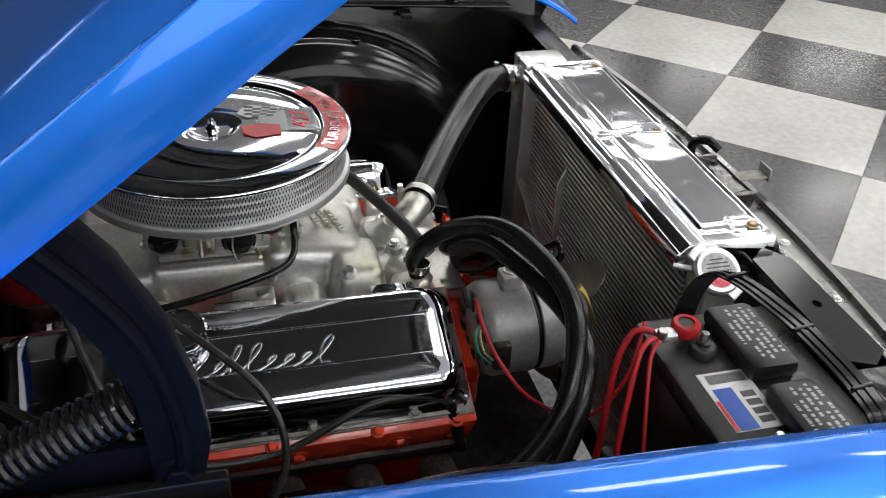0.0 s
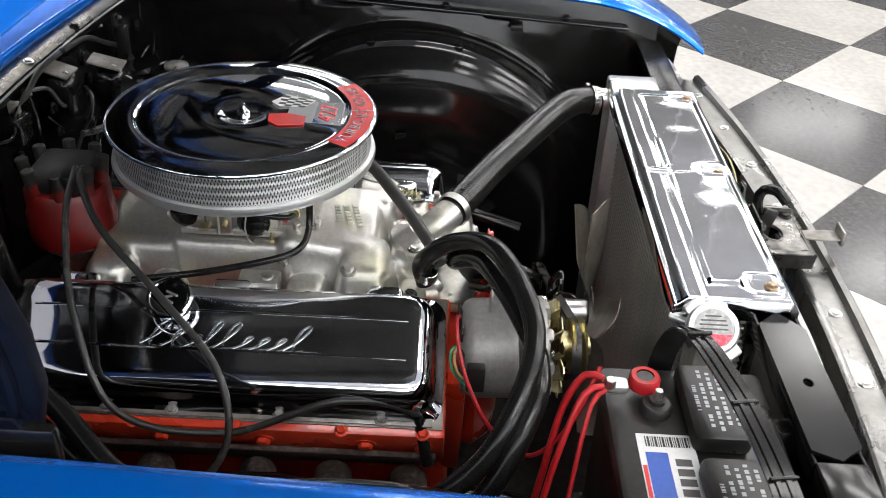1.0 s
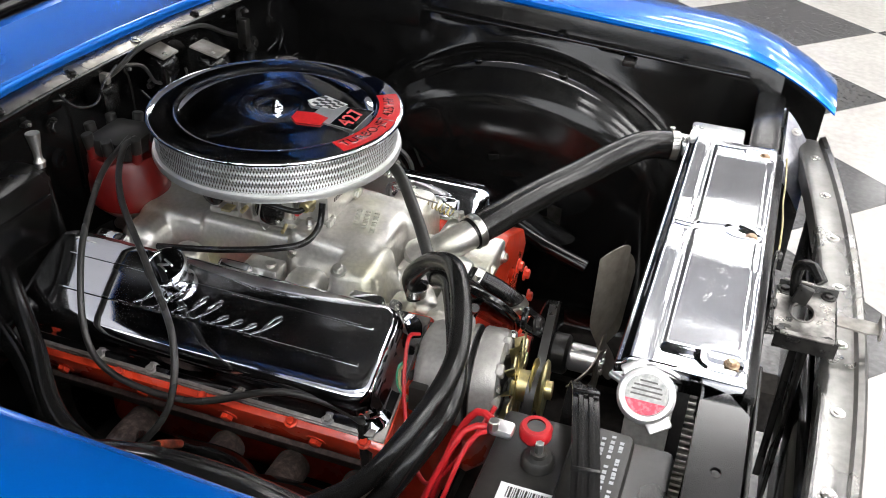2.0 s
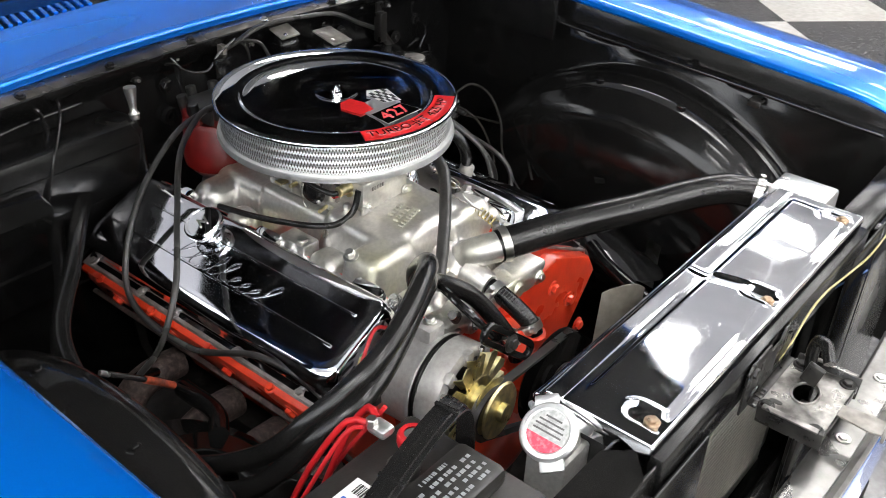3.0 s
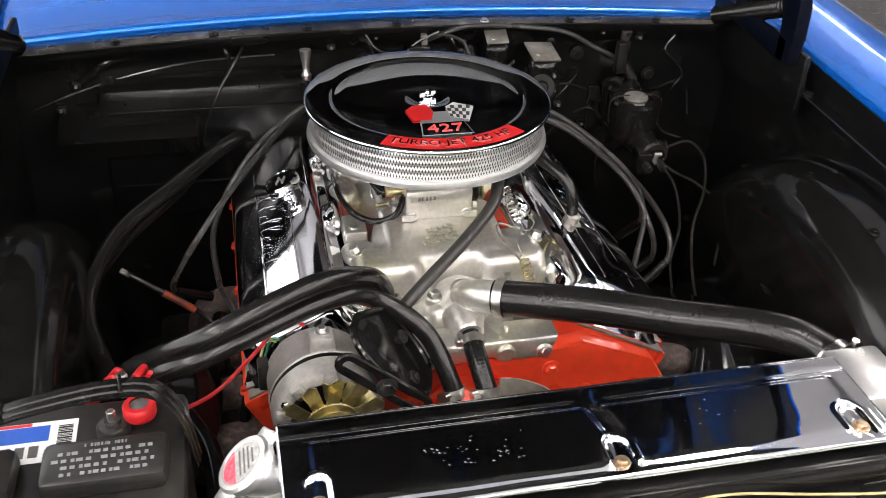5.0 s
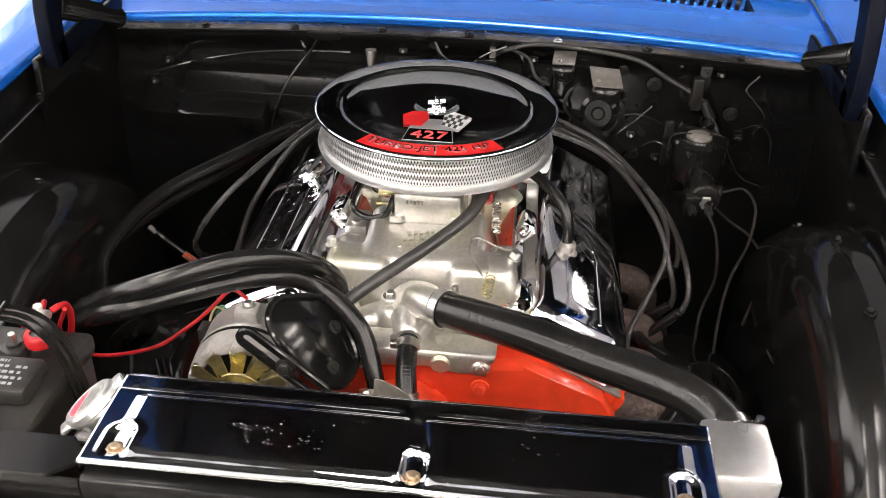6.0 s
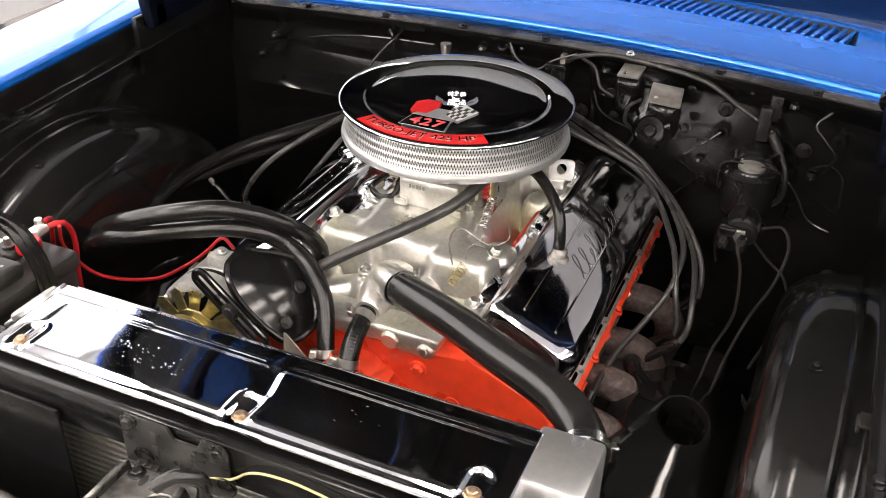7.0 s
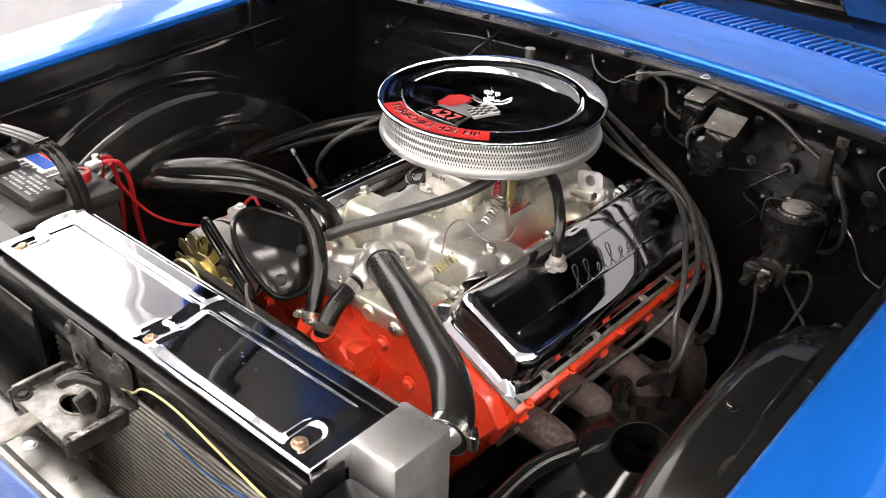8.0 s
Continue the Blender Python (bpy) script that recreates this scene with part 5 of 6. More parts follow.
part("pulley", lathe([(0, 0.124), (0.020, 0.124), (0.020, 0.140), (0.036, 0.140), (0.038, 0.143), (0.026, 0.149), (0.038, 0.155), (0.036, 0.158), (0.012, 0.158), (0.012, 0.166), (0, 0.166)], 32, AM), BRASS, alt, "yellow zinc-plated pulley")
part("terminal_block", box((0.262, 0.312, 0.652), (0.276, 0.335, 0.690), 0.003), PLASTIC, alt)
for k in range(10):
    a = 36 * k + 10
    part("vent_slot", box((0.030, -0.006, 0.004), (0.058, 0.006, 0.0075), 0.002, AM @ pose(0, 0, -0.007, 0, 0, a)), PLASTIC, alt)
for a in (60, 150, 250):
    bolt(AM @ pose(0, 0, 0, 0, 0, a) @ Vector((0.060, 0, 0.106)), (AM.to_3x3() @ Vector((0.2, 0, 1))), STEEL, alt, 0.005, 0.005, False)
ear = part("mount_ear", box((0.182, 0.338, 0.722), (0.214, 0.366, 0.748), 0.006), CAST_DARK, alt, "cast mounting ear")
bolt((0.197, 0.351, 0.749), (0, 0, 1), STEEL, ear, 0.006, 0.006)
# slotted adjusting arm across the front of the case
arm = thing("adjusting_arm", (0.135, 0.424, 0.72), "black slotted alternator adjusting arm with a bolt", "bracket")
AA, AB = Vector((0.176, 0.422, 0.756)), Vector((0.092, 0.424, 0.684))
AU = (AB - AA).normalized()
AV = Vector((0, 1, 0)).cross(AU)
bm = bmesh.new()
loops = []
for w, d in ((0.0135, 0.0), (0.0150, 0.002), (0.0150, 0.005), (0.0135, 0.007), (0.0065, 0.007), (0.0055, 0.005), (0.0055, 0.002), (0.0065, 0.0)):
    row = []
    for c, a0 in ((AA, 90), (AB, 270)):
        for k in range(9):
            a = radians(a0 + 180 * k / 8)
            row.append(bm.verts.new(c + (AU * math.cos(a) + AV * math.sin(a)) * w + Vector((0, d, 0))))
    loops.append(row)
for r0, r1 in zip(loops, loops[1:] + loops[:1]):
    for k in range(len(r0)):
        k2 = (k + 1) % len(r0)
        bm.faces.new((r0[k], r0[k2], r1[k2], r1[k]))
bmesh.ops.recalc_face_normals(bm, faces=list(bm.faces))
part("slotted_bar", bm, BLACK, arm, "", 35)
bolt((0.132, 0.430, 0.719), (0, 1, 0.1), WORN, arm, 0.0085, 0.007)
# black guard plate beside the alternator
guard = thing("belt_guard", (0.12, 0.42, 0.68), "black stamped steel accessory bracket beside the alternator", "bracket")
GN = Vector((-0.74, 0.25, 0.62)).normalized()
GU = (Vector((0, 1, 0)) - GN * GN.y).normalized()
GV = GN.cross(GU)
GP = Matrix.Translation((0.115, 0.360, 0.712)) @ Matrix((GU, GV, GN)).transposed().to_4x4()
face = [(-0.012, -0.064), (-0.048, -0.030), (-0.062, -0.006), (-0.050, 0.040), (-0.026, 0.072), (0.020, 0.070), (0.038, 0.040), (0.046, -0.020), (0.034, -0.060), (0.010, -0.070)]
part("plate", prism(face, GP @ Matrix.Translation((0, 0, -0.005)), 0.005, 0.002), BLACK, guard, "glossy black plate")
part("rim", tube([GP @ Vector((x, y, 0.001)) for x, y in face + face[:1]], 0.0045, 8), BLACK, guard)
part("stay", tube([GP @ Vector((-0.04, 0.03, -0.012)), GP @ Vector((-0.02, 0.0, -0.018)), GP @ Vector((0.0, -0.05, -0.016))], 0.006, 8), BLACK_DULL, guard)
for x, y in ((-0.040, 0.020), (0.010, 0.045)):
    bolt(GP @ Vector((x, y, 0.001)), GN, BLACK_DULL, guard, 0.006, 0.005)

# fan
FZ = 0.578
fan = thing("engine_fan", (0, 0.50, FZ), "dark steel engine cooling fan with curved blades behind the radiator", "fan")
part("hub", rod((0, 0.43, FZ), (0, 0.458, FZ), 0.030, 24), PLASTIC, fan)
part("spacer", rod((0, 0.458, FZ), (0, 0.500, FZ), 0.021, 24), ALU, fan, "bright aluminium fan spacer")
part("hub_plate", lathe([(0, 0), (0.046, 0), (0.047, 0.0015), (0.046, 0.003), (0, 0.003)], 28, along((0, 0.500, FZ), (0, 0.6, FZ))), FAN_STEEL, fan, "steel hub plate")
for k in range(4):
    bolt((0.013 * math.cos(k * 1.571 + 0.4), 0.504, FZ + 0.013 * math.sin(k * 1.571 + 0.4)), (0, 1, 0), STEEL, fan, 0.005, 0.005)
for k in range(6):
    a = -4 + 60 * k
    bm = sheet(lambda u, v: pose(0, 0.500, FZ, 0, a, 0) @ Vector(((v - 0.5) * (0.026 + 0.028 * smooth01(0, 0.3, u)), -0.032 * (v - 0.5) * smooth01(-0.05, 0.35, u) + 0.007 * math.sin(v * 3.14) * u, 0.030 + 0.162 * u - 0.012 * u * (2 * v - 1) ** 2)), 14, 8, 0.0018)
    part("blade", bm, FAN_STEEL, fan, "", 40)
pp = thing("water_pump_pulley", (0, 0.43, FZ), "black stamped water pump pulley", "pulley")
part("rim", lathe([(0, 0), (0.070, 0), (0.074, 0.003), (0.062, 0.011), (0.074, 0.019), (0.070, 0.022), (0, 0.022)], 40, along((0, 0.410, FZ), (0, 0.6, FZ))), BLACK, pp)
# belt over the pump and alternator pulleys
belt = thing("fan_belt", (0.1, 0.421, 0.62), "worn black rubber V-belt", "belt")
pts = []
for c, r, a0, a1 in (((0.198, 0.662), 0.034, -52, 118), ((0.0, FZ), 0.070, 118, 308)):
    for k in range(13):
        w = radians(a0 + (a1 - a0) * k / 12)
        pts.append(Vector((c[0] + r * math.cos(w), 0.421 + 0.03 * c[0] / 0.198, c[1] + r * math.sin(w))))
pts.append(pts[0])
bm = bmesh.new()
rows = []
for k, p in enumerate(pts):
    n = (pts[(k + 1) % (len(pts) - 1)] - pts[k - 1 if k else -2]).normalized()
    o = Vector((0, 1, 0)).cross(n)
    rows.append([bm.verts.new(p + o * h + Vector((0, w, 0))) for h, w in ((0.004, -0.006), (0.004, 0.006), (-0.004, 0.004), (-0.004, -0.004))])
for a, b in zip(rows, rows[1:]):
    for k in range(4):
        bm.faces.new((a[k], a[(k + 1) % 4], b[(k + 1) % 4], b[k]))
bmesh.ops.recalc_face_normals(bm, faces=list(bm.faces))
part("band", bm, LEAD, belt)

# ---------------------------------------------------------------- battery
bat = thing("battery", (0.47, 0.54, 0.56), "black car battery with vent caps, print and a white label", "battery")
part("case", box((0.355, 0.458, 0.56), (0.610, 0.625, 0.748), 0.006), PLASTIC, bat)
part("lid", box((0.350, 0.453, 0.740), (0.615, 0.630, 0.768), 0.008), PLASTIC, bat)
for x in (0.423, 0.560):
    v = part("vent_cover", box((x - 0.058, 0.530, 0.766), (x + 0.058, 0.590, 0.790), 0.009), PLASTIC, bat, "raised black vent cap with pale print")
    for j in range(5):
        w = (0.020, 0.044, 0.048, 0.046, 0.040)[j]
        bm = bmesh.new()
        for k in range(13):
            if (k * 5 + j * 3) % 7 < 6:
                add_box(bm, (x - w + 2 * w * k / 13, 0.5405 + j * 0.009, 0.7900), (x - w + 2 * w * (k + 0.45 + 0.35 * ((k * 7 + j) % 3 / 2)) / 13, 0.5445 + j * 0.009, 0.7904))
        part("print_line", bm, DECAL_GREY, v, "", 0)
lab = part("label", box((0.456, 0.478, 0.7682), (0.546, 0.535, 0.7688)), DECAL_WHITE, bat, "white and blue battery label", 0)
part("blue_band", box((0.482, 0.484, 0.7690), (0.545, 0.506, 0.7693)), DECAL_BLUE, lab, "", 0)
part("red_band", box((0.500, 0.479, 0.7690), (0.545, 0.483, 0.7693)), DECAL_RED, lab, "", 0)
bm = bmesh.new()
yy = 0.486
for k in range(18):
    w = (0.0012, 0.0022, 0.0008)[k % 3]
    add_box(bm, (0.460, yy, 0.7690), (0.474, yy + w, 0.7693))
    yy += w + 0.0011
part("bar_print", bm, PLASTIC, lab, "", 0)
for k in range(4):
    part("print_line", box((0.490 + 0.013 * k, 0.512, 0.7690), (0.499 + 0.013 * k, 0.528, 0.7693)), PLASTIC_GREY, lab, "", 0)
for x, y in ((0.420, 0.504), (0.580, 0.500)):
    p = part("post", lathe([(0.017, 0.766), (0.0165, 0.776), (0.014, 0.779), (0.0085, 0.780), (0.0080, 0.784), (0, 0.784)], 20, Matrix.Translation((x, y, 0))), PLASTIC, bat, "black sleeved battery post")
    part("stud", rod((x, y, 0.783), (x, y, 0.796), 0.0045, 6), STEEL, p, "steel stud")
strap = thing("battery_strap", (0.45, 0.60, 0.79), "black ribbed rubber battery hold-down strap", "strap")
bm = bmesh.new()
c = spline([(0.343, 0.520, 0.730), (0.350, 0.524, 0.795), (0.372, 0.531, 0.838), (0.410, 0.540, 0.852), (0.466, 0.552, 0.854), (0.511, 0.562, 0.851), (0.580, 0.575, 0.838), (0.620, 0.582, 0.815), (0.630, 0.585, 0.74)], 0.010)
prof = ((-0.013, 0), (-0.013, 0.0025), (-0.008, 0.0025), (-0.007, 0.0042), (-0.003, 0.0042), (-0.002, 0.0025), (0.002, 0.0025), (0.003, 0.0042), (0.007, 0.0042), (0.008, 0.0025), (0.013, 0.0025), (0.013, 0))
rows = [[bm.verts.new(p + Vector((0.1, 1, 0)) * w + Vector((-h * max(0, 1 - k / 6), 0, h))) for w, h in prof] for k, p in enumerate(c)]
for a, b in zip(rows, rows[1:]):
    for k in range(len(prof)):
        k2 = (k + 1) % len(prof)
        bm.faces.new((a[k], a[k2], b[k2], b[k]))
part("band", bm, RUBBER, strap, "ribbed rubber band")
for x in (0.40, 0.50, 0.58):
    part("cross_rib", box((-0.002, -0.013, 0.002), (0.002, 0.013, 0.0055), 0.001, pose(x, 0.540 + 0.215 * (x - 0.41), 0.852 - 0.6 * max(0, x - 0.50) ** 1.5, 0, 0, 8)), RUBBER, strap)
term = thing("battery_terminal", (0.405, 0.475, 0.78), "red positive cable clamp with three red leads", "terminal")
part("ring", lathe([(0.0095, 0.778), (0.0155, 0.778), (0.0165, 0.781), (0.0165, 0.790), (0.0145, 0.793), (0.0095, 0.793)], 24, Matrix.Translation((0.394, 0.494, 0.0))), RED, term, "red sleeved clamp ring")
part("core_stud", lathe([(0.0, 0.776), (0.0095, 0.776), (0.0095, 0.791), (0, 0.791)], 18, Matrix.Translation((0.394, 0.494, 0))), PLASTIC_GREY, term)
part("lug", box((0.397, 0.450, 0.783), (0.417, 0.475, 0.794), 0.005), ALU, term, "pale cable lug")
part("nut", rod((0.412, 0.455, 0.790), (0.412, 0.455, 0.801), 0.006, 6), STEEL, term)
part("lead", tube([(0.400, 0.450, 0.79), (0.392, 0.432, 0.788), (0.40, 0.412, 0.75), (0.425, 0.395, 0.67), (0.44, 0.38, 0.58)], 0.0040, 10), RED, term, "thick red lead")
part("lead", tube([(0.412, 0.448, 0.79), (0.42, 0.428, 0.785), (0.45, 0.405, 0.73), (0.475, 0.39, 0.66), (0.49, 0.39, 0.58)], 0.0036, 10), RED, term)
part("lead", tube([(0.418, 0.450, 0.79), (0.43, 0.435, 0.78), (0.47, 0.42, 0.72), (0.505, 0.41, 0.66), (0.52, 0.41, 0.58)], 0.0026, 8), RED, term)
tray = thing("battery_tray", (0.46, 0.58, 0.54), "black painted battery tray", "tray")
part("tray_pan", box((0.34, 0.44, 0.545), (0.62, 0.64, 0.558), 0.004), BLACK, tray)
part("tray_post", box((0.44, 0.52, 0.24), (0.50, 0.58, 0.547), 0.004), BLACK, tray)

front_wires = thing("horn_wires", (-0.2, 0.66, 0.72), "thin yellow and blue wires in front of the radiator", "cable")
part("yellow_wire", tube([(-0.03, 0.702, 0.740), (-0.062, 0.705, 0.752), (-0.086, 0.706, 0.772), (-0.118, 0.706, 0.780), (-0.164, 0.706, 0.778), (-0.25, 0.706, 0.760), (-0.34, 0.708, 0.748), (-0.44, 0.706, 0.745)], 0.0014, 7), YELLOW_WIRE, front_wires, "yellow wire")
part("blue_wire", tube([(-0.04, 0.662, 0.650), (-0.122, 0.664, 0.640), (-0.20, 0.668, 0.660), (-0.27, 0.672, 0.690), (-0.33, 0.690, 0.70), (-0.40, 0.70, 0.69)], 0.0016, 7), BLUE_WIRE, front_wires, "blue wire")

# ---------------------------------------------------------------- firewall things and ignition
dist = thing("distributor", (0.034, -0.243, 0.60), "red-capped distributor with a black coil cover", "distributor")
DM = pose(0.034, -0.243, 0.0)
part("body", lathe([(0, 0.62), (0.035, 0.62), (0.035, 0.68), (0.05, 0.695), (0.05, 0.705)], 28, DM), STEEL, dist)
part("base_cap", lathe([(0.050, 0.700), (0.058, 0.704), (0.060, 0.712), (0.060, 0.745), (0.057, 0.750), (0.057, 0.778), (0.052, 0.785), (0, 0.785)], 32, DM), RED_CAP, dist, "glossy red distributor cap")
part("coil_cover", box((-0.010, -0.283, 0.784), (0.078, -0.203, 0.815), 0.010), PLASTIC, dist, "black coil cover")
for k in range(8):
    a = radians(45 * k + 10)
    t = part("tower", rod((0.034 + 0.046 * math.cos(a), -0.243 + 0.046 * math.sin(a), 0.780), (0.034 + 0.049 * math.cos(a), -0.243 + 0.049 * math.sin(a), 0.804), 0.009, 12), RED_CAP, dist)
    part("boot", rod((0.034 + 0.049 * math.cos(a), -0.243 + 0.049 * math.sin(a), 0.798), (0.034 + 0.053 * math.cos(a), -0.243 + 0.053 * math.sin(a), 0.822), 0.0085, 12), PLASTIC, t, "black rubber boot")

wire_pts = [
    [(0.05, -0.21, 0.815), (0.10, -0.195, 0.822), (0.181, -0.144, 0.802), (0.262, -0.053, 0.763), (0.329, 0.023, 0.715), (0.375, 0.04, 0.650), (0.39, 0.0, 0.585), (0.34, -0.04, 0.54)],
    [(0.05, -0.22, 0.815), (0.15, -0.20, 0.80), (0.255, -0.165, 0.73), (0.323, -0.106, 0.638), (0.322, 0.023, 0.609), (0.300, 0.157, 0.649), (0.283, 0.255, 0.617), (0.300, 0.27, 0.550)],
    [(-0.05, -0.19, 0.82), (-0.142, -0.135, 0.804), (-0.267, -0.140, 0.752), (-0.346, -0.043, 0.702), (-0.375, 0.02, 0.645), (-0.385, 0.03, 0.58), (-0.33, 0.02, 0.53)],
    [(-0.05, -0.21, 0.82), (-0.18, -0.153, 0.785), (-0.288, -0.138, 0.745), (-0.373, -0.071, 0.685), (-0.402, 0.027, 0.642), (-0.398, 0.058, 0.590), (-0.34, 0.06, 0.53)],
    [(-0.05, -0.23, 0.82), (-0.19, -0.17, 0.795), (-0.283, -0.145, 0.755), (-0.360, -0.058, 0.700), (-0.368, 0.010, 0.660), (-0.345, 0.055, 0.615), (-0.315, 0.11, 0.575), (-0.305, 0.20, 0.565), (-0.300, 0.245, 0.545)],
    [(-0.04, -0.24, 0.82), (-0.20, -0.18, 0.775), (-0.30, -0.15, 0.735), (-0.384, -0.09, 0.665), (-0.40, -0.06, 0.60), (-0.36, -0.10, 0.53)],
]
for p in wire_pts:
    w = thing("ignition_lead", p[0], "black ignition lead from distributor to spark plug", "ignition lead", "ignition leads")
    part("cable", tube(p, 0.0046, 10, 0.012), LEAD, w)
    part("plug_boot", tube([p[-2], (Vector(p[-2]) + Vector(p[-1]) * 2) / 3, p[-1]], 0.0075, 10), RUBBER, w)

# loose lead with an orange sleeve beside the passenger-side header
sleeve = thing("sleeved_lead", (0.40, 0.02, 0.6), "black lead with a faded orange sleeve and steel tip", "cable")
part("cable", tube([(0.452, 0.030, 0.645), (0.400, 0.038, 0.607), (0.355, 0.036, 0.566), (0.325, 0.060, 0.530), (0.320, 0.10, 0.49)], 0.0042, 9), RUBBER, sleeve)
part("sleeve", tube([(0.404, 0.038, 0.610), (0.385, 0.038, 0.594), (0.362, 0.037, 0.573)], 0.0056, 10), SLEEVE, sleeve, "faded orange sleeve")
part("tip", rod((0.460, 0.029, 0.651), (0.448, 0.031, 0.642), 0.0040, 8), STEEL, sleeve, "steel tip")

# exhaust headers
for s in (1, -1):
    ex = thing("exhaust_header", (s * 0.33, 0, 0.5), "heat-scaled brown exhaust header pipes", "exhaust")
    part("flange_plate", box((-0.004, -0.27, -0.028), (0.004, 0.28, 0.028), 0.002, pose(s * 0.272, 0, 0.53, 0, s * 35, 0)), RUST, ex)
    dz = 0.0 if s < 0 else -0.055
    for y in (0.245, 0.145, 0.045, -0.09):
        part("pipe", tube([(s * 0.268, y, 0.545 + dz), (s * 0.318, y + 0.002, 0.549 + dz), (s * 0.350, y - 0.002, 0.532 + dz), (s * 0.362, y - 0.014, 0.488 + dz), (s * 0.350, y - 0.05, 0.42), (s * 0.325, y - 0.10, 0.34)], 0.0245, 20, 0.008), RUST, ex)

# brake booster and master cylinder
brake = thing("brake_master_cylinder", (-0.43, -0.22, 0.72), "dark cast brake master cylinder with a round cap", "master cylinder")
part("reservoir", lathe([(0, 0), (0.040, 0), (0.043, 0.01), (0.043, 0.055), (0.046, 0.058), (0.046, 0.062), (0, 0.062)], 32, pose(-0.430, -0.215, 0.690)), BLACK, brake)
rcover = part("reservoir_cap", lathe([(0.045, 0), (0.046, 0.006), (0.042, 0.010), (0.036, 0.0105), (0.034, 0.008), (0.030, 0.008), (0.028, 0.011), (0.0, 0.011)], 36, pose(-0.430, -0.215, 0.752)), BLACK, brake, "worn dark reservoir cap")
part("cap_dome", lathe([(0.022, 0.010), (0.021, 0.015), (0.014, 0.018), (0, 0.019)], 28, pose(-0.430, -0.215, 0.752)), GREY_METAL, rcover, "dull grey domed cap centre")
part("second_cap", lathe([(0.034, 0), (0.036, 0.008), (0.030, 0.014), (0.024, 0.012), (0, 0.012)], 28, pose(-0.432, -0.290, 0.748)), BLACK, brake)
part("second_reservoir", lathe([(0, 0), (0.032, 0), (0.034, 0.06), (0, 0.06)], 28, pose(-0.432, -0.290, 0.690)), BLACK, brake)
part("valve_block", box((-0.455, -0.150, 0.660), (-0.405, -0.112, 0.702), 0.006), BLACK, brake)
for x in (-0.445, -0.418):
    part("line_fitting", rod((x, -0.113, 0.682), (x, -0.094, 0.680), 0.007, 6), WORN, brake, "dull worn line fitting")
part("bail_wire", tube([(-0.478, -0.215, 0.715), (-0.478, -0.213, 0.760), (-0.455, -0.212, 0.770), (-0.43, -0.212, 0.7665), (-0.405, -0.212, 0.770), (-0.382, -0.213, 0.760), (-0.382, -0.215, 0.715)], 0.0014, 6), WORN, brake, "steel bail wire")
part("cylinder", rod((-0.432, -0.34, 0.690), (-0.440, -0.125, 0.690), 0.026, 20), BLACK_DULL, brake)
part("port_boss", rod((-0.440, -0.150, 0.690), (-0.470, -0.140, 0.700), 0.012, 12), BLACK_DULL, brake)
part("end_nut", rod((-0.440, -0.127, 0.690), (-0.4405, -0.112, 0.690), 0.013, 6), STEEL, brake)
part("mount_flange", box((-0.475, -0.345, 0.645), (-0.390, -0.335, 0.735), 0.004), BLACK_DULL, brake)
BL = [[(-0.470, -0.140, 0.700), (-0.50, -0.125, 0.715), (-0.515, -0.09, 0.700), (-0.505, -0.05, 0.655), (-0.48, -0.02, 0.600), (-0.46, 0.05, 0.54), (-0.45, 0.15, 0.48)],
      [(-0.440, -0.112, 0.690), (-0.440, -0.09, 0.688), (-0.455, -0.06, 0.660), (-0.46, -0.03, 0.60), (-0.44, 0.00, 0.54), (-0.43, 0.08, 0.47)],
      [(-0.46, -0.15, 0.668), (-0.49, -0.13, 0.650), (-0.52, -0.10, 0.640), (-0.53, -0.02, 0.63), (-0.50, 0.04, 0.56)]]
for p in BL:
    part("brake_line", tube(p, 0.0025, 7), MATTE_DARK, brake, "thin dark brake line")
wiper = thing("wiper_motor", (-0.25, -0.28, 0.78), "black wiper motor with worn grey cover plates on the firewall", "wiper motor")
part("mount_plate", lathe([(0, -0.03), (0.052, -0.03), (0.054, 0.003), (0.052, 0.006), (0, 0.006)], 28, along((-0.23, -0.338, 0.800), (-0.23, 0, 0.802))), BLACK, wiper)
part("motor_case", box((-0.294, -0.300, 0.758), (-0.240, -0.248, 0.828), 0.016, None, 3), BLACK, wiper)
part("case_plate", box((-0.294, -0.304, 0.8275), (-0.240, -0.250, 0.832), 0.002, pose(-0.268, -0.275, 0.834, -16, -6, 8) @ Matrix.Translation((0.268, 0.275, -0.83))), GREY_METAL, wiper, "worn grey cover plate")
part("gear_case", box((-0.216, -0.350, 0.775), (-0.170, -0.300, 0.842), 0.014, None, 3), BLACK, wiper)
part("gear_plate", box((-0.214, -0.350, 0.8415), (-0.174, -0.304, 0.846), 0.002, pose(-0.195, -0.325, 0.845, -14, 3, -6) @ Matrix.Translation((0.195, 0.325, -0.84))), GREY_METAL, wiper, "worn grey cover plate")
part("end_bell", lathe([(0.032, -0.01), (0.033, 0.008), (0.026, 0.016), (0.023, 0.013), (0.012, 0.013), (0.009, 0.018), (0, 0.018)], 24, along((-0.258, -0.246, 0.782), (-0.252, -0.20, 0.795))), BLACK, wiper)
for p in ((-0.283, -0.289, 0.833), (-0.253, -0.262, 0.833), (-0.205, -0.34, 0.847), (-0.185, -0.312, 0.847)):
    bolt(p, (0, 0, 1), STEEL, wiper, 0.003, 0.003)
for p in ((-0.30, -0.33, 0.83), (-0.16, -0.33, 0.80), (-0.30, -0.33, 0.76), (-0.17, -0.33, 0.757)):
    bolt(p, (0, 1, 0), BLACK_DULL, wiper, 0.006, 0.006)
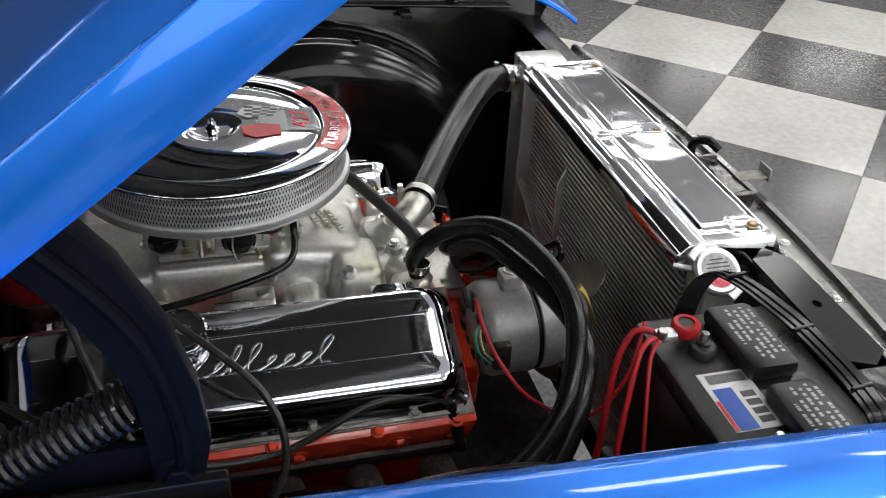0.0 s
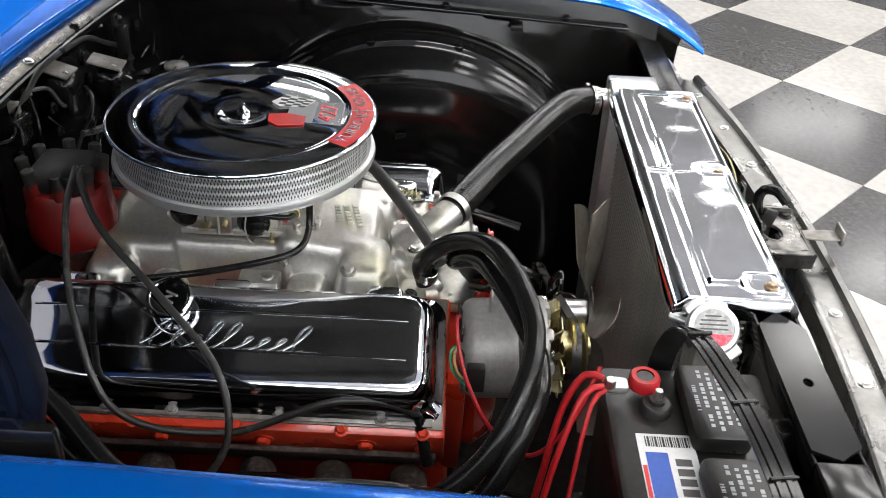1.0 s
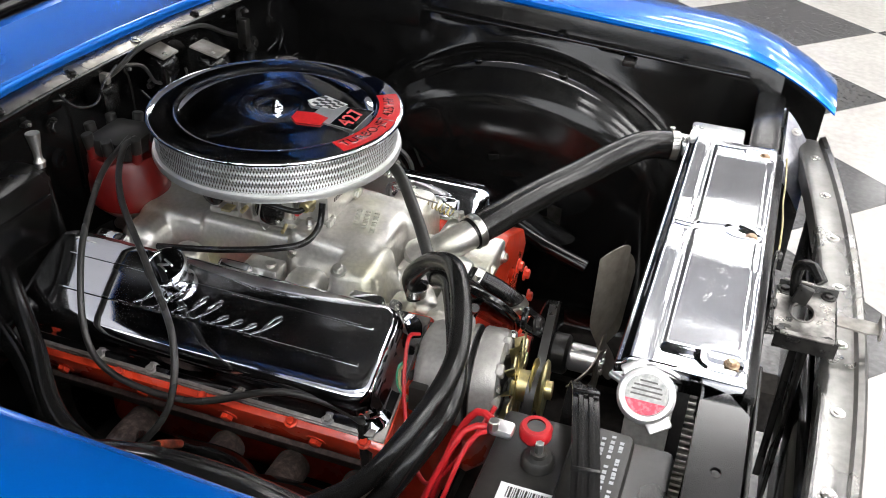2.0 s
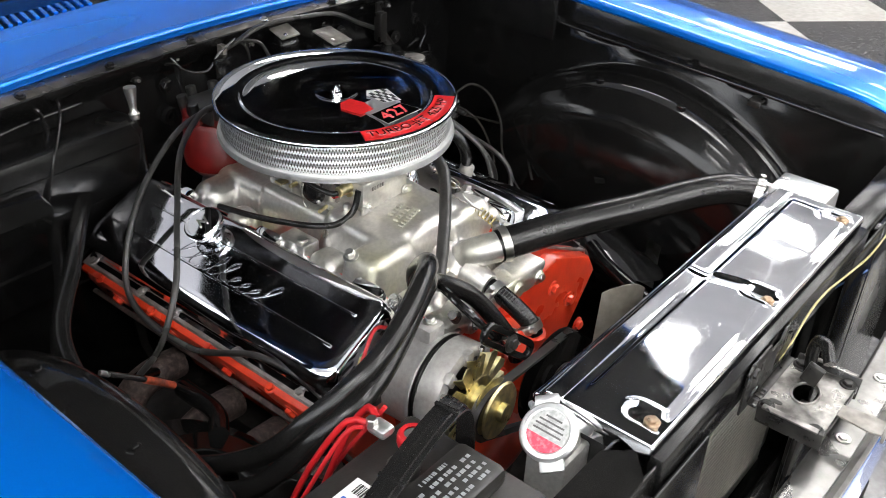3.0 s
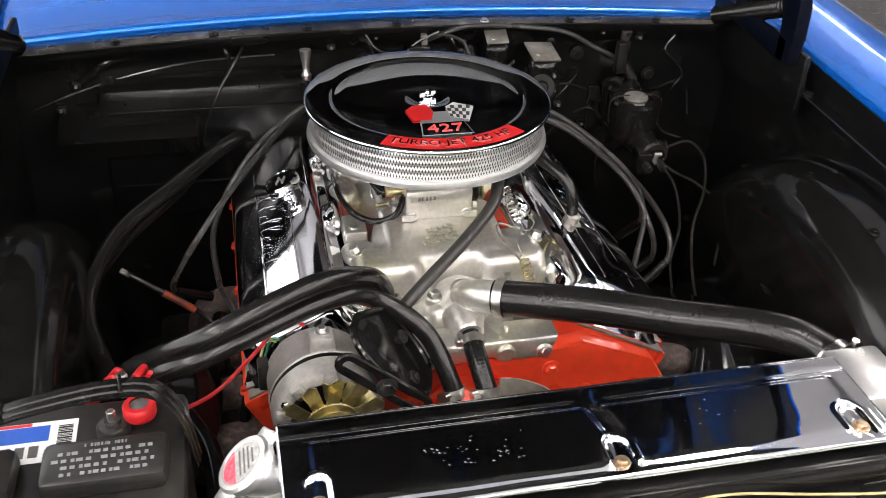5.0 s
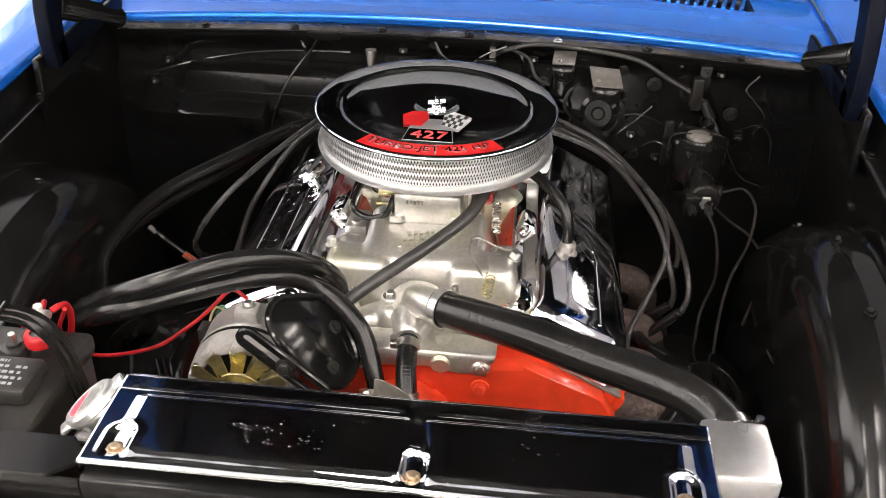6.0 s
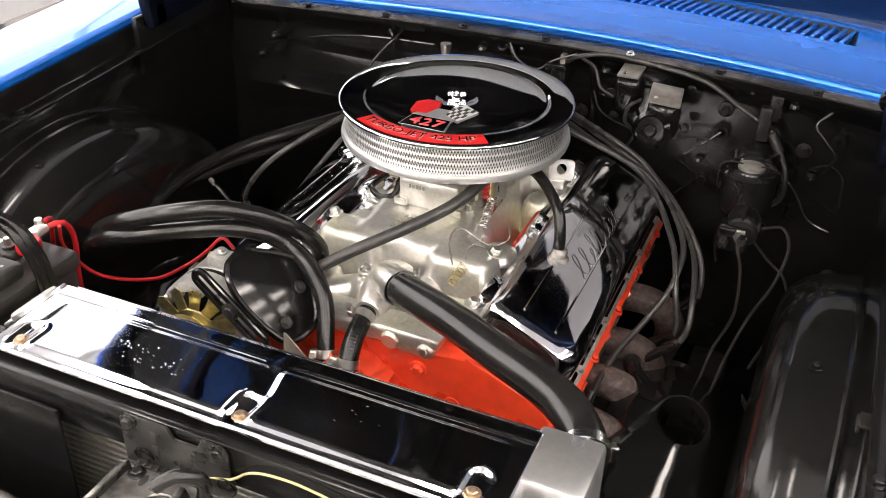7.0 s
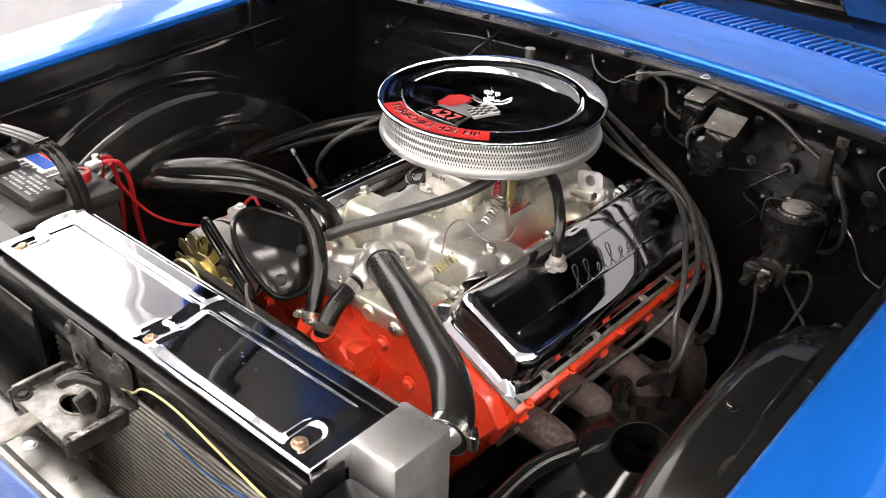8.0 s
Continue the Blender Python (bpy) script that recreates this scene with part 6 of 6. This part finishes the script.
part("motor_wire", tube([(-0.222, -0.300, 0.81), (-0.205, -0.285, 0.80), (-0.20, -0.29, 0.77), (-0.215, -0.31, 0.74), (-0.20, -0.325, 0.70)], 0.003, 7), LEAD, wiper)
part("motor_wire", tube([(-0.17, -0.315, 0.80), (-0.145, -0.31, 0.815), (-0.13, -0.318, 0.845), (-0.10, -0.33, 0.855)], 0.003, 7), LEAD, wiper)
WASHER = [(-0.070, -0.352, 0.836), (-0.088, -0.333, 0.852), (-0.130, -0.331, 0.866), (-0.180, -0.331, 0.868), (-0.245, -0.331, 0.862), (-0.323, -0.326, 0.851), (-0.382, -0.320, 0.821), (-0.440, -0.315, 0.791), (-0.462, -0.309, 0.760), (-0.479, -0.300, 0.729), (-0.484, -0.292, 0.690), (-0.470, -0.290, 0.668), (-0.450, -0.292, 0.664)]
wtube = thing("washer_hose", (-0.28, -0.31, 0.85), "thin grey-black washer hose along the firewall", "hose")
part("hose", tube(WASHER, 0.0045, 8), LEAD, wtube)
part("connector", rod((-0.443, -0.314, 0.788), (-0.464, -0.308, 0.756), 0.0085, 12), PLASTIC, wtube, "black plastic connector")
part("connector", box((-0.440, -0.315, 0.775), (-0.420, -0.295, 0.835), 0.004), BLACK_DULL, wtube)
loom = thing("wiring_loom", (0, -0.33, 0.84), "black taped wiring loom along the firewall", "cable")
part("trunk", tube([(0.52, -0.325, 0.800), (0.46, -0.333, 0.838), (0.30, -0.352, 0.846), (0.08, -0.364, 0.848), (-0.08, -0.364, 0.848), (-0.16, -0.358, 0.842)], 0.007, 8), BLACK, loom)
for x, dz in ((0.30, -0.10), (0.05, -0.16), (-0.10, -0.12)):
    part("branch", tube([(x, -0.350, 0.846), (x - 0.02, -0.343, 0.83), (x - 0.03, -0.345, 0.853 + dz), (x - 0.05, -0.362, 0.80 + dz)], 0.004, 7), BLACK, loom)
for k in range(7):
    x = -0.50 + 0.16 * k
    bolt((x, cowl_edge(x) + 0.020, 0.8645), (0, 0.2, 1), STEEL if k == 2 else BLACK_DULL, firewall, 0.006, 0.005)
for x, z in ((-0.50, 0.76), (-0.36, 0.80), (-0.10, 0.74), (0.04, 0.80), (0.55, 0.72), (0.10, 0.66), (-0.34, 0.66)):
    bolt((x, cowl_edge(x) + 0.020, z), (0, 1, 0), BLACK_DULL, firewall, 0.009, 0.008)
dip = thing("transmission_dipstick", (0.15, -0.30, 0.6), "black dipstick tube with a steel handle", "dipstick")
part("tube", tube([(0.16, -0.25, 0.55), (0.155, -0.28, 0.70), (0.15, -0.30, 0.80)], 0.0065, 10), BLACK, dip)
part("handle", lathe([(0.007, 0), (0.009, 0.01), (0.006, 0.014), (0.006, 0.024), (0.010, 0.05), (0.010, 0.054), (0, 0.054)], 14, along((0.15, -0.30, 0.795), (0.15, -0.303, 0.85))), STEEL, dip, "steel dipstick handle")
heater = thing("heater_box", (0.33, -0.34, 0.62), "black heater case on the firewall", "heater box")
bm = bmesh.new()
add_box(bm, (0.14, -0.37, 0.55), (0.50, -0.285, 0.80), 0.02)
part("case", bm, FIREWALL_BLACK, heater)
for z in (0.62, 0.69, 0.76):
    part("rib", box((0.16, -0.288, z - 0.002), (0.48, -0.281, z + 0.002), 0.002), FIREWALL_BLACK, heater)

# breather hose from the air cleaner base to the front of the intake
bh = thing("breather_hose", (0.05, 0.2, 0.75), "black rubber breather hose from the air cleaner to the intake", "hose")
part("hose", tube([(-0.090, 0.085, 0.822), (-0.084, 0.105, 0.805), (-0.063, 0.157, 0.789), (-0.014, 0.203, 0.764), (0.046, 0.248, 0.736), (0.086, 0.275, 0.713)], 0.0088, 14, 0.002, 0.0003, 0.0045), HOSE_GREY, bh)
vac = thing("vacuum_hose", (0.1, 0.0, 0.72), "thin black vacuum hose", "hose")
part("hose", tube([(0.050, 0.092, 0.775), (0.062, 0.092, 0.745), (0.090, 0.085, 0.732), (0.118, 0.055, 0.730), (0.128, -0.035, 0.711), (0.126, -0.138, 0.69)], 0.0048, 10), RUBBER, vac)
altlead = thing("alternator_lead", (0.35, 0.40, 0.70), "thin bright red alternator charging lead", "cable")
part("wire", tube([(0.384, 0.448, 0.793), (0.412, 0.420, 0.735), (0.398, 0.382, 0.672), (0.338, 0.340, 0.657), (0.292, 0.314, 0.680), (0.262, 0.302, 0.706), (0.236, 0.297, 0.732), (0.214, 0.302, 0.722)], 0.0026, 8), RED, altlead)
sense = thing("alternator_plug_wires", (0.26, 0.31, 0.69), "short white and green regulator wires", "cable")
part("white_wire", tube([(0.25, 0.300, 0.700), (0.262, 0.296, 0.700), (0.270, 0.300, 0.680), (0.272, 0.315, 0.665)], 0.0018, 6), YELLOW_WIRE, sense)
part("green_wire", tube([(0.246, 0.300, 0.702), (0.255, 0.292, 0.700), (0.264, 0.294, 0.678), (0.270, 0.31, 0.66)], 0.0018, 6), GREEN_WIRE, sense)

# throttle return springs and wire on the driver side of the intake
def coil_spring(a, b, r, turns, wire):
    a, b = Vector(a), Vector(b)
    d = (b - a).normalized()
    s1 = d.orthogonal().normalized()
    s2 = d.cross(s1)
    n = turns * 10
    pts = [a + (b - a) * (k / n) + r * (math.cos(2 * math.pi * turns * k / n) * s1 + math.sin(2 * math.pi * turns * k / n) * s2) for k in range(n + 1)]
    return add_tube(bmesh.new(), pts, wire, 5, raw=True)


spring = thing("throttle_spring", (-0.10, 0.16, 0.74), "thin steel throttle return springs with wire hooks", "spring")
part("upper_coil", coil_spring((-0.100, 0.090, 0.778), (-0.103, 0.135, 0.752), 0.0060, 8, 0.0012), STEEL, spring)
part("lower_coil", coil_spring((-0.101, 0.198, 0.722), (-0.098, 0.238, 0.712), 0.0065, 6, 0.0012), BRASS, spring)
part("link_wire", tube([(-0.103, 0.135, 0.752), (-0.108, 0.155, 0.742), (-0.096, 0.175, 0.737), (-0.101, 0.198, 0.722)], 0.0010, 5), STEEL, spring)
part("hook_wire", tube([(-0.128, 0.090, 0.735), (-0.138, 0.120, 0.732), (-0.118, 0.150, 0.735), (-0.075, 0.150, 0.752), (-0.070, 0.180, 0.747), (-0.090, 0.215, 0.730)], 0.0015, 5), GREY_METAL, spring)
red_spring = thing("choke_spring", (-0.085, 0.08, 0.79), "small red coil spring at the carburettor linkage", "spring")
part("coil", coil_spring((-0.088, 0.090, 0.775), (-0.088, 0.088, 0.800), 0.005, 6, 0.0009), RED, red_spring)

# upper control arm mounts and their oval openings
for s in (1, -1):
    SM = pose(s * 0.435, 0.195, 0.555, 0, s * 12, 0)
    ring = []
    bm = bmesh.new()
    for k in range(32):
        a = radians(360 * k / 32)
        c, d = math.cos(a), math.sin(a)
        ring.append([bm.verts.new(SM @ Vector((rx * c, ry * d, h))) for rx, ry, h in ((0.034, 0.047, -0.03), (0.034, 0.047, 0.001), (0.036, 0.049, 0.005), (0.040, 0.053, 0.005), (0.046, 0.060, -0.001), (0.072, 0.100, -0.010), (0.078, 0.108, -0.016), (0.100, 0.180, -0.045))])
    for k in range(32):
        for j in range(7):
            bm.faces.new((ring[k][j], ring[(k + 1) % 32][j], ring[(k + 1) % 32][j + 1], ring[k][j + 1]))
    bmesh.ops.recalc_face_normals(bm, faces=list(bm.faces))
    tower = part("shock_mount", bm, BLACK, car, "glossy black shock mount ring with an oval opening", 50)
    part("mount_leg", tube([SM @ Vector((s * -0.06, 0.06, -0.012)), SM @ Vector((s * -0.085, 0.12, -0.03)), SM @ Vector((s * -0.09, 0.22, -0.06))], 0.014, 12), BLACK, tower)
    part("mount_leg", tube([SM @ Vector((s * -0.06, -0.05, -0.012)), SM @ Vector((s * -0.09, -0.10, -0.03)), SM @ Vector((s * -0.10, -0.19, -0.05))], 0.014, 12), BLACK, tower)
    part("control_arm", tube([(s * 0.40, 0.28, 0.50), (s * 0.47, 0.24, 0.47), (s * 0.55, 0.15, 0.44)], 0.022, 12), BLACK, tower)
    part("control_arm", tube([(s * 0.40, 0.02, 0.50), (s * 0.47, 0.06, 0.47), (s * 0.55, 0.13, 0.44)], 0.022, 12), BLACK, tower)
    part("spring_pocket", lathe([(0.05, 0), (0.052, 0.06), (0.048, 0.07)], 24, pose(s * 0.435, 0.195, 0.435)), BLACK, tower)
# chassis below the engine
for s in (1, -1):
    part("chassis_rail", box((s * 0.42 - 0.035, -0.7, 0.20), (s * 0.42 + 0.035, 0.80, 0.30), 0.012), MATTE_DARK, car)
part("crossmember", box((-0.42, 0.10, 0.18), (0.42, 0.26, 0.27), 0.015), BLACK_DULL, car)
# added sheet hiding the floor; its dark colour stands for the car's shadow
part("underbody_shade_sheet", box((-0.44, -0.45, 0.165), (0.44, 0.58, 0.18), 0.004), MATTE_DARK, car, "added dark sheet standing for the shade under the engine")

# small wires, clips and grommets on the firewall and the driver-side inner fender
fw = lambda x: cowl_edge(x) + 0.022
WIRES = [
    [(-0.53, -0.262, 0.845), (-0.51, -0.258, 0.822), (-0.53, -0.25, 0.800), (-0.55, -0.245, 0.775), (-0.535, -0.25, 0.74)],
    [(-0.36, -0.322, 0.76), (-0.33, -0.31, 0.735), (-0.30, -0.315, 0.70), (-0.33, -0.318, 0.67), (-0.30, -0.322, 0.63)],
    [(-0.13, -0.325, 0.80), (-0.15, -0.31, 0.77), (-0.20, -0.315, 0.745), (-0.27, -0.318, 0.735), (-0.33, -0.31, 0.75), (-0.38, -0.305, 0.735)],
    [(-0.42, -0.30, 0.735), (-0.46, -0.28, 0.725), (-0.50, -0.262, 0.700), (-0.53, -0.25, 0.655), (-0.57, -0.24, 0.640)],
    [(-0.35, -0.285, 0.70), (-0.37, -0.27, 0.715), (-0.395, -0.26, 0.70), (-0.405, -0.25, 0.655), (-0.39, -0.245, 0.61), (-0.40, -0.24, 0.55)],
    [(-0.52, -0.27, 0.74), (-0.545, -0.255, 0.755), (-0.57, -0.25, 0.735), (-0.575, -0.24, 0.69)],
    [(0.04, -0.345, 0.855), (0.02, -0.335, 0.83), (-0.02, -0.33, 0.82), (-0.05, -0.335, 0.84), (-0.09, -0.335, 0.858)],
]
for p in WIRES:
    p = [(x, y - 0.14 * x * x, z) for x, y, z in p]
    w = thing("engine_bay_wire", p[0], "thin dark wire at the firewall", "cable", "engine bay wires")
    part("wire", tube(p, 0.0024, 7), WIRE_BLACK, w)
for x, z in ((-0.47, 0.835), (-0.40, 0.845), (-0.33, 0.70), (-0.14, 0.83), (-0.06, 0.80), (0.02, 0.845), (0.10, 0.83), (-0.52, 0.72), (-0.38, 0.66), (0.53, 0.80), (0.56, 0.76)):
    cl = part("clip", box((x - 0.007, fw(x) - 0.004, z - 0.004), (x + 0.007, fw(x) + 0.010, z + 0.004), 0.002), WORN, firewall, "small worn metal clip")
    part("screw", rod((x, fw(x) + 0.008, z), (x, fw(x) + 0.014, z), 0.0028, 8), STEEL, cl)
for x, z, r in ((-0.36, 0.76, 0.014), (-0.14, 0.79, 0.011), (0.04, 0.745, 0.016), (0.06, 0.84, 0.009), (-0.55, 0.79, 0.012), (-0.30, 0.69, 0.010)):
    part("grommet", lathe([(r * 0.45, 0.004), (r * 0.5, 0.009), (r * 0.9, 0.009), (r, 0.005), (r, 0.0)], 18, along((x, fw(x) - 0.002, z), (x, fw(x) + 0.2, z))), RUBBER, firewall, "black rubber grommet")
relay = thing("relay_box", (-0.055, -0.33, 0.80), "small black relay with a bracket on the firewall", "relay")
part("case", box((-0.075, -0.362, 0.795), (-0.035, -0.325, 0.835), 0.004), BLACK, relay)
part("tab", box((-0.070, -0.350, 0.835), (-0.060, -0.335, 0.852), 0.001), GREY_METAL, relay)
stop = part("bump_stop_bracket", box((-0.650, 0.388, 0.797), (-0.622, 0.412, 0.801), 0.0015, None), WORN, car, "worn bare bump stop bracket")
part("bracket_lip", box((-0.6225, 0.388, 0.790), (-0.6195, 0.412, 0.8005), 0.001), WORN, stop)
part("seam_tab", box((-0.018, -0.010, 0.0), (0.018, 0.010, 0.0025), 0.001, pose(-0.512, 0.184, 0.600, 10, -58, 0)), WORN, car, "small bare metal tab")
# worn plate and small bracket at the driver-side end of the flange
part("wiper_bracket", box((-0.452, -0.322, 0.806), (-0.432, -0.316, 0.850), 0.002), WORN, firewall, "worn bracket")

# pressed ledge and crease on the passenger half of the firewall
part("firewall_ledge", prism([(-0.352, 0.768), (-0.250, 0.741), (-0.238, 0.730), (-0.256, 0.694), (-0.352, 0.655)], Matrix(((0, 0, 1, 0.338), (1, 0, 0, 0), (0, 1, 0, 0), (0, 0, 0, 1))), 0.228, 0.006), BLACK, firewall, "pressed black ledge", 35)
part("crease", tube([(x, fw(x) - 0.0065, 0.8175 - 0.55 * max(0.0, x - 0.28) ** 2) for x in (0.60, 0.55, 0.50, 0.45, 0.40, 0.35, 0.30, 0.25, 0.20)], 0.0030, 8), BLACK, firewall)
fc = thing("engine_bay_wire", (0.26, -0.31, 0.84), "thin dark cable down the firewall", "cable", "engine bay wires")
part("wire", tube([(0.252, -0.345, 0.852), (0.260, -0.322, 0.838), (0.280, -0.302, 0.815), (0.300, -0.288, 0.786), (0.320, -0.280, 0.745), (0.333, -0.278, 0.703), (0.332, -0.285, 0.64)], 0.0030, 8), RUBBER, fc)

# oil pan and bell housing are unseen, added dark to close the view down
oil_pan = thing("oil_pan", (0, 0, 0.22), "dark engine oil pan added to close the view below the block", "oil pan")
part("pan", box((-0.14, -0.20, 0.20), (0.14, 0.30, 0.30), 0.03, None, 3), MATTE_DARK, oil_pan)
part("sump_flange", box((-0.17, -0.29, 0.295), (0.17, 0.31, 0.305), 0.002), MATTE_DARK, oil_pan)
bell = thing("bell_housing", (0, -0.36, 0.45), "dark cast bell housing behind the engine", "housing")
part("shell", lathe([(0.20, 0), (0.21, 0.01), (0.19, 0.05), (0.13, 0.14), (0, 0.14)], 32, along((0, -0.285, 0.42), (0, -0.6, 0.42))), MATTE_DARK, bell)


# front wheels on which the car stands
def front_wheel(side):
    c = Vector((side * 0.775 - 0.008, 0.19, 0.325))
    w = thing("front_wheel", (c.x, c.y, 0.0), "black tyre on a dark steel front wheel", "wheel", "front wheels")
    M = along(c - Vector((side * 0.095, 0, 0)), c + Vector((side * 0.095, 0, 0)))
    prof = [(0.19, 0.012), (0.20, 0.004), (0.25, 0.0), (0.300, 0.012), (0.318, 0.028)]
    for k in range(5):
        z = 0.030 + 0.026 * k
        prof += [(0.325, z), (0.325, z + 0.020), (0.319, z + 0.021), (0.319, z + 0.025)]
    prof += [(0.318, 0.162), (0.300, 0.178), (0.25, 0.19), (0.20, 0.186), (0.19, 0.178), (0.19, 0.012)]
    part("tyre", lathe(prof, 56, M), RUBBER, w, "black ribbed rubber tyre", 30)
    rim = part("rim", lathe([(0.192, 0.020), (0.180, 0.030), (0.175, 0.09), (0.178, 0.15), (0.192, 0.172), (0.186, 0.174), (0.168, 0.150), (0.10, 0.135), (0.06, 0.150), (0, 0.150)], 40, M), GREY_METAL, w, "dull steel wheel rim")
    for k in range(5):
        a = radians(72 * k)
        q = M @ Vector((0.055 * math.cos(a), 0.055 * math.sin(a), 0.150))
        bolt(q, (side, 0, 0), STEEL, rim, 0.009, 0.014)


for s in (1, -1):
    front_wheel(s)

# ---------------------------------------------------------------- cowl vent slats
for k in range(64):
    x = -0.525 + 1.04 * k / 63
    if abs(x - 0.03) < 0.012:
        continue
    if k == 0:
        ob = part("vent_slat", box((-0.0036, -0.0385, -0.012), (0.0036, 0.0385, 0.0), 0.001, pose(0, 0, 0, 0, 0, -14), 1), BLUE, cowl, "", 30)
        slat = ob.data
    else:
        ob = new("vent_slat", slat)
        ob.parent = cowl
        ob.matrix_parent_inverse = car.matrix_basis.inverted()
    y = cowl_edge(x) - 0.174
    ob.location = (x, y, cowl_z(x, y) + 0.001)

# ---------------------------------------------------------------- floor tiles
TS = 0.6
E1 = Vector((math.cos(radians(46.75)), math.sin(radians(46.75)), 0))
E2 = Vector((math.sin(radians(46.75)), -math.cos(radians(46.75)), 0))
T0 = Vector((-2.416, 2.442, 0))
tiles = {}
ROT = pose(0, 0, 0, 0, 0, 46.75)
count = 0
far = bmesh.new()
far_dark = bmesh.new()
for i in range(-22, 24):
    for j in range(-24, 26):
        c = T0 + E1 * TS * (i + 0.5) + E2 * TS * (j + 0.5)
        if not (X0 < c.x < X1 and Y0 < c.y < Y1):
            continue
        dark = (i + j) % 2 == 0
        if -6.0 < c.x < 1.7 and -0.4 < c.y < 6.3 or math.hypot(c.x, c.y) < 1.9:
            if dark not in tiles:
                ob = part("tile", box((-0.2994, -0.2994, -0.006), (0.2994, 0.2994, 0.0), 0.0008, None, 1), TILE_DARK if dark else TILE_LIGHT, floor, "", 30)
                tiles[dark] = ob.data
            else:
                ob = new("tile", tiles[dark])
                ob.parent = floor
            ob.matrix_basis = Matrix.Translation(c) @ ROT
            count += 1
        else:
            add_box(far_dark if dark else far, (-0.2994, -0.2994, -0.006), (0.2994, 0.2994, 0.0), 0, Matrix.Translation(c) @ ROT)
tagged(part("far_tiles", far, TILE_LIGHT, floor, "light checkered floor tiles", 0), "", "", "", "stuff")
tagged(part("far_tiles", far_dark, TILE_DARK, floor, "dark checkered floor tiles", 0), "", "", "", "stuff")
